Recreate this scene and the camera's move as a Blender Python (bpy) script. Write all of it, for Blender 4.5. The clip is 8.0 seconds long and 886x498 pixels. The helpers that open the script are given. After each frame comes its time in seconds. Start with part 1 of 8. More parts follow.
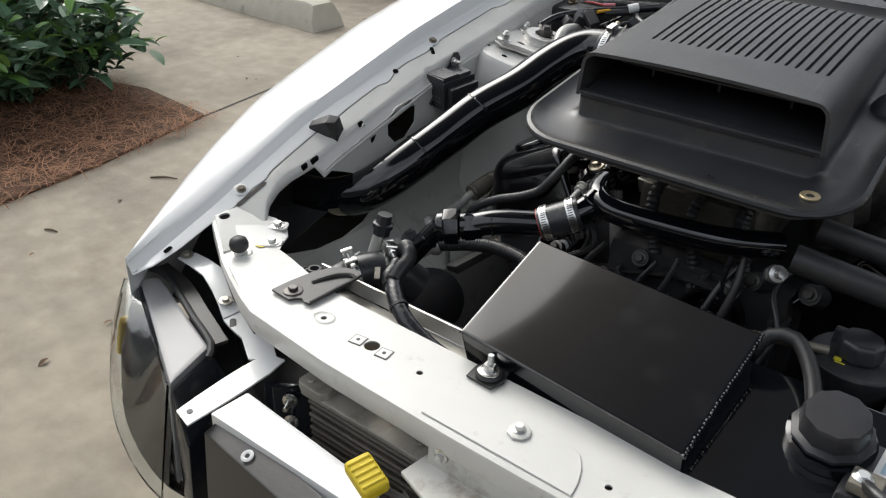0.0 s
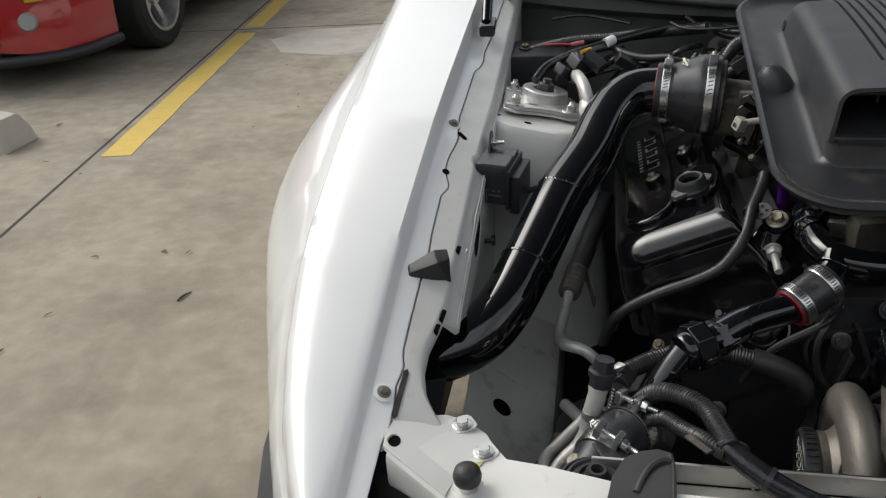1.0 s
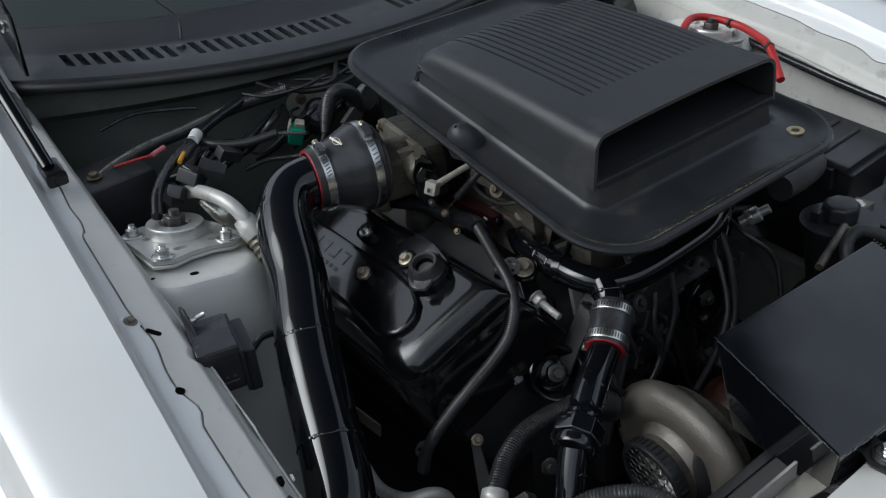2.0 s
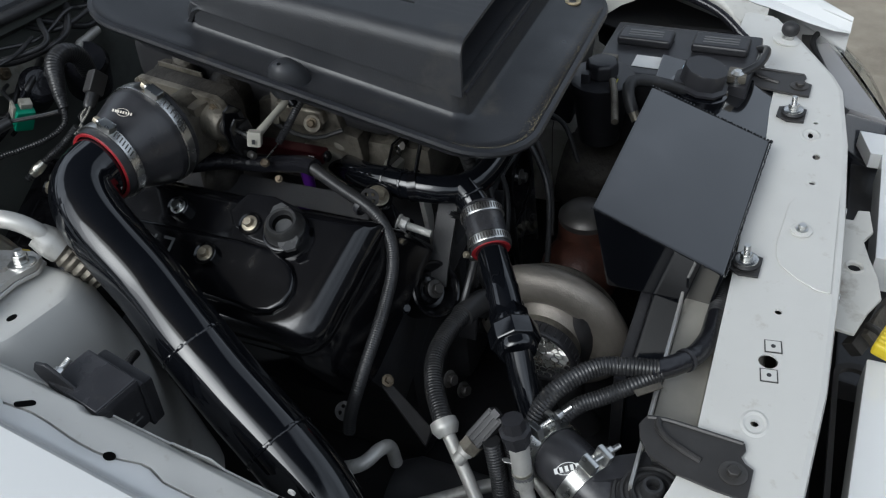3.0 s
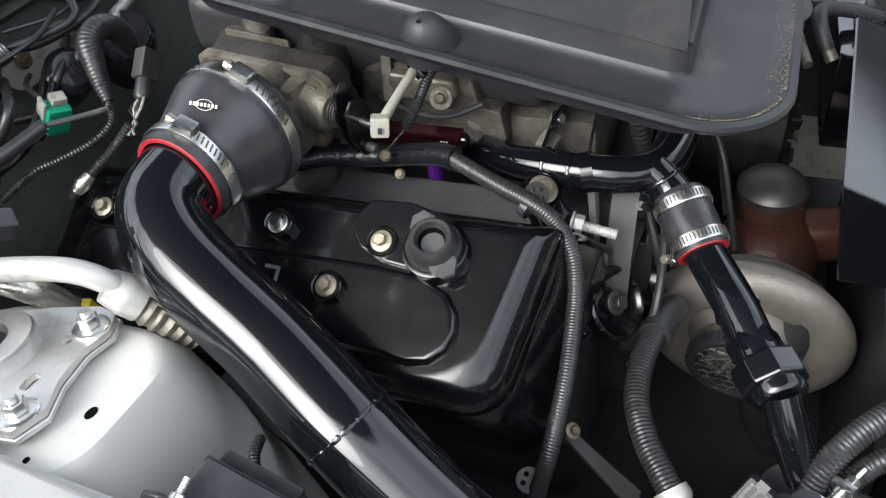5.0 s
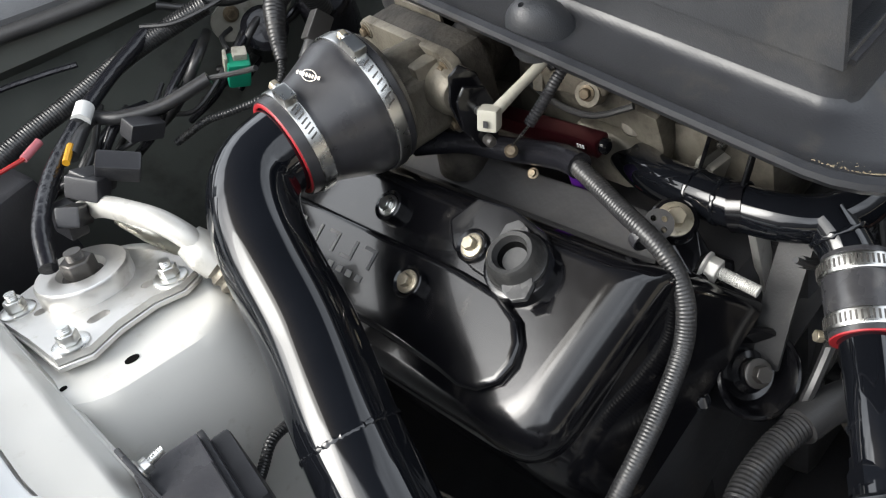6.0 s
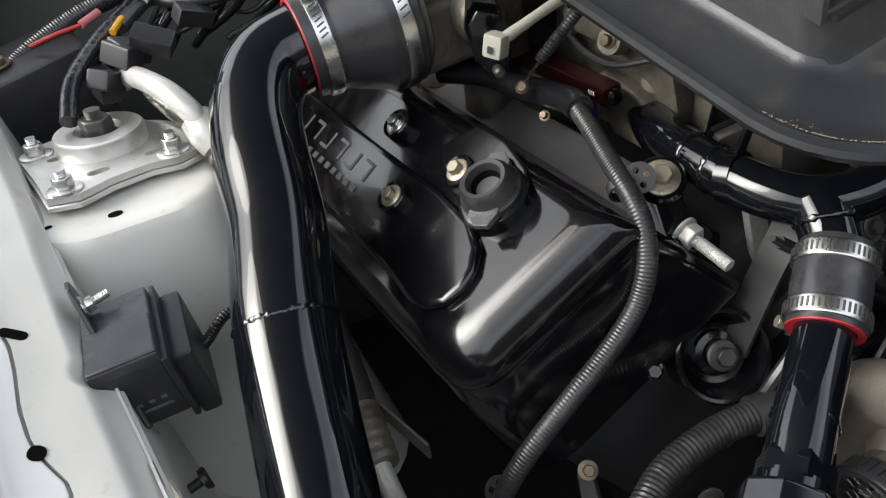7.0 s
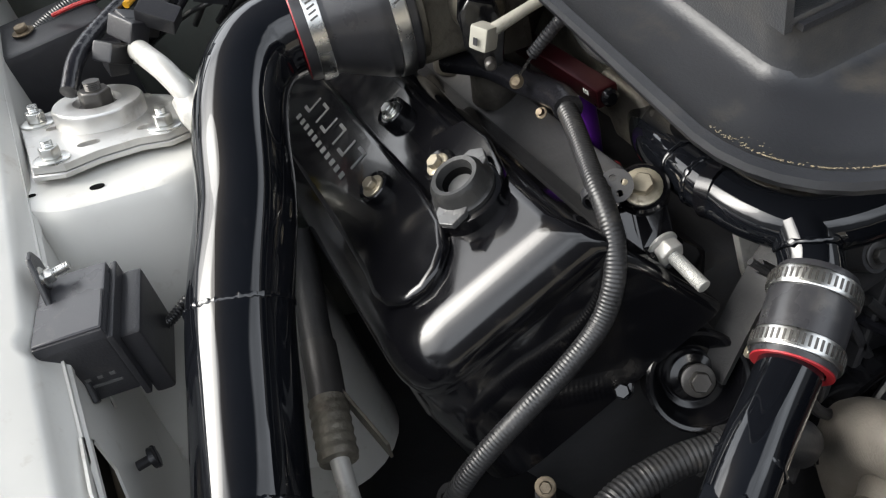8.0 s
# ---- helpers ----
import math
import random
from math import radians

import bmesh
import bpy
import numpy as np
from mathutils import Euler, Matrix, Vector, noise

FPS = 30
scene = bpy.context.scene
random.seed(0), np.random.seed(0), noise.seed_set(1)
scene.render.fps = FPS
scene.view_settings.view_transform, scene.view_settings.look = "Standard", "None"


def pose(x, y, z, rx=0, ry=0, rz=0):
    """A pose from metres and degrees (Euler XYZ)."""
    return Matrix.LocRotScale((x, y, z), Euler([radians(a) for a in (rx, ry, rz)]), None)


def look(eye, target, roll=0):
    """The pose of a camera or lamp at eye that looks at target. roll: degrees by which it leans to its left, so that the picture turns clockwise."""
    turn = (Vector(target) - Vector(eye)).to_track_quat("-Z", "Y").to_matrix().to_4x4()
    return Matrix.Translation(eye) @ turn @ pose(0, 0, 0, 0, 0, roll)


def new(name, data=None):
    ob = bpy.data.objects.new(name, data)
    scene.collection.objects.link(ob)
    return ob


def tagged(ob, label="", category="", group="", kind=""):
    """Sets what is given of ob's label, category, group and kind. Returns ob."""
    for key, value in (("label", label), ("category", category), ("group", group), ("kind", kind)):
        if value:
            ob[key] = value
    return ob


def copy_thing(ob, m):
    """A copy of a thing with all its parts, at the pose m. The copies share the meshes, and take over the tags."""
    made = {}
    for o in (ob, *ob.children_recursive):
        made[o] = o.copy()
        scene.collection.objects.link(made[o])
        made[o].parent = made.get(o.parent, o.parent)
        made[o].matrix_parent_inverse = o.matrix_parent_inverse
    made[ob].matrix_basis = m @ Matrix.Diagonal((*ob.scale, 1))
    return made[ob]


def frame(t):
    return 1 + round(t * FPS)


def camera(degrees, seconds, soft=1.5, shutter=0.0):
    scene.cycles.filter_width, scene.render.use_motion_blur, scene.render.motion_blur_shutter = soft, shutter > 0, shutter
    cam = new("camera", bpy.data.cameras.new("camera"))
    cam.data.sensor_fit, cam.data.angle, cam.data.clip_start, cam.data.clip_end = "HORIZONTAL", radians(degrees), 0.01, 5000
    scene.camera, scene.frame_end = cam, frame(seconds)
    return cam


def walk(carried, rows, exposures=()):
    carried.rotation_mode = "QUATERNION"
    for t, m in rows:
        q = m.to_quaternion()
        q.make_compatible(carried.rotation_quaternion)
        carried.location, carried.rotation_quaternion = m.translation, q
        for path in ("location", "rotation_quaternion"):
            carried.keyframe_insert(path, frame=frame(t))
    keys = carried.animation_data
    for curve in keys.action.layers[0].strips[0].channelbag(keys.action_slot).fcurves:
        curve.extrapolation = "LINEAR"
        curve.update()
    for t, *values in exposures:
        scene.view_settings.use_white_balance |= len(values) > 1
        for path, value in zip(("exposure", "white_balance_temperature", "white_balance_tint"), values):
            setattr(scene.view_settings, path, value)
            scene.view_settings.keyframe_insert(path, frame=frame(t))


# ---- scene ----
cam = camera(56.7, 8.0, 1.2)
PATH = [
    (0, (0.3313, -0.6384, 1.2992), (-0.1977, 0.0500, 0.8031), 1.80),
    (0.2, (0.1722, -0.6575, 1.2681), (-0.2977, 0.0747, 0.7750), 2.49),
    (0.3, (0.0766, -0.6520, 1.2535), (-0.3696, 0.0971, 0.7639), 2.09),
    (0.5, (-0.1154, -0.6199, 1.2600), (-0.5210, 0.1608, 0.7845), -0.40),
    (0.7, (-0.2826, -0.6009, 1.2566), (-0.6348, 0.2165, 0.8008), -2.12),
    (1, (-0.4958, -0.5939, 1.2544), (-0.6654, 0.2824, 0.8035), -2.90),
    (1.2, (-0.5771, -0.5731, 1.2906), (-0.5967, 0.3155, 0.8323), -4.97),
    (1.5, (-0.6776, -0.4172, 1.2866), (-0.4645, 0.4531, 0.8425), -6.60),
    (1.7, (-0.7354, -0.3360, 1.3202), (-0.4108, 0.4868, 0.8537), -7.70),
    (2.8, (-0.9963, -0.0013, 1.4084), (-0.3293, 0.4052, 0.7840), -5.80),
    (3, (-0.9725, 0.0491, 1.3986), (-0.2963, 0.3881, 0.7445), -6.50),
    (3.2, (-0.9627, 0.1069, 1.3907), (-0.2995, 0.3785, 0.6933), -6.62),
    (3.5, (-0.9832, 0.1854, 1.3748), (-0.3159, 0.3856, 0.6574), -6.60),
    (3.7, (-0.9935, 0.2489, 1.3751), (-0.3264, 0.3916, 0.6439), -4.65),
    (4, (-1.0080, 0.3081, 1.3804), (-0.3403, 0.4273, 0.6456), -4.10),
    (4.2, (-0.9772, 0.3417, 1.3644), (-0.3210, 0.4826, 0.6231), -6.03),
    (4.5, (-0.9153, 0.3519, 1.3412), (-0.2730, 0.5601, 0.6035), -11.00),
    (4.7, (-0.8961, 0.3545, 1.3166), (-0.2487, 0.5803, 0.5886), -11.20),
    (5, (-0.8194, 0.3256, 1.2922), (-0.1842, 0.6522, 0.5923), -11.10),
    (5.2, (-0.7713, 0.2981, 1.2726), (-0.1761, 0.7213, 0.5895), -13.40),
    (6.3, (-0.6250, 0.1556, 1.2012), (-0.2678, 0.8466, 0.5728), -21.10),
    (6.5, (-0.6418, 0.1363, 1.1928), (-0.2956, 0.8377, 0.5698), -18.70),
    (6.8, (-0.6040, 0.1155, 1.1773), (-0.3221, 0.8429, 0.5517), -19.09),
    (7, (-0.5785, 0.1014, 1.1508), (-0.2995, 0.8316, 0.5273), -17.30),
    (7.2, (-0.5431, 0.0803, 1.1435), (-0.2827, 0.8110, 0.5123), -16.26),
    (7.5, (-0.5201, 0.0678, 1.1326), (-0.2786, 0.8106, 0.5081), -16.20),
    (7.8, (-0.4912, 0.0785, 1.1313), (-0.3067, 0.8402, 0.5102), -18.06),
    (8, (-0.4919, 0.0820, 1.1242), (-0.3070, 0.8486, 0.5093), -17.70),
]
walk(cam, [(t, look(eye, target, roll)) for t, eye, target, roll in PATH], [
    (0.0, -0.20, 6400, 8), (0.5, -0.30, 6450, 8), (1.0, -0.46, 6450, 8), (1.5, -0.80, 6050, 6), (1.7, -0.84, 5900, 6), (2.8, -0.83, 5850, 6), (3.0, -0.68, 5850, 6), (3.5, -0.45, 6000, 7),
    (4.0, -0.32, 6000, 7), (4.5, 0.0, 6050, 7), (5.0, 0.64, 6150, 7), (5.2, 0.68, 6200, 7), (6.3, 0.74, 6400, 8), (6.5, 0.70, 6400, 8), (7.0, 0.45, 6450, 8), (7.5, 0.43, 6450, 8), (8.0, 0.70, 6450, 8)])

# ---- light: a bright overcast day ----
world = bpy.data.worlds.new("sky")
scene.world = world
world.use_nodes = True
wn, wl = world.node_tree.nodes, world.node_tree.links
wn.clear()
sky = wn.new("ShaderNodeTexSky")
sky.sky_type = 'NISHITA'
sky.sun_disc = False
sky.sun_elevation = radians(43)
sky.sun_rotation = radians(-66)
sky.air_density, sky.dust_density = 1.6, 9.0
def tone(saturation):
    """The sky's own colour, paler or fuller."""
    node = wn.new("ShaderNodeHueSaturation")
    node.inputs["Saturation"].default_value = saturation
    wl.new(sky.outputs[0], node.inputs["Color"])
    return node.outputs[0]


def scaled(colour, amount):
    node = wn.new("ShaderNodeVectorMath")
    node.operation = 'SCALE'
    wl.new(colour, node.inputs[0])
    if isinstance(amount, float):
        node.inputs["Scale"].default_value = amount
    else:
        wl.new(amount, node.inputs["Scale"])
    return node.outputs[0]


# bright cloud all round, with a dark ragged patch put overhead for the reflections
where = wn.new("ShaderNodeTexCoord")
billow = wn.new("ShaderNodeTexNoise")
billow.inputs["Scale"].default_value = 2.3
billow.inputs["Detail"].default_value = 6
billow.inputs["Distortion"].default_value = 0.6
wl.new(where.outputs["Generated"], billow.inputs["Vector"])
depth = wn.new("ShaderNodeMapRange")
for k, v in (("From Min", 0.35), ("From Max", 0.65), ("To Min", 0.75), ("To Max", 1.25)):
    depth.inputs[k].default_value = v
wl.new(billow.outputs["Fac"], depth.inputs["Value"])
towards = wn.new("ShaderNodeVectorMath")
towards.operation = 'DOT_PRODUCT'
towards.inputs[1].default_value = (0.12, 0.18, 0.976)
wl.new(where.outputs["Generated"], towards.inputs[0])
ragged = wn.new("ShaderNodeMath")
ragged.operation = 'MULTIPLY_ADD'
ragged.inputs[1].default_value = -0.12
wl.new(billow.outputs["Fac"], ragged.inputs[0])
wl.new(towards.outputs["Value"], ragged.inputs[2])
dark_patch = wn.new("ShaderNodeMapRange")
dark_patch.interpolation_type = 'SMOOTHSTEP'
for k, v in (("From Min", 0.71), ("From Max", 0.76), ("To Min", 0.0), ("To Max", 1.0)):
    dark_patch.inputs[k].default_value = v
wl.new(ragged.outputs[0], dark_patch.inputs["Value"])
# sky colour darkened low down, standing in for an unseen horizon
height = wn.new("ShaderNodeSeparateXYZ")
wl.new(where.outputs["Generated"], height.inputs[0])
uneven = wn.new("ShaderNodeMath")
uneven.operation = 'MULTIPLY_ADD'
uneven.inputs[1].default_value = 0.26
wl.new(billow.outputs["Fac"], uneven.inputs[0])
wl.new(height.outputs["Z"], uneven.inputs[2])
low_dark = wn.new("ShaderNodeMapRange")
low_dark.interpolation_type = 'SMOOTHSTEP'
for k, v in (("From Min", 0.45), ("From Max", 0.55), ("To Min", 0.10), ("To Max", 1.0)):
    low_dark.inputs[k].default_value = v
wl.new(uneven.outputs[0], low_dark.inputs["Value"])
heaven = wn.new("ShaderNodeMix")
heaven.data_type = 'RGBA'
wl.new(dark_patch.outputs[0], heaven.inputs[0])
cloud = wn.new("ShaderNodeVectorMath")
cloud.operation = 'MULTIPLY_ADD'
cloud.inputs[1].default_value = (1.2, 1.2, 1.2)
cloud.inputs[2].default_value = (5.5, 5.7, 6.2)
wl.new(tone(0.30), cloud.inputs[0])
wl.new(scaled(scaled(cloud.outputs[0], depth.outputs[0]), low_dark.outputs[0]), heaven.inputs[6])
# inside the patch the sky's colour is cut to a fifth
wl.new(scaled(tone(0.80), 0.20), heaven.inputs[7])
bg = wn.new("ShaderNodeBackground")
bg.inputs["Strength"].default_value = 0.134
wout = wn.new("ShaderNodeOutputWorld")
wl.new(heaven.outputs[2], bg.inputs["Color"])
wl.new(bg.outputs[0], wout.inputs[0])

sun = new("sun", bpy.data.lights.new("sun", 'SUN'))
sun.data.energy, sun.data.angle, sun.data.color = 0.95, radians(38), (1.0, 0.97, 0.93)
sun.matrix_world = look((-6.6, 3.4, 7.5), (0, 0.4, 0.6))


# ---- materials ----
def mat(name, color, rough=0.5, metal=0.0, coat=0.0, vary=0.15, scale=30.0, bump=0.0, bscale=200.0, rvary=0.1,
        spec=0.5, transmission=0.0, ior=1.5, dirt=None, dirt_amount=0.0, dirt_scale=8.0, per_object=0.0, per_piece=0.0):
    """A principled surface with broad and fine variation of colour and gloss, and a fine relief."""
    m = bpy.data.materials.new(name)
    m.use_nodes = True
    n, l = m.node_tree.nodes, m.node_tree.links
    b = n["Principled BSDF"]
    b.inputs["Metallic"].default_value = metal
    b.inputs["Coat Weight"].default_value = coat
    b.inputs["Coat Roughness"].default_value = 0.03
    b.inputs["IOR"].default_value = ior
    b.inputs["Specular IOR Level"].default_value = spec
    b.inputs["Transmission Weight"].default_value = transmission
    co = n.new("ShaderNodeTexCoord")
    fine = n.new("ShaderNodeTexNoise")
    fine.inputs["Scale"].default_value = scale
    fine.inputs["Detail"].default_value = 6
    l.new(co.outputs["Object"], fine.inputs["Vector"])
    broad = n.new("ShaderNodeTexNoise")
    broad.inputs["Scale"].default_value = max(scale * 0.15, 1.5)
    broad.inputs["Detail"].default_value = 3
    l.new(co.outputs["Object"], broad.inputs["Vector"])
    both = n.new("ShaderNodeMath")
    both.operation = 'ADD'
    l.new(fine.outputs["Fac"], both.inputs[0])
    l.new(broad.outputs["Fac"], both.inputs[1])
    if per_object or per_piece:
        info = n.new("ShaderNodeObjectInfo" if per_object else "ShaderNodeNewGeometry")
        mul = n.new("ShaderNodeMath")
        mul.operation = 'MULTIPLY_ADD'
        mul.inputs[1].default_value = per_object or per_piece
        l.new(info.outputs["Random" if per_object else "Random Per Island"], mul.inputs[0])
        l.new(both.outputs[0], mul.inputs[2])
        both = mul
    ramp = n.new("ShaderNodeMapRange")
    ramp.inputs["From Min"].default_value = 0.6
    ramp.inputs["From Max"].default_value = 1.4
    l.new(both.outputs[0], ramp.inputs["Value"])
    mix = n.new("ShaderNodeMix")
    mix.data_type = 'RGBA'
    lo = [c * (1 - vary) for c in color]
    hi = [min(1.0, c * (1 + vary)) for c in color]
    mix.inputs[6].default_value = (*lo, 1)
    mix.inputs[7].default_value = (*hi, 1)
    l.new(ramp.outputs[0], mix.inputs[0])
    col = mix.outputs[2]
    if dirt:
        spots = n.new("ShaderNodeTexNoise")
        spots.inputs["Scale"].default_value = dirt_scale
        spots.inputs["Detail"].default_value = 8
        spots.inputs["Roughness"].default_value = 0.65
        l.new(co.outputs["Object"], spots.inputs["Vector"])
        cut = n.new("ShaderNodeMapRange")
        cut.inputs["From Min"].default_value = 0.62 - dirt_amount * 0.3
        cut.inputs["From Max"].default_value = 0.78 - dirt_amount * 0.2
        l.new(spots.outputs["Fac"], cut.inputs["Value"])
        mx = n.new("ShaderNodeMix")
        mx.data_type = 'RGBA'
        mx.inputs[7].default_value = (*dirt, 1)
        l.new(cut.outputs[0], mx.inputs[0])
        l.new(col, mx.inputs[6])
        col = mx.outputs[2]
    l.new(col, b.inputs["Base Color"])
    rr = n.new("ShaderNodeMapRange")
    rr.inputs["From Min"].default_value, rr.inputs["From Max"].default_value = 0.6, 1.4
    rr.inputs["To Min"].default_value = max(0.0, rough * (1 - rvary))
    rr.inputs["To Max"].default_value = min(1.0, rough * (1 + rvary))
    l.new(both.outputs[0], rr.inputs["Value"])
    l.new(rr.outputs[0], b.inputs["Roughness"])
    if bump:
        bt = n.new("ShaderNodeTexNoise")
        bt.inputs["Scale"].default_value = bscale
        bt.inputs["Detail"].default_value = 4
        l.new(co.outputs["Object"], bt.inputs["Vector"])
        bp = n.new("ShaderNodeBump")
        bp.inputs["Strength"].default_value = bump
        bp.inputs["Distance"].default_value = 0.002
        l.new(bt.outputs["Fac"], bp.inputs["Height"])
        l.new(bp.outputs[0], b.inputs["Normal"])
    return m


WHITE = mat("white_paint", (0.79, 0.795, 0.785), 0.24, coat=0.6, vary=0.02, scale=6)
BAYWHITE = mat("bay_white_paint", (0.610, 0.602, 0.570), 0.34, coat=0.2, vary=0.06, scale=12, dirt=(0.46, 0.43, 0.38), dirt_amount=0.05, dirt_scale=34, bump=0.05, bscale=60)
DUSTYWHITE = mat("dusty_bay_paint", (0.58, 0.57, 0.53), 0.5, vary=0.12, scale=14, dirt=(0.28, 0.25, 0.21), dirt_amount=0.22, dirt_scale=16, bump=0.08, bscale=90)
GLOSSBLACK = mat("gloss_black_powder_coat", (0.004, 0.0045, 0.006), 0.035, coat=0.3, vary=0.3, scale=20, rvary=0.4, bump=0.006, bscale=40, dirt=(0.012, 0.012, 0.014), dirt_amount=0.05, dirt_scale=30)
TANKBLACK = mat("gloss_black_tank_paint", (0.004, 0.0045, 0.006), 0.07, coat=0.5, ior=1.55, vary=0.3, scale=9, rvary=0.5, bump=0.03, bscale=14, dirt=(0.018, 0.018, 0.021), dirt_amount=0.2, dirt_scale=7)
SAND = mat("dry_pollen_sand", (0.17, 0.145, 0.095), 0.9, vary=0.3, scale=200)
COVERBLACK = mat("gloss_black_valve_cover", (0.004, 0.004, 0.005), 0.15, coat=0.25, vary=0.3, scale=30, rvary=0.6, bump=0.03, bscale=60, spec=0.45, dirt=(0.034, 0.031, 0.028), dirt_amount=0.12, dirt_scale=30)
BOLTTAN = mat("tarnished_tan_bolt", (0.20, 0.16, 0.11), 0.5, metal=0.6, vary=0.3, scale=120, bump=0.15, bscale=300, dirt=(0.06, 0.045, 0.03), dirt_amount=0.35, dirt_scale=90)
PLASTIC = mat("black_plastic", (0.024, 0.024, 0.027), 0.36, vary=0.25, scale=60, bump=0.12, bscale=500, rvary=0.2, dirt=(0.05, 0.047, 0.043), dirt_amount=0.12, dirt_scale=30)
SCOOPBLACK = mat("textured_black_scoop", (0.031, 0.0325, 0.036), 0.42, vary=0.2, scale=25, bump=0.25, bscale=900, rvary=0.25, dirt=(0.065, 0.062, 0.057), dirt_amount=0.08, dirt_scale=9)
TRAYBLACK = mat("dusty_black_tray", (0.019, 0.020, 0.023), 0.36, vary=0.3, scale=18, bump=0.12, bscale=500, rvary=0.45, dirt=(0.065, 0.058, 0.048), dirt_amount=0.16, dirt_scale=12)
RUBBER = mat("black_rubber", (0.024, 0.024, 0.025), 0.5, vary=0.25, scale=50, bump=0.15, bscale=400, dirt=(0.05, 0.048, 0.044), dirt_amount=0.10, dirt_scale=30)
LOOM = mat("ribbed_black_loom", (0.024, 0.024, 0.025), 0.33, vary=0.3, scale=70, dirt=(0.06, 0.056, 0.05), dirt_amount=0.16, dirt_scale=40)
TAPE = mat("black_tape", (0.012, 0.012, 0.015), 0.24, vary=0.3, scale=60, bump=0.6, bscale=110)
SILICONE = mat("dark_silicone_hose", (0.030, 0.030, 0.033), 0.30, vary=0.25, scale=40, bump=0.25, bscale=45, rvary=0.4, dirt=(0.08, 0.077, 0.074), dirt_amount=0.14, dirt_scale=26)
RED = mat("red_silicone", (0.34, 0.018, 0.024), 0.45, vary=0.15, scale=50)
CAST = mat("cast_aluminium", (0.225, 0.205, 0.168), 0.5, metal=0.6, vary=0.25, scale=50, bump=0.4, bscale=300, dirt=(0.085, 0.072, 0.055), dirt_amount=0.36, dirt_scale=24)
CASTDARK = mat("grimy_cast_aluminium", (0.125, 0.114, 0.093), 0.55, metal=0.35, vary=0.3, scale=40, bump=0.5, bscale=200, dirt=(0.035, 0.03, 0.026), dirt_amount=0.5, dirt_scale=22)
TURBO = mat("turbo_housing_aluminium", (0.235, 0.213, 0.187), 0.46, metal=0.5, vary=0.14, scale=60, bump=0.3, bscale=420, dirt=(0.17, 0.15, 0.125), dirt_amount=0.25, dirt_scale=10)
TUBEALU = mat("aluminium_tube", (0.52, 0.51, 0.48), 0.46, metal=0.45, vary=0.14, scale=60, bump=0.10, bscale=160, dirt=(0.28, 0.27, 0.24), dirt_amount=0.25, dirt_scale=30)
ALU = mat("machined_aluminium", (0.62, 0.61, 0.59), 0.36, metal=0.8, vary=0.10, scale=40, bump=0.06, bscale=300, dirt=(0.40, 0.38, 0.33), dirt_amount=0.15, dirt_scale=30)
STEEL = mat("bright_steel", (0.62, 0.62, 0.60), 0.28, metal=1.0, vary=0.12, scale=80)
GRIMECAST = mat("greasy_casting", (0.050, 0.045, 0.038), 0.6, metal=0.3, vary=0.45, scale=40, bump=1.0, bscale=110, dirt=(0.018, 0.016, 0.014), dirt_amount=0.55, dirt_scale=24)
ZINC = mat("pale_zinc_bolt", (0.42, 0.375, 0.29), 0.42, metal=0.8, vary=0.25, scale=120, bump=0.1, bscale=300, dirt=(0.10, 0.08, 0.055), dirt_amount=0.2, dirt_scale=90)
DARKSTEEL = mat("dark_steel", (0.10, 0.095, 0.09), 0.42, metal=0.7, vary=0.3, scale=60, bump=0.1, bscale=200)
BRACKET = mat("grey_black_bracket", (0.045, 0.043, 0.042), 0.40, metal=0.2, vary=0.25, scale=40, bump=0.1, bscale=200)
RUST = mat("rusty_heat_wrapped_housing", (0.062, 0.023, 0.015), 0.45, metal=0.2, vary=0.45, scale=30, bump=0.6, bscale=100, dirt=(0.025, 0.014, 0.011), dirt_amount=0.45, dirt_scale=18)
# near black: the unlit depth of a hole, put into the colour
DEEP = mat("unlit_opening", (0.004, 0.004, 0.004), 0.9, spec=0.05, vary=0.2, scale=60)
FIREWALL = mat("dusty_firewall_paint", (0.085, 0.092, 0.084), 0.5, vary=0.25, scale=10, bump=0.15, bscale=60, dirt=(0.045, 0.045, 0.040), dirt_amount=0.35, dirt_scale=9)
# grimy metal; its black also stands in for shade in holes and gaps
VOID = mat("grimy_black_and_dark_fill", (0.030, 0.030, 0.032), 0.45, vary=0.4, scale=20, bump=0.4, bscale=50, spec=0.4, dirt=(0.040, 0.036, 0.032), dirt_amount=0.3, dirt_scale=14)
YELLOW = mat("yellow_plastic", (0.62, 0.47, 0.02), 0.5, vary=0.15, scale=40, bump=0.2, bscale=100)
GREEN = mat("green_plastic", (0.01, 0.22, 0.13), 0.4, vary=0.2, scale=40)
# black plastic drawn paler: part of the sky's sheen is in the colour
LIDSHEEN = mat("smooth_plastic_lid_with_sheen", (0.045, 0.045, 0.050), 0.30, vary=0.2, scale=40, bump=0.05, bscale=400, rvary=0.3, dirt=(0.09, 0.088, 0.085), dirt_amount=0.15, dirt_scale=30)
RODGREY = mat("pale_grey_plastic", (0.30, 0.29, 0.25), 0.5, vary=0.2, scale=60, dirt=(0.10, 0.09, 0.07), dirt_amount=0.2, dirt_scale=40)
PURPLE = mat("purple_anodised", (0.12, 0.02, 0.30), 0.3, metal=0.5, vary=0.2, scale=40)
REDWIRE = mat("red_cable", (0.40, 0.02, 0.02), 0.45, vary=0.2, scale=40)
YELLOWWIRE = mat("yellow_cable", (0.65, 0.33, 0.02), 0.45, vary=0.2, scale=40)
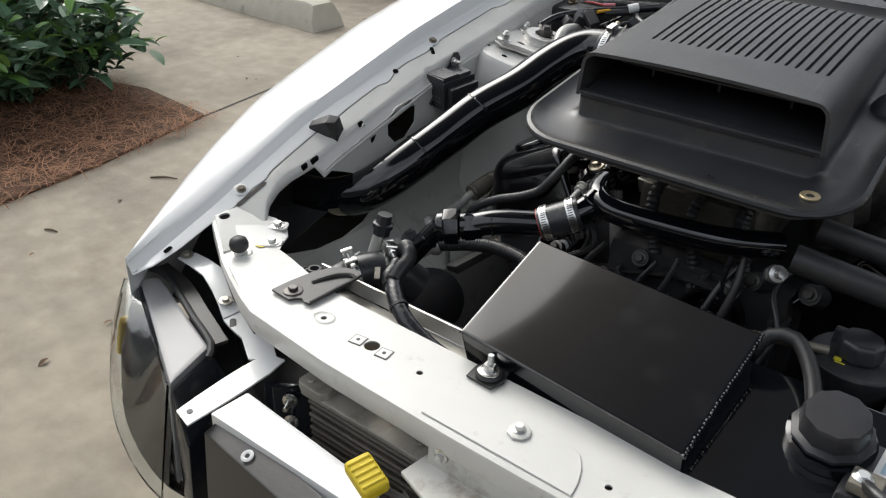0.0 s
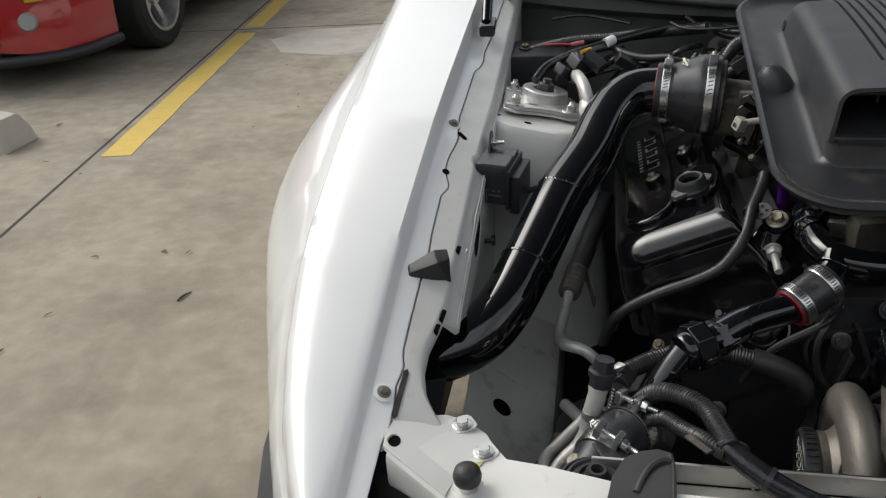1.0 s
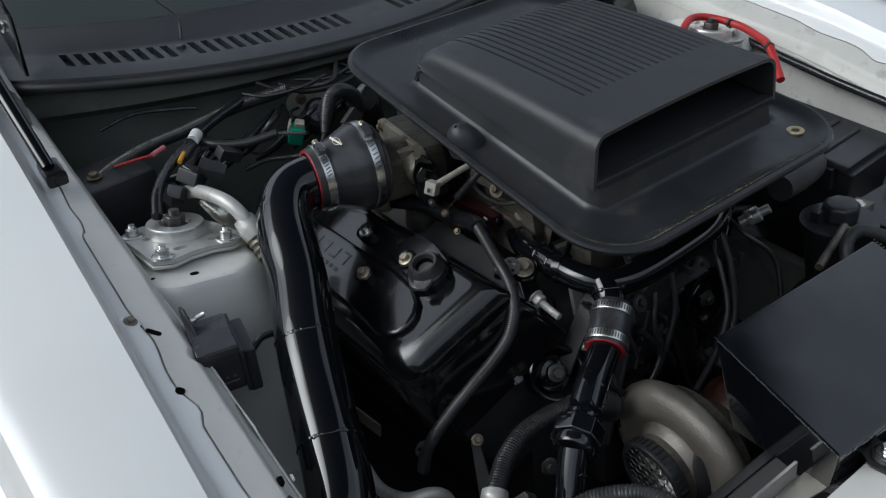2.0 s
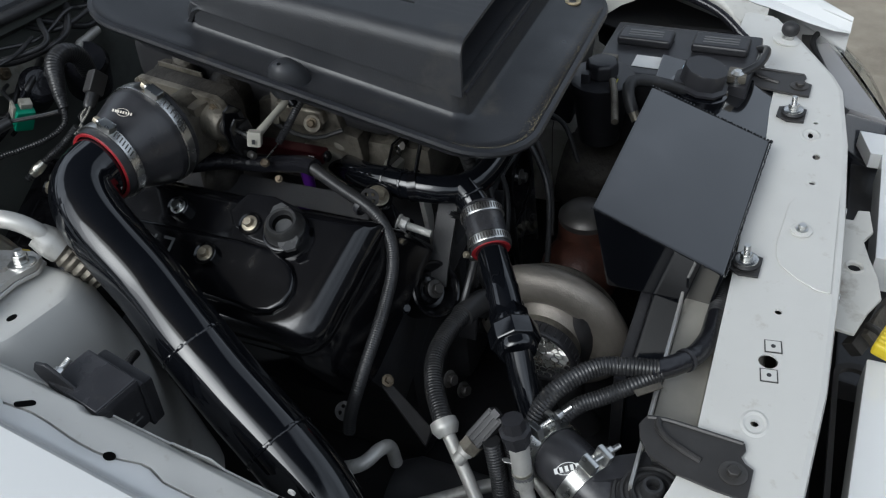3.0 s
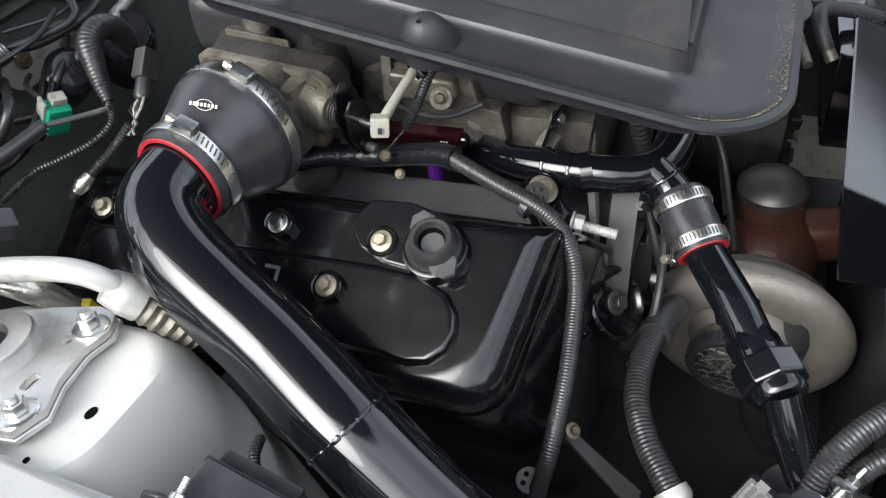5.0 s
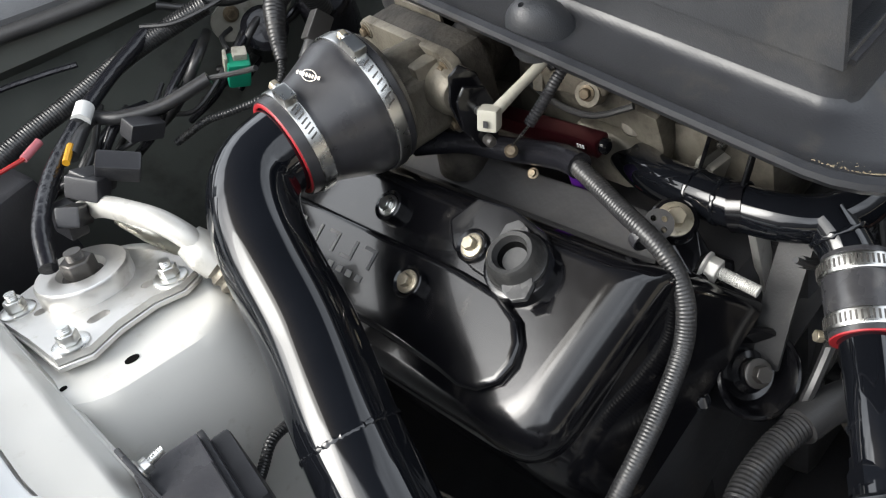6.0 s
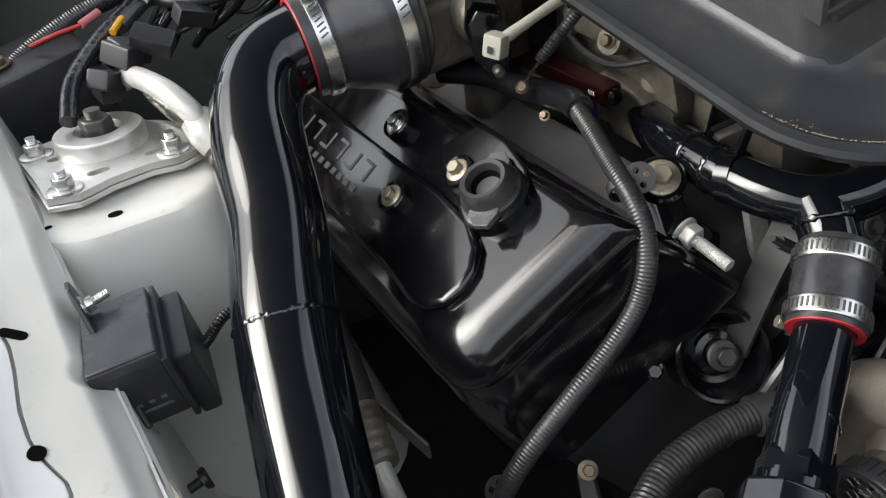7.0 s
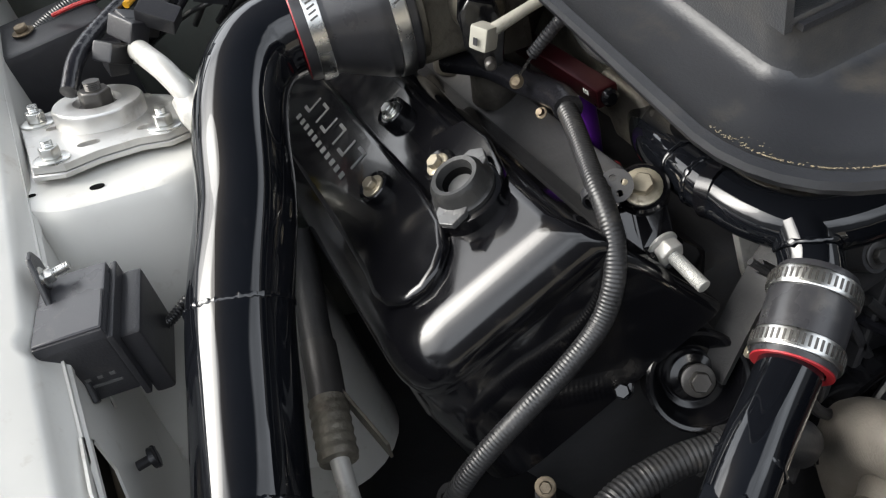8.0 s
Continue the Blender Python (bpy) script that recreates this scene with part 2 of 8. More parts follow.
FOIL = mat("crumpled_foil", (0.62, 0.60, 0.52), 0.28, metal=0.9, vary=0.25, scale=60, bump=0.9, bscale=70)
BRASS = mat("brass_grommet", (0.55, 0.45, 0.28), 0.4, metal=0.8, vary=0.15, scale=90)
LABELWHITE = mat("white_print", (0.70, 0.70, 0.68), 0.5, vary=0.05, scale=40)
LABELGREY = mat("grey_print", (0.11, 0.11, 0.11), 0.4, vary=0.1, scale=40)
LABELBLUE = mat("blue_print", (0.30, 0.42, 0.50), 0.5, vary=0.1, scale=40)
LABELYELLOW = mat("yellow_print", (0.60, 0.55, 0.04), 0.5, vary=0.1, scale=40)
SILVERREFL = mat("silver_reflector_shell", (0.36, 0.355, 0.355), 0.5, metal=0.15, vary=0.1, scale=10, dirt=(0.40, 0.38, 0.34), dirt_amount=0.2, dirt_scale=12)
LENS = mat("clear_lens", (0.9, 0.93, 0.93), 0.02, transmission=1.0, vary=0.02, scale=8, ior=1.45)
LAMPDARK = mat("black_lamp_bezel", (0.012, 0.014, 0.02), 0.2, coat=0.5, vary=0.2, scale=10)
AMBER = mat("amber_reflector", (0.55, 0.36, 0.02), 0.25, vary=0.1, scale=30)
GLASS = mat("tinted_glass", (0.05, 0.06, 0.06), 0.04, coat=1.0, vary=0.1, scale=3)
REDPAINT = mat("red_car_paint", (0.36, 0.012, 0.018), 0.22, coat=1.0, vary=0.06, scale=4)
DARKTRIM = mat("black_trim", (0.02, 0.022, 0.026), 0.5, vary=0.2, scale=20, bump=0.1, bscale=300)
COWL = mat("grey_black_cowl_plastic", (0.022, 0.023, 0.026), 0.40, vary=0.2, scale=30, bump=0.2, bscale=600, rvary=0.3)
WORNRUBBER = mat("worn_black_rubber", (0.030, 0.030, 0.030), 0.36, vary=0.3, scale=60, bump=0.2, bscale=300, dirt=(0.09, 0.088, 0.084), dirt_amount=0.18, dirt_scale=70)
EARGREY = mat("worn_grey_ears", (0.13, 0.13, 0.13), 0.28, metal=0.4, vary=0.25, scale=60, bump=0.2, bscale=200)
TYRE = mat("tyre_rubber", (0.018, 0.018, 0.018), 0.8, vary=0.2, scale=20, bump=0.2, bscale=80)
CONCRETE = mat("parking_concrete", (0.310, 0.272, 0.214), 0.85, vary=0.30, scale=13, bump=0.8, bscale=90, dirt=(0.20, 0.172, 0.134), dirt_amount=0.40, dirt_scale=2.4)
STOPCONC = mat("wheel_stop_concrete", (0.50, 0.47, 0.40), 0.85, vary=0.14, scale=14, bump=0.6, bscale=60, dirt=(0.26, 0.23, 0.19), dirt_amount=0.25, dirt_scale=7)
JOINT = mat("slab_joint", (0.045, 0.04, 0.035), 0.9, vary=0.3, scale=30)
LINEPAINT = mat("yellow_line_paint", (0.62, 0.44, 0.09), 0.75, vary=0.12, scale=18, bump=0.4, bscale=90, dirt=(0.40, 0.33, 0.20), dirt_amount=0.2, dirt_scale=9)
MULCH = mat("pine_straw", (0.235, 0.125, 0.072), 0.85, vary=0.55, scale=50, per_piece=0.7)
DRYLEAF = mat("dry_brown_leaf", (0.16, 0.10, 0.06), 0.8, vary=0.4, scale=50, per_object=0.6)
MULCHBASE = mat("mulch_soil", (0.10, 0.055, 0.032), 0.95, vary=0.5, scale=30, bump=1.0, bscale=50)
LEAF = mat("dark_green_leaf", (0.080, 0.145, 0.082), 0.28, vary=0.35, scale=12, per_piece=0.5)
LEAFLIGHT = mat("fresh_green_leaf", (0.13, 0.25, 0.06), 0.36, vary=0.35, scale=12, per_piece=0.5)
TWIG = mat("brown_twig", (0.09, 0.06, 0.04), 0.8, vary=0.3, scale=40)
PETAL = mat("red_flower_petal", (0.55, 0.06, 0.04), 0.6, vary=0.25, scale=40)
COIL = mat("dusty_cooler_fins", (0.085, 0.075, 0.06), 0.6, metal=0.4, vary=0.3, scale=60, bump=0.3, bscale=200)
COOLERALU = mat("dusty_aluminium_tank", (0.46, 0.44, 0.39), 0.45, metal=0.6, vary=0.15, scale=30, bump=0.1, bscale=150, dirt=(0.22, 0.18, 0.13), dirt_amount=0.2, dirt_scale=18)


# ---- mesh helpers ----
def mesh_object(name, bm, material, smooth=True, flat=True):
    me = bpy.data.meshes.new(name)
    bm.normal_update()
    bm.to_mesh(me)
    bm.free()
    me.materials.append(material)
    if smooth:
        for p in me.polygons:
            p.use_smooth = True
        me.set_sharp_from_angle(angle=radians(38))
    ob = new(name, me)
    if flat:
        w = ob.modifiers.new("flat_faces", 'WEIGHTED_NORMAL')
        w.keep_sharp = True
    return ob


def part(name, bm, material, parent, label="", smooth=True):
    ob = mesh_object(name, bm, material, smooth)
    ob.parent = parent
    if label:
        ob["label"] = label
    return ob


def thing(name, label, category, group="", at=(0, 0, 0)):
    ob = new(name)
    ob.empty_display_size = 0.05
    ob.location = at
    ob["at"] = 0
    del ob["at"]
    return tagged(ob, label, category, group)


def solo(name, bm, material, label, category, group="", kind=""):
    return tagged(mesh_object(name, bm, material), label, category, group, kind)


def xf(bm, m, verts=None):
    bmesh.ops.transform(bm, matrix=m, verts=verts or bm.verts)
    return bm


def merge(*bms):
    out = bmesh.new()
    for b in bms:
        me = bpy.data.meshes.new("t")
        b.to_mesh(me)
        b.free()
        out.from_mesh(me)
        bpy.data.meshes.remove(me)
    return out


def bevelled(bm, w, seg=2, angle=30):
    es = [e for e in bm.edges if len(e.link_faces) == 2 and e.calc_face_angle(0) > radians(angle)]
    bmesh.ops.bevel(bm, geom=es, offset=w, segments=seg, profile=0.6, affect='EDGES', clamp_overlap=True)
    return bm


def box(sx, sy, sz, m=None, bev=0.0, seg=2):
    bm = bmesh.new()
    bmesh.ops.create_cube(bm, size=1.0, matrix=Matrix.Diagonal((sx, sy, sz, 1)))
    if bev:
        bevelled(bm, bev, seg)
    return xf(bm, m) if m else bm


def prism(outline, z0, z1, m=None, bev=0.0, seg=2, holes=()):
    """A plate: the outline in x, y from z0 to z1, with holes."""
    bm = bmesh.new()
    loops = [outline, *holes]
    edges = []
    for lp in loops:
        vs = [bm.verts.new((x, y, z0)) for x, y in lp]
        edges += [bm.edges.new((vs[i], vs[(i + 1) % len(vs)])) for i in range(len(vs))]
    if holes:
        bmesh.ops.triangle_fill(bm, use_beauty=True, edges=edges)
    else:
        bm.faces.new([v for v in bm.verts])
    bmesh.ops.recalc_face_normals(bm, faces=bm.faces)
    r = bmesh.ops.extrude_face_region(bm, geom=list(bm.faces))
    bmesh.ops.translate(bm, vec=(0, 0, z1 - z0), verts=[v for v in r["geom"] if isinstance(v, bmesh.types.BMVert)])
    bmesh.ops.recalc_face_normals(bm, faces=bm.faces)
    if bev:
        es = [e for e in bm.edges if len(e.link_faces) == 2 and e.calc_face_angle(0) > radians(50)]
        bmesh.ops.bevel(bm, geom=es, offset=bev, segments=seg, profile=0.6, affect='EDGES', clamp_overlap=True)
    return xf(bm, m) if m else bm


def circle(cx, cy, r, n=20, ry=None, rot=0.0):
    ry = ry or r
    c, s = math.cos(rot), math.sin(rot)
    out = []
    for i in range(n):
        a = 2 * math.pi * i / n
        x, y = r * math.cos(a), ry * math.sin(a)
        out.append((cx + c * x - s * y, cy + s * x + c * y))
    return out


def rounded(cx, cy, w, h, r, n=5):
    out = []
    for k, (sx, sy) in enumerate(((1, 1), (-1, 1), (-1, -1), (1, -1))):
        for i in range(n + 1):
            a = radians(90 * k + 90 * i / n)
            out.append((cx + sx * (w / 2 - r) + r * math.cos(a), cy + sy * (h / 2 - r) + r * math.sin(a)))
    return out


def lathe(profile, n=32, m=None):
    """Turns (radius, z) pairs about z."""
    bm = bmesh.new()
    rings = []
    for r, z in profile:
        if r < 1e-6:
            rings.append([bm.verts.new((0, 0, z))])
        else:
            rings.append([bm.verts.new((r * math.cos(2 * math.pi * i / n), r * math.sin(2 * math.pi * i / n), z)) for i in range(n)])
    for a, b in zip(rings, rings[1:]):
        for i in range(n):
            j = (i + 1) % n
            if len(a) == 1 and len(b) == 1:
                continue
            if len(a) == 1:
                bm.faces.new((a[0], b[j], b[i]))
            elif len(b) == 1:
                bm.faces.new((a[i], a[j], b[0]))
            else:
                bm.faces.new((a[i], a[j], b[j], b[i]))
    bmesh.ops.recalc_face_normals(bm, faces=bm.faces)
    return xf(bm, m) if m else bm


def aim(p, d, roll=0.0):
    """A pose at p whose z points along d."""
    q = Vector(d).to_track_quat('Z', 'Y').to_matrix().to_4x4()
    return Matrix.Translation(p) @ q @ Matrix.Rotation(radians(roll), 4, 'Z')


def curve_points(pts, step=0.01):
    """A smooth line through the points (Catmull-Rom), about one point a step."""
    P = [Vector(p) for p in pts]
    if len(P) == 2:
        n = max(2, int((P[1] - P[0]).length / step))
        return [P[0].lerp(P[1], i / n) for i in range(n + 1)]
    P = [P[0] * 2 - P[1]] + P + [P[-1] * 2 - P[-2]]
    out = []
    for i in range(1, len(P) - 2):
        a, b, c, d = P[i - 1:i + 3]
        n = max(2, int((c - b).length / step))
        for k in range(n):
            t = k / n
            out.append(0.5 * ((2 * b) + (c - a) * t + (2 * a - 5 * b + 4 * c - d) * t * t + (3 * b - a - 3 * c + d) * t ** 3))
    out.append(P[-2])
    return out


def tube(pts, radius, n=16, step=0.01, rib=0.0, pitch=0.006, caps=True, inner=0.0, raw=False):
    """A round tube along a line; radius a number or a list along the given points; rib: depth of its corrugation."""
    C = [Vector(p) for p in pts] if raw else curve_points(pts, min(step, pitch / 4) if rib else step)
    L = [0.0]
    for a, b in zip(C, C[1:]):
        L.append(L[-1] + (b - a).length)
    if isinstance(radius, (list, tuple)):
        xs = np.linspace(0, L[-1], len(radius))
        R = [float(r) for r in np.interp(L, xs, radius)]
    else:
        R = [radius] * len(C)
    if rib:
        R = [r - rib * (0.5 - 0.5 * math.cos(2 * math.pi * s / pitch)) for r, s in zip(R, L)]
    T = []
    for i in range(len(C)):
        d = C[min(i + 1, len(C) - 1)] - C[max(i - 1, 0)]
        T.append(d.normalized())
    u = T[0].orthogonal().normalized()
    bm = bmesh.new()
    rings = []
    for i, (c, t, r) in enumerate(zip(C, T, R)):
        if i:
            u = (u - t * u.dot(t)).normalized()
        v = t.cross(u)
        rings.append([bm.verts.new(c + r * (math.cos(2 * math.pi * k / n) * u + math.sin(2 * math.pi * k / n) * v)) for k in range(n)])
    for a, b in zip(rings, rings[1:]):
        for i in range(n):
            j = (i + 1) % n
            bm.faces.new((a[i], a[j], b[j], b[i]))
    if caps:
        for ring, flip in ((rings[0], True), (rings[-1], False)):
            if inner:
                t = T[0] if flip else T[-1]
                c = C[0] if flip else C[-1]
                rin = [bm.verts.new(c + (v.co - c) * inner) for v in ring]
                deep = [bm.verts.new(v.co - t * (-0.02 if flip else 0.02)) for v in rin]
                for i in range(n):
                    j = (i + 1) % n
                    f1 = (ring[i], rin[i], rin[j], ring[j])
                    f2 = (rin[i], deep[i], deep[j], rin[j])
                    bm.faces.new(f1 if not flip else f1[::-1])
                    bm.faces.new(f2 if not flip else f2[::-1])
                bm.faces.new(deep)
            else:
                bm.faces.new(ring[::-1] if flip else ring)
    bmesh.ops.recalc_face_normals(bm, faces=bm.faces)
    return bm


def grid_sheet(rows, closed=False):
    """A sheet from rows of points, each of the same length."""
    bm = bmesh.new()
    V = [[bm.verts.new(p) for p in row] for row in rows]
    for a, b in zip(V, V[1:]):
        n = len(a)
        for i in range(n if closed else n - 1):
            j = (i + 1) % n
            bm.faces.new((a[i], a[j], b[j], b[i]))
    bmesh.ops.recalc_face_normals(bm, faces=bm.faces)
    return bm


def thicken(bm, t, inside):
    """Gives an open sheet the thickness t on the side of the point inside; the sheet itself stays the outer face."""
    bmesh.ops.recalc_face_normals(bm, faces=bm.faces)
    bm.normal_update()
    q = Vector(inside)
    score = sum(f.normal.dot(q - f.calc_center_median()) * f.calc_area() for f in bm.faces)
    if score > 0:
        bmesh.ops.reverse_faces(bm, faces=bm.faces)
        bm.normal_update()
    old = list(bm.verts)
    faces = list(bm.faces)
    rim = [e for e in bm.edges if len(e.link_faces) == 1]
    twin = {v: bm.verts.new(v.co - v.normal * t) for v in old}
    for f in faces:
        bm.faces.new([twin[v] for v in reversed(f.verts)])
    for e in rim:
        a, b = e.verts
        bm.faces.new((a, b, twin[b], twin[a]))
    bmesh.ops.recalc_face_normals(bm, faces=bm.faces)
    return bm


def hexhead(r, h, flange=0.0, fh=0.0, stud=0.0, sr=0.0):
    """A hexagonal head on its flange, from z = 0 up; stud: length of a thread above it."""
    out = []
    if flange:
        out.append(lathe([(0, 0), (flange, 0), (flange, fh * 0.6), (flange * 0.85, fh), (0, fh)], 20))
    head = bmesh.new()
    bmesh.ops.create_cone(head, cap_ends=True, segments=6, radius1=r, radius2=r, depth=h, matrix=Matrix.Translation((0, 0, fh + h / 2)))
    bevelled(head, r * 0.12, 1)
    out.append(head)
    if stud:
        out.append(tube([(0, 0, fh + h * 0.9), (0, 0, fh + h + stud)], sr, 10, rib=sr * 0.12, pitch=0.0018))
    return merge(*out)


def bolt(parent, p, d, r=0.007, h=0.006, flange=0.0, fh=0.002, material=None, stud=0.0, sr=0.0, name="bolt", roll=10):
    return part(name, xf(hexhead(r, h, flange, fh, stud, sr), aim(p, d, roll)), material or STEEL, parent)


def turn_to(p, d, toward):
    """The turn about d that brings the first axis towards a direction."""
    q = aim(p, d).to_3x3().inverted() @ Vector(toward)
    return math.degrees(math.atan2(q.y, q.x))


def clamp(parent, p, d, r, w=0.013, roll=0.0, screw=True, wide=False):
    """A steel hose clamp round a hose of radius r at p, along d, its screw housing at the turn roll."""
    band = part("hose_clamp", xf(lathe([(r, -w / 2), (r + 0.0016, -w / 2), (r + 0.0022, -w * 0.4), (r + 0.0022, w * 0.4), (r + 0.0016, w / 2), (r, w / 2)], 48), aim(p, d, roll)), STEEL, parent, "bright steel hose clamp with its worm screw")
    if screw:
        m = aim(p, d, roll) @ Matrix.Translation((r + 0.006, 0, 0)) @ Matrix.Rotation(radians(90), 4, 'X')
        house = merge(box(0.010, w * 1.05, 0.020, None, 0.002), tube([(0, 0, -0.010), (0, 0, 0.014)], 0.0042, 12))
        part("screw_housing", xf(house, m), STEEL, band)
        part("screw", xf(hexhead(0.0052, 0.006), m @ Matrix.Translation((0, 0, 0.013))), ZINC, band)
        for k in range(7):
            a = radians(14 + 5.5 * k)
            mm = aim(p, d, roll) @ Matrix.Rotation(a, 4, 'Z') @ Matrix.Translation((r + 0.0023, 0, 0)) @ Matrix.Rotation(radians(20), 4, 'X')
            part("slot", box(0.0006, 0.0016, w * 0.6, mm), DARKSTEEL, band, smooth=False)
    return band


# ---- the ground of the car park ----
def lot(u, v, z=0.0):
    """Car-park axes: u across the bays, v along the painted line, from the corner of the planting bed."""
    return Vector((-2.56 + 0.989 * u - 0.149 * v, 1.39 + 0.149 * u + 0.989 * v, z))


def flat_strip(u0, v0, u1, v1, z0, z1, nu=1, nv=1):
    P = [lot(u0, v0), lot(u1, v0), lot(u1, v1), lot(u0, v1)]
    return prism([(p.x, p.y) for p in P], z0, z1)


gb = bmesh.new()
bmesh.ops.create_grid(gb, x_segments=40, y_segments=40, size=600)
for v in gb.verts:
    v.co.x = math.copysign(abs(v.co.x / 600) ** 3 * 600, v.co.x)
    v.co.y = math.copysign(abs(v.co.y / 600) ** 3 * 600, v.co.y)
ground = solo("ground", gb, CONCRETE, "tan concrete car park slab with fine stains", "ground", kind="structure")
jb = merge(flat_strip(-0.007, 0.0, 0.007, 14, 0.0005, 0.0015), flat_strip(-0.6, -3.0, -0.592, 0.0, 0.0002, 0.0008))
part("slab_joint", jb, JOINT, ground, smooth=False)
jb = flat_strip(-7, 4.0, 7, 4.012, 0.0004, 0.0013)
part("slab_joint", jb, JOINT, ground, smooth=False)


def painted_line(v0, v1):
    rng = random.Random(int(v0 * 10))
    out = []
    n = 26
    for i in range(n + 1):
        out.append((0.045 + rng.uniform(-0.003, 0.003), v0 + (v1 - v0) * i / n))
    for i in range(n, -1, -1):
        out.append((0.185 + rng.uniform(-0.005, 0.005), v0 + (v1 - v0) * i / n))
    P = [lot(u, v) for u, v in out]
    return prism([(p.x, p.y) for p in P], 0.0006, 0.0028)


for v0, v1 in ((1.26, 3.86), (4.08, 9.0)):
    solo("painted_line", painted_line(v0, v1), LINEPAINT, "worn yellow parking bay line painted on concrete", "painted line", "parking bay lines")


def wheel_stop(p, yaw):
    bm = bmesh.new()
    n, rng = 30, random.Random(4)
    prof = [(-0.125, 0), (-0.118, 0.055), (-0.085, 0.135), (-0.07, 0.15), (0.07, 0.15), (0.085, 0.135), (0.118, 0.055), (0.125, 0)]
    rows = []
    for i in range(n + 1):
        x = -1.83 + 1.83 * i / n
        e = max(0.0, 1 - min(i, n - i) / 1.5) * 0.05
        row = []
        for y, z in prof:
            zz = z * (1 - e * 1.4) if z > 0.1 else z
            xx = x + (e * 0.9 * (1 if i < n / 2 else -1)) * (z / 0.15)
            row.append((xx + rng.uniform(-0.003, 0.003), y + rng.uniform(-0.003, 0.003), zz + rng.uniform(-0.003, 0.003) if z else -0.002))
        rows.append(row)
    bm = grid_sheet(rows)
    bm.verts.ensure_lookup_table()
    k = len(prof)
    bm.faces.new([bm.verts[i] for i in range(k)])
    bm.faces.new([bm.verts[n * k + i] for i in range(k)][::-1])
    bmesh.ops.recalc_face_normals(bm, faces=bm.faces)
    return xf(bm, pose(*p, 0, 0, yaw))


solo("wheel_stop", wheel_stop((-3.19, 2.77, 0), -1.5), STOPCONC, "weathered grey concrete wheel stop on the slab", "wheel stop")

# planting bed with pine straw, and the bush in it
bed_outline = [lot(0, 0), lot(0.05, -0.6), lot(0.03, -1.2), lot(-0.02, -2.2), lot(-0.2, -3.2), lot(-3.2, -3.2), lot(-3.2, 0.1), lot(-1.2, 0.02), lot(-0.45, 0.1)]
bed = solo("planting_bed", prism([(p.x, p.y) for p in bed_outline], -0.01, 0.012), MULCHBASE, "planting bed of brown pine straw and soil", "planting bed", kind="structure")
straw = bmesh.new()
rng = random.Random(11)
for i in range(17000):
    u, v = rng.uniform(-2.2, 0.09), rng.uniform(-2.6, 0.08)
    if u > -0.5 and v > 0.02 + rng.uniform(-0.05, 0.02):
        continue
    p = lot(u + (0.03 if rng.random() < 0.1 else 0), v, 0.012 + rng.random() ** 2 * 0.045)
    a, L, w = rng.uniform(0, math.tau), rng.uniform(0.04, 0.13), rng.uniform(0.0008, 0.0017)
    d = Vector((math.cos(a), math.sin(a), rng.uniform(-0.18, 0.18))) * L / 2
    s = Vector((-math.sin(a), math.cos(a), 0)) * w
    bow = Vector((0, 0, rng.uniform(0, 0.015)))
    A, B, C = p - d, p + bow + s * rng.uniform(-6, 6), p + d
    vs = [straw.verts.new(q) for q in (A - s, A + s, B + s + Vector((0, 0, w)), C + s, C - s, B - s + Vector((0, 0, w)))]
    straw.faces.new((vs[0], vs[1], vs[2], vs[5]))
    straw.faces.new((vs[5], vs[2], vs[3], vs[4]))
part("pine_straw", straw, MULCH, bed, "loose brown pine straw", smooth=False)
bed["kind"] = "structure"


def leaf_mesh(length, width, rng):
    bm = bmesh.new()
    n = 6
    rows = []
    curl = rng.uniform(0.1, 0.35)
    for i in range(n + 1):
        t = i / n
        w = width * math.sin(math.pi * min(1, t * 0.93 + 0.05)) ** 0.8 / 2
        z = -curl * length * (t - 0.2) ** 2
        rows.append([(-w, t * length, z + w * 0.45), (0, t * length, z), (w, t * length, z + w * 0.45)])
    return grid_sheet(rows)


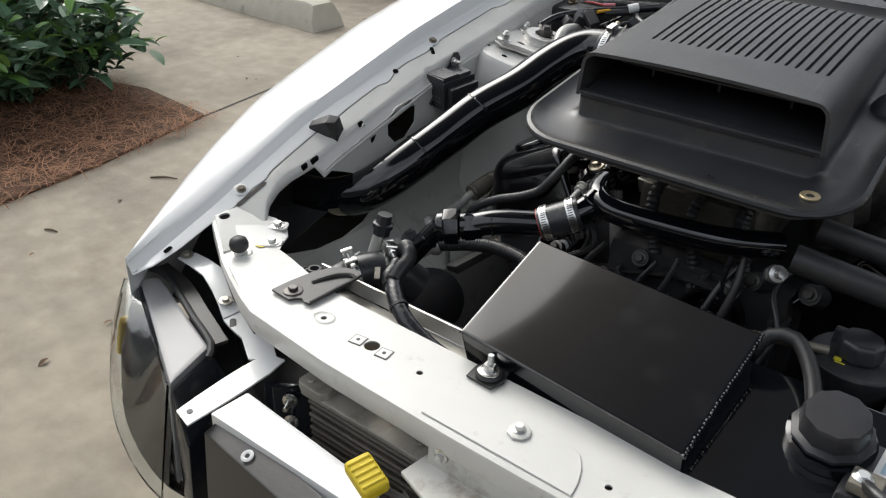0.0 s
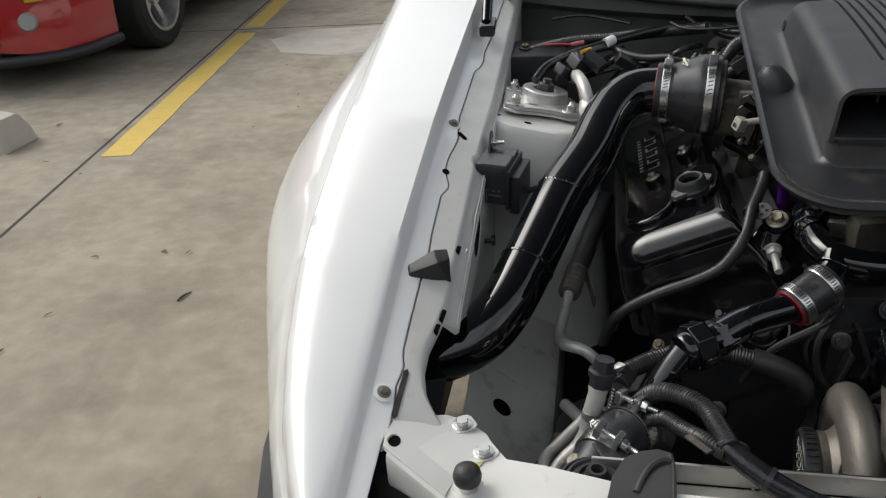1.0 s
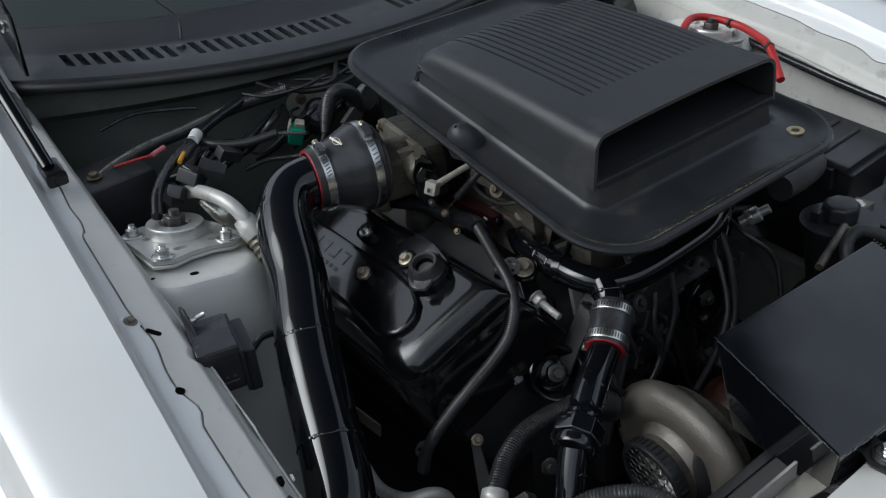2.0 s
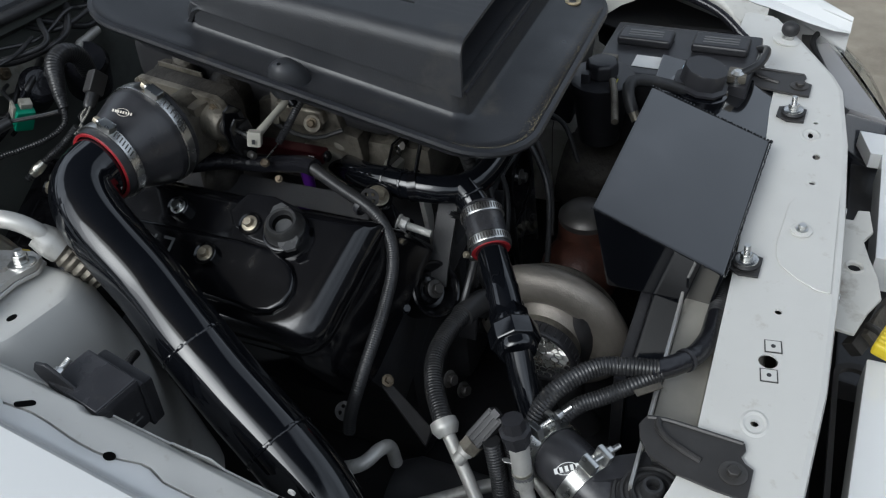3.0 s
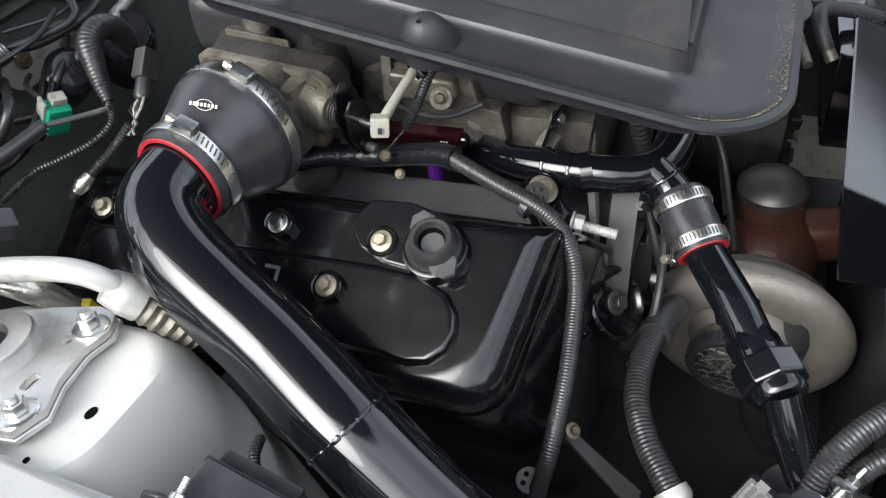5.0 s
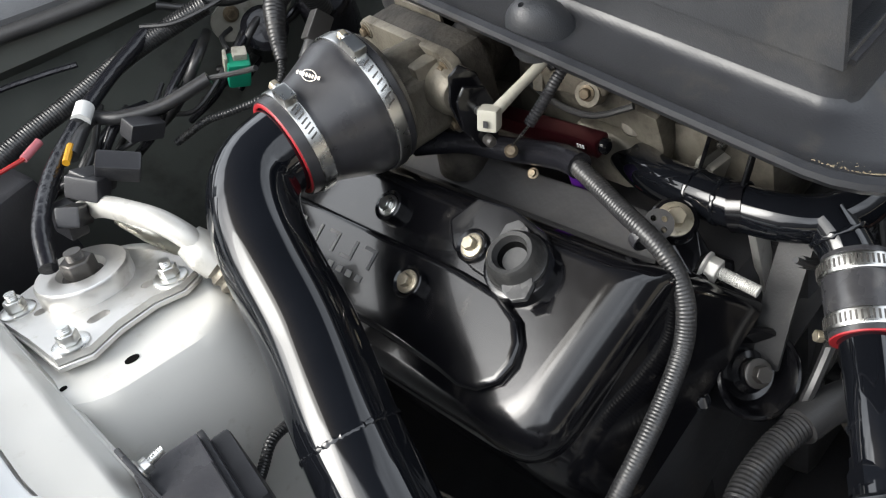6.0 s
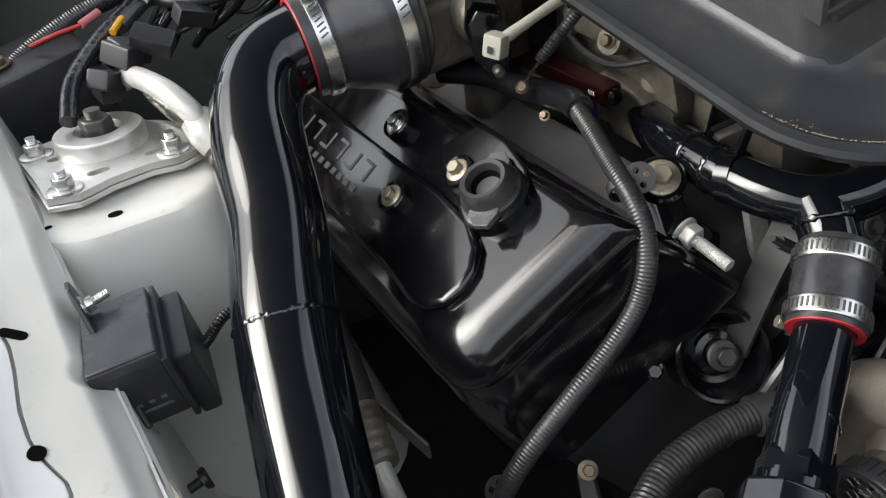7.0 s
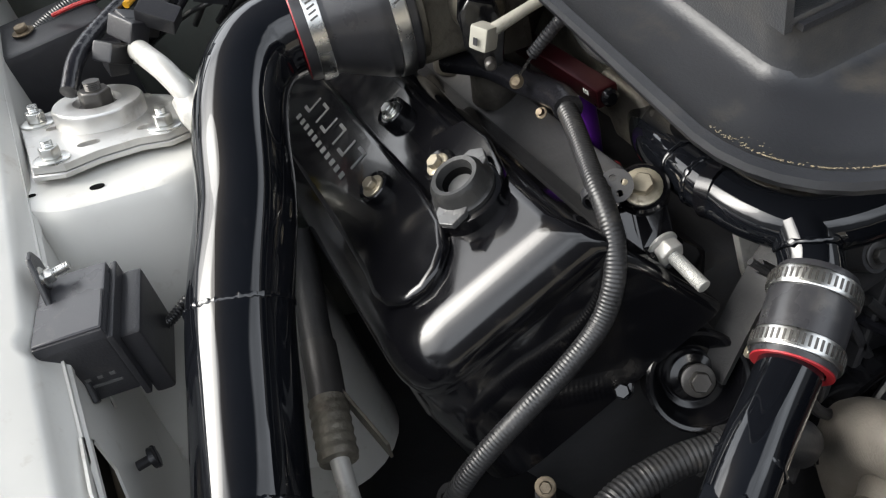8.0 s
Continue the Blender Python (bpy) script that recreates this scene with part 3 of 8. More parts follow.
def bush(cx, cy, rx, ry, h, seed, name="bush"):
    rng = random.Random(seed)
    b = thing(name, "dense glossy dark green bush with a red blossom in the bed", "bush")
    twigs = []
    leaves, fresh, petals = bmesh.new(), bmesh.new(), bmesh.new()
    tips = []
    for k in range(46):
        a, r = rng.uniform(0, math.tau), math.sqrt(rng.random())
        base = Vector((cx + 0.25 * rx * r * math.cos(a), cy + 0.25 * ry * r * math.sin(a), 0.0))
        top = Vector((cx + rx * r * math.cos(a), cy + ry * r * math.sin(a), h * (1 - 0.45 * r * r) * rng.uniform(0.7, 1.05)))
        mid = base.lerp(top, 0.5) + Vector((rng.uniform(-.05, .05), rng.uniform(-.05, .05), 0.08))
        twigs.append(tube([base, mid, top], [0.006, 0.004, 0.002], 5, 0.08, caps=False))
        for j in range(9):
            tips.append(base.lerp(top, 0.25 + 0.75 * (j + rng.random()) / 9) + Vector((rng.gauss(0, .05), rng.gauss(0, .05), rng.gauss(0, .04))))
    for k, p in enumerate(tips):
        for j in range(7):
            a = rng.uniform(0, math.tau)
            el = rng.uniform(-20, 55)
            L = rng.uniform(0.075, 0.135)
            lm = leaf_mesh(L, L * rng.uniform(0.38, 0.52), rng)
            q = p + Vector((rng.gauss(0, .03), rng.gauss(0, .03), rng.gauss(0, .03)))
            q.z = max(q.z, 0.05)
            m = Matrix.Translation(q) @ Matrix.Rotation(a, 4, 'Z') @ Matrix.Rotation(radians(el), 4, 'X') @ Matrix.Rotation(rng.uniform(-.5, .5), 4, 'Y')
            xf(lm, m)
            me = bpy.data.meshes.new("t")
            lm.to_mesh(me)
            lm.free()
            (fresh if rng.random() < 0.22 and q.z > 0.25 * h else leaves).from_mesh(me)
            bpy.data.meshes.remove(me)
    part("stem", merge(*twigs), TWIG, b)
    tagged(part("leaves", leaves, LEAF, b, "glossy dark green leaves"), kind="stuff")
    tagged(part("young_leaves", fresh, LEAFLIGHT, b, "fresh light green leaves"), kind="stuff")
    for i in range(14):
        lm = leaf_mesh(0.028, 0.018, rng)
        xf(lm, Matrix.Translation((cx + 0.42 * rx, cy + 0.1 * ry, h * 0.82)) @ Matrix.Rotation(i * 0.9, 4, 'Z') @ Matrix.Rotation(radians(20 + i * 4), 4, 'X'))
        me = bpy.data.meshes.new("t")
        lm.to_mesh(me)
        lm.free()
        petals.from_mesh(me)
        bpy.data.meshes.remove(me)
    part("blossom", petals, PETAL, b, "red blossom")
    return b


bush(-3.42, 1.02, 0.62, 0.55, 0.62, 3)
bush(-3.35, 0.05, 0.6, 0.6, 0.6, 5)

# fallen leaves and bits of twig on the slab
rng = random.Random(17)
for k in range(46):
    x, y = rng.uniform(-3.2, -0.9), rng.uniform(-1.2, 4.5)
    if lot(0, 0).x - 0.2 > x and y < 1.4:
        continue
    lb = leaf_mesh(rng.uniform(0.012, 0.045), rng.uniform(0.006, 0.016), rng)
    solo("fallen_leaf", xf(lb, pose(x, y, 0.006, rng.uniform(-6, 6), rng.uniform(-6, 6), rng.uniform(0, 360))), DRYLEAF if k % 4 else TWIG, "small dry brown leaf lying on the concrete", "leaf", "fallen leaves")
for x, y, a, L in ((-2.147, 0.895, 35, 0.10), (-2.076, 0.420, 20, 0.05), (-1.72, 1.45, 70, 0.06)):
    solo("twig", xf(tube([(-L / 2, 0, 0.004), (0, L * 0.06, 0.006), (L / 2, 0, 0.004)], [0.003, 0.004, 0.002], 6), pose(x, y, 0.0, 0, 0, a)), TWIG, "dry brown twig lying on the concrete", "twig", "fallen twigs")
part("patch", prism([(p.x, p.y) for p in (lot(0.5, 3.2), lot(0.9, 3.05), lot(1.3, 3.2), lot(1.5, 3.7), lot(1.2, 3.95), lot(0.6, 3.9), lot(0.35, 3.6))], 0.0002, 0.0010), mat("pale_stained_concrete", (0.44, 0.41, 0.36), 0.85, vary=0.1, scale=6, dirt=(0.34, 0.31, 0.26), dirt_amount=0.45, dirt_scale=4), ground, smooth=False)

# ---- the white car's body ----
CX = -0.045                      # the middle line of engine and scoop
MX = -0.030                      # the middle line between the two fenders


def rail_z(y):
    return float(np.interp(y, [-0.10, 0.10, 0.32, 0.50, 0.62, 0.80, 1.00, 1.30, 1.50], [0.592, 0.662, 0.752, 0.803, 0.836, 0.873, 0.916, 0.975, 1.0]))


car = thing("white_car", "white car with its bonnet and front bumper taken off", "car")


def mirror(bm):
    """The same panel on the driver's side."""
    c = bm.copy()
    for v in c.verts:
        v.co.x = 2 * MX - v.co.x
    bmesh.ops.reverse_faces(c, faces=c.faces)
    return c


def seam_x(y):
    """Where the fender's inner flange ends on the rail; it swells round the bolts and holes."""
    return float(np.interp(y, [-0.06, -0.03, 0.016, 0.10, 0.12, 0.141, 0.17, 0.196, 0.212, 0.251, 0.37, 0.402, 0.49, 0.503, 0.517, 0.532, 0.55, 0.577, 0.608, 0.63, 0.66, 0.69, 0.723, 0.86, 0.87, 0.897, 0.936, 1.0, 1.3, 1.42],
                           [-0.735, -0.720, -0.714, -0.711, -0.707, -0.706, -0.709, -0.704, -0.709, -0.708, -0.703, -0.705, -0.705, -0.698, -0.698, -0.704, -0.708, -0.707, -0.702, -0.700, -0.704, -0.707, -0.706, -0.703, -0.697, -0.693, -0.695, -0.690, -0.682, -0.68]))


def rail_top(x, y):
    """Height of the rail's face, which falls from the fender towards the bay."""
    return rail_z(y) - 0.006 - 0.42 * max(0.0, x + 0.722)


def rail_edge(y):
    return float(np.interp(y, [0.10, 0.14, 0.155, 0.175, 0.205, 0.235, 0.27, 0.30, 0.394, 0.485, 0.583, 0.590, 0.600, 0.607, 0.63, 0.79, 1.3], [-0.640, -0.645, -0.660, -0.676, -0.684, -0.683, -0.675, -0.670, -0.669, -0.668, -0.667, -0.672, -0.672, -0.667, -0.666, -0.661, -0.657]))


def fender():
    rows = []
    for y in np.linspace(-0.06, 1.42, 150):
        z = rail_z(y) + 0.008
        out = float(np.interp(y, [-0.06, 0.0, 0.05, 0.12, 0.2, 0.3, 0.4, 0.6, 0.85, 1.1, 1.42], [-0.752, -0.785, -0.811, -0.840, -0.862, -0.879, -0.891, -0.903, -0.917, -0.928, -0.940]))
        inn = float(np.interp(y, [-0.1, 0.1, 0.32, 0.54, 0.77, 1.0, 1.42], [-0.744, -0.744, -0.738, -0.733, -0.728, -0.723, -0.715]))
        low = 0.30
        if 0.42 < y < 1.12:
            low = 0.30 + 0.30 * math.sqrt(max(0.0, 1 - ((y - 0.77) / 0.36) ** 2))
        if y < 0.30:
            low = float(np.interp(y, [-0.06, 0.05, 0.30], [0.53, 0.45, 0.30]))
        flare = 0.185 * math.exp(-((y - 0.878) / 0.5145) ** 2)
        w = inn - out
        xe = seam_x(y)
        g = float(np.interp(y, [0.1, 0.32, 0.5, 0.77, 1.1], [0.0, 0.004, 0.008, 0.014, 0.012]))
        ft = rail_top(xe, y) + 0.0012
        fm = min(inn + 0.014, xe - 0.004)
        row = [(xe, y, ft - 0.0018), (xe - 0.0015, y, ft), (fm, y, rail_top(fm, y) + 0.0012), (inn + 0.009, y, z - 0.0120), (inn + 0.005, y, z - 0.007), (inn + 0.001, y, z + g * 0.7 - 0.001), (inn - 0.004, y, z + 0.003 + g)]
        for t, d in ((0.12, 0.12), (0.25, 0.24), (0.4, 0.34), (0.55, 0.38), (0.68, 0.33), (0.78, 0.20), (0.86, 0.0), (0.90, -0.14), (0.94, -0.32), (0.975, -0.54), (1.0, -0.76)):
            row.append((inn - w * t, y, z + 0.003 + g * max(0.0, 1 - t / 0.5) + d * (0.027 if d > 0 else 0.0854)))
        top = row[-1][2]
        for t in (0.04, 0.1, 0.18, 0.28, 0.4, 0.55, 0.7, 0.85, 1.0):
            zz = top + (low - top) * t
            u = max(0.0, (top - zz) / (top - 0.40))
            row.append((out - 0.004 - flare * math.sin(math.pi * min(1.0, u * 0.9)) ** 0.85, y, zz))
        rows.append(row)
    return thicken(grid_sheet(rows), 0.0016, (-0.8, 0.7, 0.3))


f = fender()
part("fender", mirror(f), WHITE, car, "glossy white front fender")
part("fender", f, WHITE, car, "glossy white front fender")


def inner_rail():
    rows = []
    for y in np.linspace(0.095, 1.30, 130):
        z = rail_z(y)
        k = 0.0012 * math.sin(y * 38) + 0.0010 * math.sin(y * 91)
        x = seam_x(y)
        e = rail_edge(y)
        q = rail_top(x, y)
        m = 0.5 * (x + e)
        rows.append([(x - 0.012, y, q - 0.006), (x + 0.0006, y, q - 0.0055), (x + 0.0018, y, q - 0.004), (x + 0.0024, y, q - 0.0012), (x + 0.0042, y, rail_top(x + 0.0042, y)), (m, y, rail_top(m, y) + k), (e - 0.004, y, rail_top(e - 0.004, y) + 0.001), (e, y, rail_top(e, y) - 0.001), (e + 0.0025, y, rail_top(e, y) - 0.006)])
        b = rail_top(e, y)
        if y > 0.285:
            rows[-1] += [(e + 0.006, y, b - 0.016), (-0.6510, y, z - 0.056), (-0.6515, y, z - 0.062), (-0.6565, y, z - 0.066)]
        else:
            rows[-1] += [(e + 0.003, y, b - 0.009), (e + 0.003, y, b - 0.013), (e + 0.0028, y, b - 0.015), (e + 0.002, y, b - 0.017)]
    return thicken(grid_sheet(rows), 0.0015, (-0.72, 0.6, 0.4))


rl = inner_rail()
# the driver's rail takes a greyer white than the passenger's
part("inner_rail", mirror(rl), DUSTYWHITE, car, "greyer white inner fender rail")
part("inner_rail", rl, BAYWHITE, car, "white painted inner fender rail")

# inner apron below the rail, in the plane of y and z, with its openings
ap = [(0.29, 0.690)]
for y in np.linspace(0.33, 1.28, 12):
    ap.append((y, rail_z(y) - 0.050))
ap += [(1.28, 0.50), (0.125, 0.50), (0.125, 0.645), (0.142, 0.645), (0.150, 0.600), (0.19, 0.560), (0.26, 0.540), (0.33, 0.536), (0.385, 0.548), (0.415, 0.570), (0.420, 0.600), (0.402, 0.632), (0.372, 0.655), (0.335, 0.672), (0.305, 0.684)]
holes = [[(0.524, 0.762), (0.539, 0.742), (0.537, 0.711), (0.508, 0.687), (0.479, 0.685), (0.459, 0.706), (0.458, 0.735), (0.480, 0.755)], [(0.413, 0.724), (0.421, 0.726), (0.427, 0.717), (0.422, 0.706), (0.414, 0.702), (0.410, 0.710)], circle(0.393, 0.744, 0.004, 8), circle(0.62, 0.70, 0.006, 8)]


def side(x0):
    """From the y, z plane to the wall at x0."""
    return Matrix(((0, 0, 1, x0), (1, 0, 0, 0), (0, 1, 0, 0), (0, 0, 0, 1)))


part("inner_apron", prism(ap, 0, 0.002, side(-0.655), holes=holes), BAYWHITE, car, "white painted inner apron with openings")
# driver's apron, in the same greyer white as its rail
part("inner_apron", prism(ap, 0, 0.002, side(2 * MX + 0.653)), DUSTYWHITE, car, "greyer white inner apron")
for sx in (-1, 1):
    for ys, paint, words in (((0.10, 0.2, 0.3, 0.4, 0.47), DUSTYWHITE, "dusty white frame rail"), ((0.472, 0.6, 0.7, 0.8, 1.0, 1.28), DUSTYWHITE, "dusty white rear of the frame rail")):
        rows = []
        for y in ys:
            r = [(-0.653, y, 0.535), (-0.645, y, 0.515), (-0.620, y, 0.490), (-0.585, y, 0.468), (-0.545, y, 0.452), (-0.533, y, 0.438), (-0.528, y, 0.25)]
            rows.append([(x if sx < 0 else 2 * CX - x, yy, z) for x, yy, z in r])
        part("frame_rail", thicken(grid_sheet(rows), 0.002, (CX + sx * 0.9, 0.6, 0.2)), paint, car, words)
    # a near-black disc in place of an open hole
    part("rail_hole", xf(lathe([(0, 0), (0.016, 0), (0.016, 0.001), (0, 0.001)], 16), aim((-0.609 if sx < 0 else 2 * CX + 0.609, 0.392, 0.4838), (0.6 * -sx, 0, 0.8))), DEEP, car)
    part("wheel_liner", thicken(grid_sheet([[(CX + sx * 0.63, 0.06, 0.46), (CX + sx * 0.84, 0.06, 0.46)], [(CX + sx * 0.63, 0.2, 0.56), (CX + sx * 0.86, 0.2, 0.54)], [(CX + sx * 0.63, 0.7, 0.70), (CX + sx * 0.88, 0.7, 0.70)], [(CX + sx * 0.63, 1.3, 0.80), (CX + sx * 0.88, 1.3, 0.80)]]), 0.003, (CX, 0.6, 0.1)), VOID, car, "black wheel liner")
    part("wheel_liner", box(0.012, 1.15, 0.36, pose(CX + sx * 0.72, 0.72, 0.40)), VOID, car)
part("undertray", box(1.18, 1.20, 0.01, pose(CX, 0.62, 0.20)), VOID, car)


def cowl_y(x):
    return 1.07 + 0.24 * ((x - CX) / 0.65) ** 2


def cowl_z(x):
    return 0.950 + 0.040 * ((x - CX) / 0.65) ** 2


xs = np.linspace(CX - 0.655, CX + 0.655, 21)
part("firewall", thicken(grid_sheet([[(x, cowl_y(x) + 0.03, 0.20), (x, cowl_y(x) + 0.03, 0.86), (x, cowl_y(x) + 0.02, 0.90), (x, cowl_y(x) - 0.004, 0.915), (x, cowl_y(x) - 0.006, cowl_z(x) - 0.006)] for x in xs]), 0.006, (CX, 3, 0.6)), FIREWALL, car, "dusty grey-green painted firewall")
part("blanking_plate", xf(prism(rounded(0, 0, 0.11, 0.046, 0.022, 5), 0, 0.003), Matrix(((0.98, 0, -0.17, -0.215), (-0.17, 0, -0.98, 1.096), (0, 1, 0, 0.852), (0, 0, 0, 1)))), RODGREY, car, "pale blanking plate on the firewall")
bolt(car, (-0.243, 1.094, 0.862), (-0.17, -0.98, 0), 0.007, 0.006, 0.010, 0.002, BOLTTAN)
part("bonnet_seal", tube([(x, cowl_y(x) - 0.012, cowl_z(x) - 0.014) for x in xs], 0.009, 10, 0.02), RUBBER, car, "black rubber bonnet seal")


def car_wheel(x, y, parent, r=0.32, w=0.22):
    t = part("tyre", xf(lathe([(r * 0.68, -w / 2), (r * 0.9, -w / 2), (r * 0.98, -w * 0.4), (r, -w * 0.3), (r, w * 0.3), (r * 0.98, w * 0.4), (r * 0.9, w / 2), (r * 0.68, w / 2)], 40), aim((x, y, r), (1, 0, 0))), TYRE, parent, "black rubber tyre")
    rim = [lathe([(r * 0.62, -w / 2), (r * 0.69, -w / 2), (r * 0.69, w / 2), (r * 0.62, w / 2), (r * 0.62, -w / 2)], 32), lathe([(0, 0.06), (r * 0.16, 0.06), (r * 0.16, -0.06), (0, -0.06)], 20)]
    for k in range(5):
        rim.append(box(0.05, r * 0.56, 0.05, Matrix.Rotation(radians(72 * k), 4, 'Z') @ Matrix.Translation((0, r * 0.38, 0)), 0.008))
    part("rim", xf(merge(*rim), aim((x, y, r), (1, 0, 0))), ALU, t, "five-spoke alloy rim")


for x, y in ((CX - 0.86, 0.77), (CX + 0.86, 0.77)):
    car_wheel(x, y, car, 0.31, 0.2)


def radiator_support():
    left = [(-0.715, 0.135), (-0.704, 0.084), (-0.623, 0.036), (-0.500, -0.028), (-0.455, -0.044), (-0.30, -0.058), (-0.10, -0.063)]
    o = left + [(2 * CX - x, y) for x, y in left[::-1]] + [(2 * CX + 0.60, 0.14), (2 * CX + 0.52, 0.085), (2 * CX + 0.45, 0.055)]
    o += [(-0.415, 0.060), (-0.476, 0.074), (-0.530, 0.092), (-0.572, 0.106), (-0.588, 0.128), (-0.600, 0.150), (-0.622, 0.168), (-0.65, 0.170)]
    h = [circle(-0.272, 0.0, 0.011, 14), circle(-0.366, 0.004, 0.0045, 10), circle(-0.188, -0.003, 0.0045, 10), circle(0.090, -0.022, 0.0045, 10), circle(0.158, -0.023, 0.008, 12, 0.0055), circle(0.215, -0.011, 0.009, 12, 0.004), circle(0.252, -0.016, 0.004, 8)]
    return o, h


def corner_drop(x):
    """How far the beam's end dips beside the bump stop and rises to the fender."""
    return float(np.interp(x, [-0.715, -0.70, -0.65, -0.61, -0.57, -0.50], [0.009, 0.007, -0.009, -0.018, -0.013, 0.0]))


o, h = radiator_support()
rs = prism(o, 0.6475, 0.65, holes=h)
for v in rs.verts:
    v.co.z += corner_drop(v.co.x)
support = part("radiator_support", rs, BAYWHITE, car, "white painted radiator support beam")
front = grid_sheet([[(x, y0, 0.6500 + corner_drop(x)), (x, y0 - 0.006, 0.6485 + corner_drop(x)), (x, y0 - 0.008, 0.643 + corner_drop(x)), (x, y0 - 0.007, 0.618), (x, y0 - 0.001, 0.608), (x, y0 + 0.012, 0.606)] for x, y0 in [(-0.70, 0.082), (-0.623, 0.036), (-0.56, 0.003), (-0.50, -0.028), (-0.455, -0.044), (-0.3, -0.058), (-0.1, -0.063), (0.01, -0.063), (0.21, -0.058), (0.365, -0.044), (0.41, -0.028), (0.533, 0.036), (0.61, 0.082)]])
part("support_face", thicken(front, 0.002, (CX, 0.3, 0.5)), BAYWHITE, car)
part("support_rear_lip", thicken(grid_sheet([[(x, 0.055, 0.649), (x, 0.058, 0.645), (x, 0.058, 0.61)] for x in (-0.415, 0.0, 0.33)]), 0.002, (CX, 0, 0.5)), BAYWHITE, car)


# ---- scoop and its tray on the engine ----
def round_loop(hw_f, hw_b, y0, y1, r, n=8, cx=CX):
    """A rounded trapezium loop: half widths at the front and back edge."""
    out = []
    corners = [(hw_b, y1, 0), (-hw_b, y1, 90), (-hw_f, y0, 180), (hw_f, y0, 270)]
    for x, y, a0 in corners:
        sx, sy = (-1 if x > 0 else 1), (1 if y == y0 else -1)
        for i in range(n + 1):
            a = radians(a0 + 90 * i / n)
            out.append((cx + x + sx * r + r * math.cos(a), y + sy * r + r * math.sin(a)))
    return out


def scoop_slope(y):
    """Height of the tray's rim along the car."""
    return 0.868 + 0.20 * (y - 0.30)


scoop = thing("shaker_scoop", "matte black ram-air bonnet scoop on its wide tray", "hood scoop")
levels = [  # half width front, back, y front, y back, corner radius, height over the rim
    (0.222, 0.208, 0.307, 0.888, 0.074, -0.009), (0.231, 0.217, 0.298, 0.897, 0.079, -0.008), (0.2355, 0.2215, 0.2935, 0.9015, 0.082, -0.005), (0.237, 0.223, 0.292, 0.903, 0.082, -0.0005),
    (0.2355, 0.2215, 0.2935, 0.9015, 0.081, 0.0030), (0.2305, 0.2165, 0.2985, 0.8965, 0.077, 0.0042), (0.221, 0.208, 0.309, 0.886, 0.068, -0.002), (0.207, 0.196, 0.323, 0.869, 0.058, -0.005), (0.192, 0.180, 0.350, 0.800, 0.034, -0.005),
    (0.183, 0.172, 0.370, 0.770, 0.022, -0.004), (0.177, 0.165, 0.379, 0.762, 0.016, -0.001), (0.171, 0.159, 0.384, 0.756, 0.014, 0.006), (0.1695, 0.157, 0.386, 0.754, 0.014, 0.024), (0.1695, 0.157, 0.387, 0.753, 0.014, 0.031)]
rows = []
for hf, hb, y0, y1, r, dz in levels:
    rows.append([(x, y, scoop_slope(y) + dz) for x, y in round_loop(hf, hb, y0, y1, r)])
tr = thicken(grid_sheet(rows, closed=True), 0.003, (CX, 0.55, 0.7))
tray = part("tray", tr, TRAYBLACK, scoop, "dusty black tray with a rolled rim")
under = prism(round_loop(0.195, 0.185, 0.345, 0.86, 0.05), -0.012, 0.0)
for v in under.verts:
    v.co.z += scoop_slope(v.co.y) - 0.030
part("tray_base", under, PLASTIC, scoop)
# pins beside the hood
for sx in (-1, 1):
    part("tray_boss", xf(lathe([(0, -0.006), (0.024, -0.006), (0.022, 0.002), (0.016, 0.011), (0.008, 0.0155), (0.0022, 0.016), (0.0016, 0.0135), (0, 0.0135)], 28), pose(CX + sx * 0.198, 0.597, scoop_slope(0.597) - 0.006, 0, sx * 24, 0) @ Matrix.Diagonal((1.05, 1.15, 1.7, 1))), SCOOPBLACK, scoop)
gm = aim((0.132, 0.348, scoop_slope(0.348) - 0.0058), (0, -0.05, 1))
part("grommet", xf(lathe([(0.0055, 0.0), (0.0122, 0.0), (0.0122, 0.002), (0.0112, 0.003), (0.0070, 0.003), (0.0055, 0.002), (0.0055, 0.0)], 24), gm), BRASS, tray)
# dark disc drawn for the shaded bore
part("grommet_hole", xf(lathe([(0, 0.001), (0.0055, 0.0012), (0.0055, 0.0)], 16), gm), VOID, tray)


def hood_top(y):
    return float(np.interp(y, [0.36, 0.40, 0.463, 0.56, 0.68, 0.725, 0.745, 0.756], [0.974, 0.978, 0.986, 0.999, 1.011, 1.010, 1.000, 0.985]))


GROOVES = 19


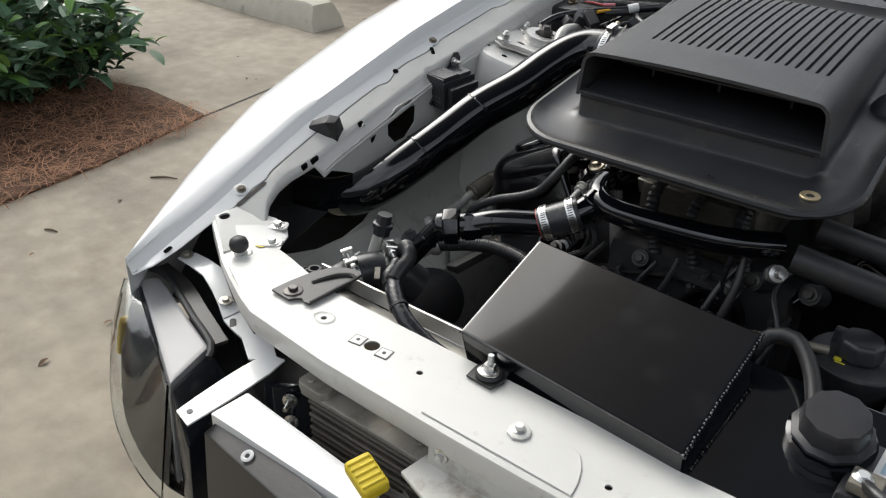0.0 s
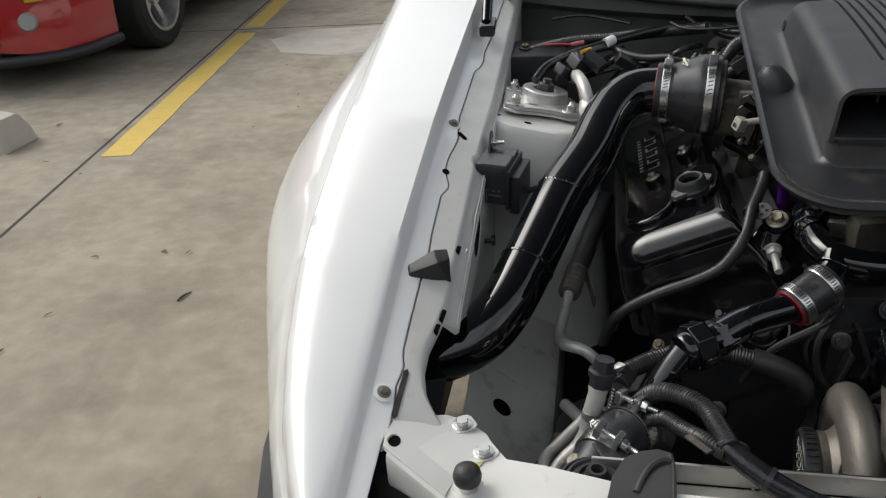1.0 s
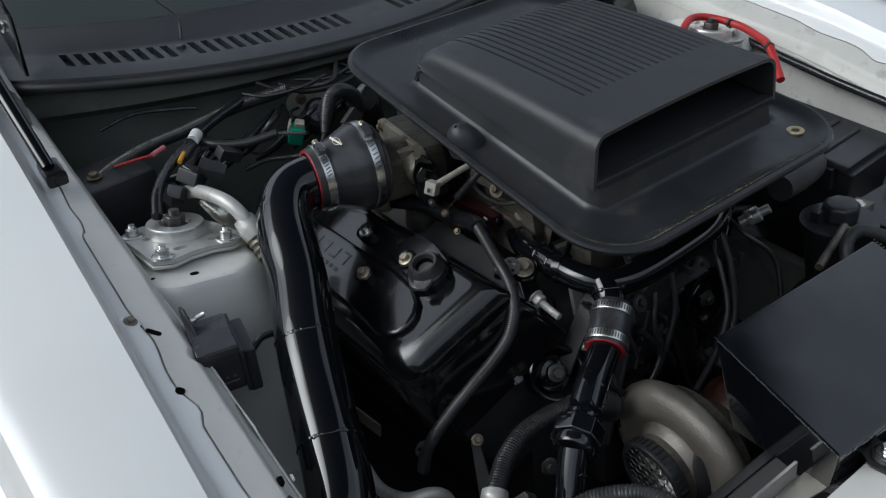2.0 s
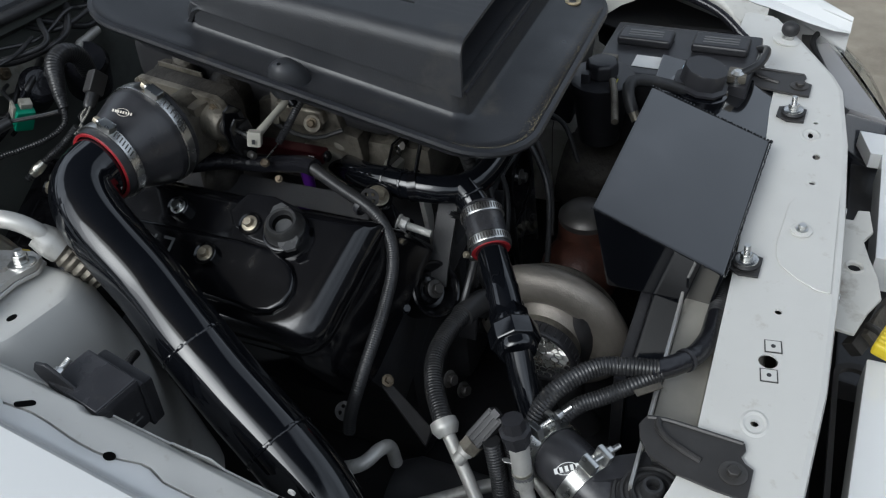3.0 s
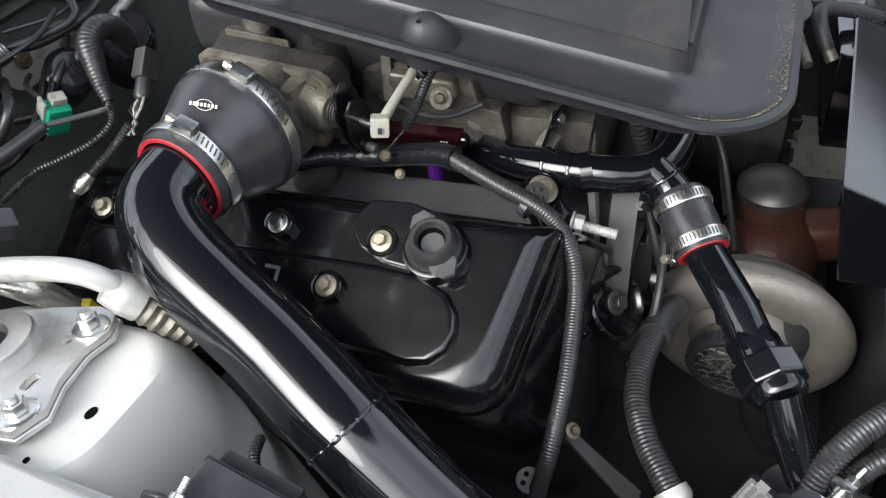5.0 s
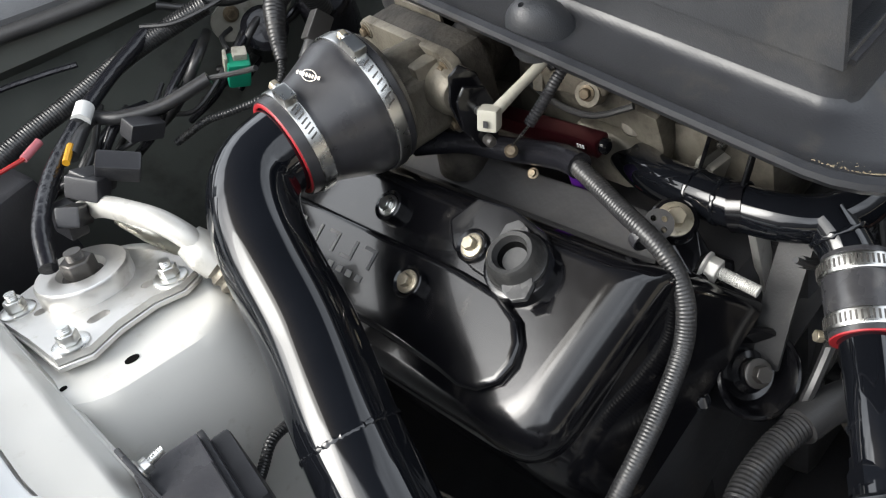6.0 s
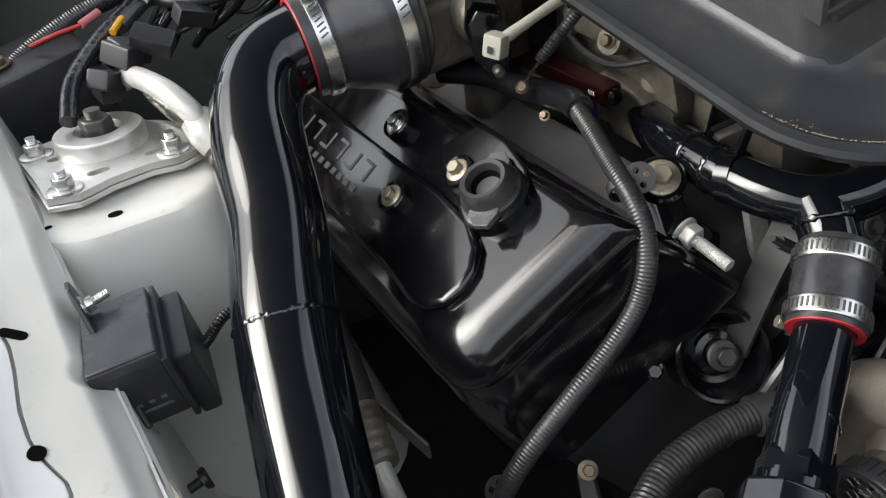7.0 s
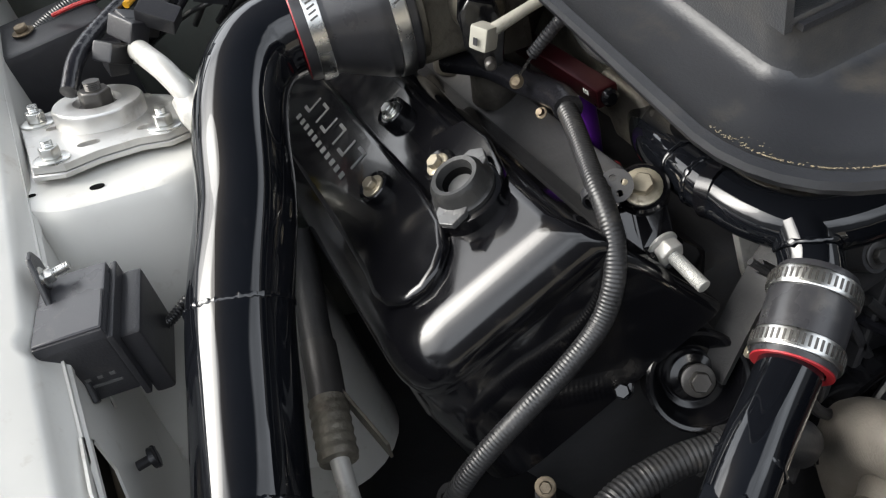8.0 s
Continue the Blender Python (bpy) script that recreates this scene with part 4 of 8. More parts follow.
def scoop_section(y, inset=0.0):
    """The hood of the scoop across the car at y, from the left foot over the top to the right foot."""
    hb = float(np.interp(y, [0.37, 0.76], [0.1745, 0.164])) - inset
    base = scoop_slope(y) + 0.027
    top = hood_top(y) - inset
    ht = hb - 0.021
    rr = 0.021
    side_h = top - rr
    base = min(base, side_h - 0.003)
    pts = [(-hb, base), (-hb + 0.002, base + (side_h - base) * 0.5)]
    for i in range(7):
        a = radians(180 - 90 * i / 6)
        pts.append((-ht + 0.004 + rr * math.cos(a), side_h + rr * math.sin(a)))
    dip = 0.0075 * float(np.interp(y, [0.462, 0.466, 0.732, 0.736], [0.0, 1.0, 1.0, 0.0]))
    for k in range(GROOVES):
        x = -0.105 + 0.01338 * k
        zz = top + 0.004 * (1 - (x / ht) ** 2)
        pts += [(x - 0.0022, zz), (x - 0.0015, zz - dip), (x + 0.0015, zz - dip), (x + 0.0022, zz)]
    for i in range(7):
        a = radians(90 - 90 * i / 6)
        pts.append((ht - 0.004 + rr * math.cos(a), side_h + rr * math.sin(a)))
    pts += [(hb - 0.002, base + (side_h - base) * 0.5), (hb, base)]
    return [(CX + x, y - (0.022 * (z - base) / 0.07 if y < 0.37 else 0.0), z) for x, z in pts]


ys = [0.381, 0.387, 0.400, 0.43, 0.455, 0.462, 0.466, 0.49, 0.52, 0.58, 0.64, 0.69, 0.72, 0.732, 0.736, 0.745, 0.751, 0.755]
sec = [scoop_section(y) for y in ys]
last = sec[-1]
mid = [(CX + (x - CX) * 0.9, 0.757, 0.955 + (z - 0.955) * 0.6) for x, y, z in last]
hb = thicken(grid_sheet(sec + [mid]), 0.005, (CX, 0.55, 0.9))
hood = part("scoop_hood", hb, SCOOPBLACK, scoop, "textured black scoop hood with an open mouth")
# skirt under the hood, down to the tray
rows = []
for hf, hb3, y0, y1, r, dz in ((0.1765, 0.1655, 0.376, 0.760, 0.020, -0.003), (0.1735, 0.1625, 0.379, 0.757, 0.018, 0.002), (0.1728, 0.1618, 0.380, 0.756, 0.017, 0.016), (0.1722, 0.1612, 0.381, 0.755, 0.016, 0.029), (0.170, 0.159, 0.384, 0.753, 0.014, 0.0315)):
    rows.append([(x, y, scoop_slope(y) + dz) for x, y in round_loop(hf, hb3, y0, y1, r)])
part("hood_skirt", thicken(grid_sheet(rows, closed=True), 0.002, (CX, 0.55, 0.9)), SCOOPBLACK, scoop)
# mouth: lower lip, floor, vanes, and a black sheet across the inside
part("mouth_lip", box(0.346, 0.014, 0.005, pose(CX, 0.388, scoop_slope(0.388) + 0.030), 0.002), SCOOPBLACK, scoop)
part("mouth_floor", box(0.33, 0.31, 0.004, pose(CX, 0.53, scoop_slope(0.53) + 0.028, 11.3)), PLASTIC, scoop)
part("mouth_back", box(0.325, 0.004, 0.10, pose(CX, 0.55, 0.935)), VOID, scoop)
for x in (-0.10, 0.0, 0.10):
    part("vane", box(0.004, 0.06, 0.07, pose(CX + x, 0.50, 0.942), 0.001), PLASTIC, scoop)
part("vane", box(0.30, 0.05, 0.004, pose(CX, 0.49, 0.945), 0.001), PLASTIC, scoop)
# dry pollen gathered along the tray's rim
sand, rng = bmesh.new(), random.Random(8)
for k in range(900):
    t = rng.random()
    u = rng.random() ** 2 * 0.016
    if t < 0.3:
        a = radians(180 + 90 * rng.random())
        x, y = CX - 0.237 + 0.082 + (0.073 - u) * math.cos(a), 0.292 + 0.082 + (0.073 - u) * math.sin(a)
    else:
        x, y = CX - 0.16 + rng.random() ** 1.4 * 0.34, 0.301 + u
    z = float(np.interp(u, [0.0, 0.008, 0.022], [0.0045, -0.002, -0.005]))
    s = rng.uniform(0.0002, 0.00045)
    bmesh.ops.create_icosphere(sand, subdivisions=1, radius=s, matrix=Matrix.Translation((x, y, scoop_slope(y) + z)) @ Matrix.Rotation(rng.uniform(0, 6), 4, 'Z') @ Matrix.Diagonal((2.4, 1, 0.6, 1)))
tagged(part("pollen", sand, SAND, scoop, "dry tan pollen and grit", smooth=False), kind="stuff")

# ---- intake pipe and its coupler ----
ipipe = thing("intake_pipe", "gloss black powder-coated intake pipe with weld beads", "intake pipe")
PR = 0.0400
pline = [(-0.365, 0.795, 0.852), (-0.390, 0.795, 0.852), (-0.413, 0.794, 0.8505), (-0.431, 0.786, 0.846), (-0.448, 0.769, 0.838), (-0.462, 0.746, 0.827), (-0.475, 0.715, 0.8125), (-0.495, 0.661, 0.785), (-0.531, 0.587, 0.752), (-0.556, 0.526, 0.717), (-0.580, 0.462, 0.683), (-0.606, 0.405, 0.650), (-0.640, 0.368, 0.622), (-0.70, 0.345, 0.60), (-0.76, 0.34, 0.59)]
part("pipe", tube(pline, PR, 40, 0.008), GLOSSBLACK, ipipe)


def weld(p, d, r, parent, seed=1, n=120):
    rng = random.Random(seed)
    m = aim(p, d)
    rows = []
    for i in range(n + 1):
        a = math.tau * (i % n) / n
        if i == n:
            rows.append(rows[0])
            break
        w, dz = 0.0017 * rng.uniform(0.55, 1.35), rng.uniform(-0.0005, 0.0005)
        rows.append([m @ Vector(((r + w * 0.8 * math.sin(b)) * math.cos(a), (r + w * 0.8 * math.sin(b)) * math.sin(a), dz + w * 1.3 * math.cos(b))) for b in (0.0, 0.7, 1.57, 2.44, 3.14)])
    bm = grid_sheet(rows)
    return tagged(part("weld_bead", bm, GLOSSBLACK, parent), kind="stuff")


weld((-0.531, 0.587, 0.752), (0.30, 0.76, 0.58), PR, ipipe, 1)
weld((-0.578, 0.467, 0.686), (0.34, 0.84, 0.46), PR, ipipe, 2)

coupler = thing("silicone_coupler", "dark reducing silicone coupler with steel clamps and red lining", "hose coupler")
c0, c1 = Vector((-0.385, 0.795, 0.852)), Vector((-0.2875, 0.7815, 0.8480))
ca = (c1 - c0).normalized()
L = (c1 - c0).length
part("hose", xf(lathe([(0.0425, -0.002), (0.0470, -0.002), (0.0480, 0.003), (0.0485, 0.024), (0.0495, 0.026), (0.0525, 0.034), (0.0625, 0.059), (0.0655, 0.066), (0.0665, 0.071), (0.0665, L - 0.002), (0.0645, L), (0.050, L)], 56), aim(c0, ca)), SILICONE, coupler)
part("red_lining", xf(lathe([(0.0418, -0.0030), (0.0450, -0.0030), (0.0465, -0.001), (0.0418, -0.001)], 48), aim(c0, ca)), RED, coupler, "red silicone lining at the hose end")
clamp(coupler, c0 + ca * 0.014, ca, 0.0486, 0.013, turn_to(c0, ca, (0, -0.016, 0.05)))
clamp(coupler, c0 + ca * 0.083, ca, 0.0666, 0.013, turn_to(c0, ca, (0, -0.030, 0.065)))
# ---- throttle body ----
tb = thing("throttle_unit", "grimy cast aluminium throttle unit behind the coupler", "throttle")
tbm = aim(c1, ca)
part("inlet_ring", xf(lathe([(0.05, -0.01), (0.0590, -0.01), (0.0590, 0.006), (0.0560, 0.008), (0.030, 0.010), (0.028, 0.060), (0.0, 0.060)], 44), tbm), CASTDARK, tb)
face = pose(-0.228, 0.799, 0.845, 0, 0, -10) @ Matrix(((0, 0, 1, 0), (-1, 0, 0, 0), (0, 1, 0, 0), (0, 0, 0, 1)))
plate = prism([(-0.074, -0.050), (-0.060, -0.066), (0.060, -0.066), (0.074, -0.050), (0.089, -0.012), (0.090, 0.012), (0.085, 0.022), (0.074, 0.027), (-0.070, 0.027), (-0.080, 0.021), (-0.082, 0.008)], 0.0, 0.011, face)
part("flange", bevelled(plate, 0.0022, 2, 40), CAST, tb, "tan stained mounting flange")
rear = prism([(-0.080, -0.060), (0.082, -0.060), (0.086, 0.010), (0.076, 0.024), (-0.074, 0.024)], 0.0, 0.030, face @ Matrix.Translation((0, 0, 0.012)))
part("body", bevelled(rear, 0.004, 2, 40), GRIMECAST, tb)
part("gasket", prism([(-0.078, 0.000), (0.010, 0.000), (0.010, 0.0275), (-0.076, 0.0275)], 0.0, 0.0025, face @ Matrix.Translation((0, 0, 0.044))), CAST, tb)
part("throat", bevelled(box(0.062, 0.090, 0.066, pose(-0.262, 0.786, 0.824, 0, 0, -10)), 0.010, 3), CASTDARK, tb)
part("rib", bevelled(prism([(0.735, 0.0), (0.772, 0.0), (0.772, 0.020), (0.742, 0.026)], 0.846, 0.866, Matrix(((0, -1, 0, -0.236), (1, 0, 0, 0), (0, 0, 1, 0), (0, 0, 0, 1)))), 0.003, 2, 40), CAST, tb)
shaft_way = Vector((-0.37, -0.93, 0.05)).normalized()
shaft_foot = Vector((-0.245, 0.714, 0.838))
part("shaft_boss", xf(lathe([(0.0, -0.03), (0.026, -0.03), (0.0245, -0.008), (0.0215, 0.004), (0.0165, 0.008), (0.0, 0.008)], 28), aim(shaft_foot, shaft_way)), CAST, tb)
for x, y in ((0.075, 0.014), (-0.066, 0.016), (0.062, -0.052), (-0.062, -0.052)):
    foot, out = face @ Vector((x, y, 0)), face.to_3x3() @ Vector((0, 0, -1))
    part("bolt_boss", xf(lathe([(0, -0.004), (0.0095, -0.004), (0.0090, 0.0015), (0, 0.0015)], 20), aim(foot, out)), CAST, tb)
    bolt(tb, foot + out * 0.0015, out, 0.0052, 0.004, 0.0072, 0.0015, BOLTTAN)

# ---- strut tower and camber plate ----
def tower(sx):
    """Wheel-side tower: a rounded block that widens downwards."""
    rows = []
    for k, (z, g) in enumerate([(0.40, 0.055), (0.55, 0.04), (0.70, 0.018), (0.76, 0.008), (0.790, 0.0), (0.800, -0.006), (0.8035, -0.016)]):
        row = []
        for x, y in rounded(-0.585, 0.845, 0.175 + 2 * g, 0.225 + 2 * g, 0.055 + g * 0.5, 6):
            x = max(x, -0.672)
            row.append((x if sx < 0 else 2 * MX - x, y, z + 0.02 * (0.845 - y) * 0 + (-0.18 * (x + 0.585) if z > 0.78 else 0)))
        rows.append(row)
    bm = grid_sheet(rows, closed=True)
    bm.faces.new([v for v in bm.verts][-28:])
    bmesh.ops.recalc_face_normals(bm, faces=bm.faces)
    return bm


part("strut_tower", tower(-1), BAYWHITE, car, "off-white painted strut tower")
# the tower's holes are near-black plates, dark by colour alone
for x, y, z, a, b in ((-0.599, 0.760, 0.806, 0.0062, 0.0040), (-0.650, 0.775, 0.815, 0.003, 0.0022)):
    part("tower_hole", xf(prism(circle(0, 0, a, 16, b), 0, 0.0012), pose(x, y, z, 0, 10, 0)), DEEP, car)
part("strut_tower", tower(1), BAYWHITE, car, "off-white painted strut tower")


def camber_plate():
    p = thing("camber_plate", "machined aluminium camber plate bolted on the strut tower", "camber plate", "camber plates")
    o = [(-0.070, -0.072), (-0.045, -0.082), (-0.015, -0.071), (0.020, -0.067), (0.045, -0.074), (0.066, -0.066), (0.074, -0.045), (0.066, 0.0), (0.050, 0.045), (0.020, 0.066), (-0.03, 0.066), (-0.062, 0.055), (-0.072, 0.03), (-0.070, -0.02)]
    slots = [rounded(-0.020, -0.048, 0.020, 0.011, 0.005, 3), rounded(0.030, -0.044, 0.014, 0.010, 0.0045, 3), rounded(-0.045, 0.012, 0.012, 0.010, 0.0045, 3)]
    part("plate", prism([(x * 1.02, y * 1.02) for x, y in o], -0.0005, 0.0045, bev=0.0008, seg=1), ALU, p)
    part("plate", prism([(x * 0.99, y * 0.99) for x, y in o], 0.0052, 0.0115, holes=slots), ALU, p)
    part("bearing_cup", lathe([(0.012, 0.008), (0.040, 0.008), (0.042, 0.011), (0.042, 0.025), (0.040, 0.028), (0.022, 0.028), (0.018, 0.022), (0.012, 0.022)], 40, pose(0, 0.012, 0)), ALU, p)
    bolt(p, (0, 0.012, 0.020), (0, 0, 1), 0.0160, 0.016, 0.020, 0.003, DARKSTEEL, 0.008, 0.008, name="strut_nut")
    for x, y in ((-0.052, -0.064), (0.046, -0.055), (-0.056, 0.034)):
        bolt(p, (x, y, 0.0115), (0, 0, 1), 0.0092, 0.010, 0.0155, 0.0025, STEEL, 0.006, 0.005)
    return p


cp = camber_plate()
cp.matrix_basis = pose(-0.580, 0.862, 0.806, -2, 11, 4)
cp2 = copy_thing(cp, pose(0.512, 0.800, 0.810, -2, -11, 180))
cp2["label"] = "machined aluminium camber plate beside the red cable"

# ---- black coolant tank with its filler ----
tank = thing("coolant_tank", "welded gloss black aluminium intercooler tank behind the radiator support", "coolant tank")
def slab(quad, down, bev=0.004):
    """A closed block: a top quad and its copy lowered to the given heights."""
    bm = bmesh.new()
    t = [bm.verts.new(p) for p in quad]
    b = [bm.verts.new((p[0] + dx, p[1] + dy, z)) for p, (dx, dy, z) in zip(quad, down)]
    bm.faces.new(t)
    bm.faces.new(b[::-1])
    for i in range(4):
        j = (i + 1) % 4
        bm.faces.new((t[j], t[i], b[i], b[j]))
    bmesh.ops.recalc_face_normals(bm, faces=bm.faces)
    return bevelled(bm, bev, 2) if bev else bm
BL, FL, BR, FR = Vector((-0.172, 0.236, 0.748)), Vector((-0.178, 0.066, 0.682)), Vector((0.147, 0.226, 0.742)), Vector((0.140, 0.044, 0.678))
part("top_box", slab([FL, FR, BR, BL], [(0.01, 0.010, 0.615), (0, 0.010, 0.615), (0, -0.02, 0.60), (0.02, -0.02, 0.60)]), TANKBLACK, tank)
def bead_line(a, b, parent, r=0.0028, seed=1, dens=0.0052):
    bm, rng = bmesh.new(), random.Random(seed)
    n = int((Vector(b) - Vector(a)).length / dens)
    for i in range(n + 1):
        q = Vector(a).lerp(Vector(b), i / n) + Vector((rng.uniform(-.0006, .0006), rng.uniform(-.0006, .0006), 0))
        bmesh.ops.create_icosphere(bm, subdivisions=1, radius=r * rng.uniform(0.8, 1.2), matrix=Matrix.Translation(q))
    return tagged(part("weld_bead", bm, TANKBLACK, parent), kind="stuff")
bead_line(BR + Vector((0.001, 0, -0.001)), FR + Vector((0.001, 0, -0.001)), tank, 0.0026, 4)
bead_line(BL + Vector((0.001, 0, -0.002)), FL + Vector((0.001, 0, -0.002)), tank, 0.0012, 5, 0.0026)
bead_line(FL + Vector((0, -0.001, 0)), FR + Vector((0, -0.001, 0)), tank, 0.0012, 6, 0.0022)
part("side_box", slab([(0.135, 0.040, 0.648), (0.355, 0.050, 0.648), (0.350, 0.245, 0.690), (0.140, 0.235, 0.694)], [(0, 0, 0.55)] * 4), TANKBLACK, tank)
part("lower_tank", box(0.66, 0.075, 0.30, pose(0.02, 0.115, 0.46), 0.006), TANKBLACK, tank)
capm = aim((0.256, 0.170, 0.675), (0, -0.20, 1))
part("filler_neck", xf(lathe([(0.0, 0), (0.047, 0.0), (0.047, 0.012), (0.040, 0.014), (0.040, 0.022), (0, 0.022)], 40), capm), TANKBLACK, tank)
fc = lathe([(0.0, 0.018), (0.0445, 0.018), (0.0445, 0.022), (0.037, 0.025), (0.036, 0.045), (0.034, 0.050), (0, 0.051)], 10)
part("filler_cap", xf(fc, capm), PLASTIC, tank, "ribbed black plastic screw cap")

# ---- radiator behind and under the tank ----
rad = thing("radiator", "aluminium radiator behind the white support beam", "radiator")
part("end_tank", box(0.80, 0.05, 0.42, pose(CX - 0.02, 0.085, 0.41), 0.006), COOLERALU, rad)
part("top_rail", box(0.30, 0.004, 0.025, pose(-0.33, 0.112, 0.632), 0.001), ALU, rad)
part("shroud", box(0.62, 0.016, 0.40, pose(0.0, 0.161, 0.40), 0.004), PLASTIC, rad)

# ---- valve cover and engine ----
engine = thing("engine", "black V8 engine block with grimy front cover and pulleys", "engine")
vn, vu = Vector((-0.46, 0, 0.888)), Vector((-0.888, 0, -0.46))
vorg = Vector((-0.300, 0.475, 0.774))
VM = Matrix((( vu.x, 0, vn.x, vorg.x), (vu.y, 1, vn.y, vorg.y), (vu.z, 0, vn.z, vorg.z), (0, 0, 0, 1)))   # x out and down, y along the car, z off the cover
cover = thing("valve_cover", "gloss black valve cover with raised pads and an open filler", "valve cover")


def cover_loop(ix, iy, z):
    """Round the valve cover, drawn in by ix across and iy along the car."""
    pts = [(-0.008 + ix, -0.006 + iy, 0.012), (0.182 - ix, 0.020 + iy, 0.048), (0.184 - ix, 0.53, 0.01), (-0.008 + ix, 0.53, 0.01)]
    out = []
    for k, (x, y, c) in enumerate(pts):
        p, a, b = Vector((x, y)), Vector(pts[k - 1][:2]), Vector(pts[(k + 1) % 4][:2])
        s, e = p + (a - p).normalized() * c, p + (b - p).normalized() * c
        for j in range(8):
            t = j / 7
            q = s * (1 - t) ** 2 + p * 2 * t * (1 - t) + e * t * t
            out.append((q.x, q.y, z))
    return out


def cover_shell():
    rows = [cover_loop(-0.020, -0.030, -0.13), cover_loop(-0.008, -0.012, -0.062)]
    for k in range(13):
        a = radians(90 * k / 12)
        rows.append(cover_loop(0.026 * (1 - math.cos(a)), 0.040 * (1 - math.cos(a)), -0.040 + 0.040 * math.sin(a)))
    bm = grid_sheet(rows, closed=True)
    bm.verts.ensure_lookup_table()
    bm.faces.new(bm.verts[-32:])
    bmesh.ops.recalc_face_normals(bm, faces=bm.faces)
    return bm


part("shell", xf(cover_shell(), VM), COVERBLACK, cover)
fpad = prism([(0.000, 0.180), (0.028, 0.198), (0.050, 0.180), (0.060, 0.150), (0.064, 0.110), (0.050, 0.080), (0.024, 0.078), (0.008, 0.098), (-0.002, 0.140)], -0.004, 0.007)
part("filler_pad", xf(bevelled(fpad, 0.003, 2, 30), VM), COVERBLACK, cover)
pad = [(0.066, 0.50), (0.065, 0.267), (0.064, 0.160), (0.068, 0.110), (0.080, 0.084), (0.096, 0.072), (0.114, 0.068), (0.132, 0.073), (0.146, 0.088), (0.151, 0.108), (0.148, 0.135), (0.146, 0.20), (0.146, 0.50)]
pb = prism(pad, -0.005, 0.009)
part("raised_pad", xf(bevelled(pb, 0.008, 4, 40), VM), COVERBLACK, cover)
# filler neck with its rubber ring and two ears
fm = aim((-0.3415, 0.580, 0.7675), (-0.30, -0.06, 0.95))
part("filler_boss", xf(lathe([(0, -0.036), (0.033, -0.036), (0.031, -0.002), (0.0265, 0.0), (0.0118, 0.0), (0.0118, -0.034), (0, -0.034)], 28), fm), COVERBLACK, cover)
part("filler_neck", xf(lathe([(0.0132, -0.002), (0.0132, 0.013), (0.0155, 0.0180), (0.0190, 0.0185), (0.0225, 0.014), (0.0235, 0.006), (0.0265, 0.003), (0.0265, -0.002), (0.0132, -0.002)], 36), fm), WORNRUBBER, cover, "worn black rubber filler ring")
part("filler_thread", xf(lathe([(0.0116, -0.030), (0.0105, -0.012), (0.0118, -0.010), (0.0105, -0.008), (0.0118, -0.006), (0.0105, -0.004), (0.0118, -0.002), (0.0105, 0.0), (0.0120, 0.003), (0.0110, 0.006), (0.0130, 0.012)], 28), fm), DEEP, cover)
ear = prism([(-0.036, -0.006), (-0.026, -0.013), (0.026, -0.013), (0.036, -0.006), (0.037, 0.006), (0.026, 0.013), (-0.026, 0.013), (-0.037, 0.006)], 0.0, 0.006, fm @ Matrix.Rotation(radians(-62), 4, 'Z'))
part("filler_ear", bevelled(ear, 0.0015, 2, 40), EARGREY, cover, "worn grey filler ears")
part("filler_hole", xf(lathe([(0, -0.030), (0.0112, -0.0298), (0.0112, -0.031)], 20), fm), DEEP, cover)
for p, mt in (((-0.338, 0.634, 0.757), ZINC), ((-0.391, 0.674, 0.745), ZINC), ((-0.335, 0.747, 0.757), STEEL), ((-0.348, 0.958, 0.757), ZINC)):
    q = VM.inverted() @ Vector(p)
    q.z = 0.007 if q.x > 0.075 else 0.0
    part("bolt_boss", xf(lathe([(0.0, -0.02), (0.0165, -0.02), (0.0155, 0.010), (0.0145, 0.011), (0.012, 0.009), (0, 0.009)], 22), VM @ Matrix.Translation(q)), COVERBLACK, cover)
    bolt(cover, VM @ (q + Vector((0, 0, 0.009))), vn, 0.0066, 0.006, 0.0108, 0.0025, mt)
# maker's print as plain bars
for k in range(6):
    m = VM @ Matrix.Translation((0.092, 0.265 + 0.028 * k, 0.0095))
    bar = merge(box(0.020, 0.0035, 0.0006, pose(0, -0.008, 0)), box(0.0035, 0.014, 0.0006, pose(0.0085 if k % 2 else -0.0085, 0, 0)))
    part("print_mark", xf(bar, m), LABELGREY, cover, smooth=False)
for k in range(11):
    part("print_mark", xf(box(0.0065, 0.008, 0.0006), VM @ Matrix.Translation((0.113, 0.262 + 0.0145 * k, 0.0095))), LABELGREY, cover, smooth=False)

part("block", box(0.42, 0.62, 0.46, pose(CX - 0.02, 0.78, 0.45), 0.03), VOID, engine)
part("cylinder_head", xf(box(0.19, 0.56, 0.16, None, 0.015), VM @ pose(0.08, 0.27, -0.21)), VOID, engine)
part("front_cover", box(0.29, 0.05, 0.36, pose(CX + 0.03, 0.455, 0.50), 0.02), VOID, engine, "grimy black front cover")
part("valley_cover", box(0.19, 0.50, 0.10, pose(CX, 0.72, 0.72), 0.02), CASTDARK, engine)
rbm = xf(cover_shell(), VM)
for v in rbm.verts:
    v.co.x = 2 * CX - v.co.x
bmesh.ops.reverse_faces(rbm, faces=rbm.faces)
part("far_valve_cover", rbm, COVERBLACK, engine)


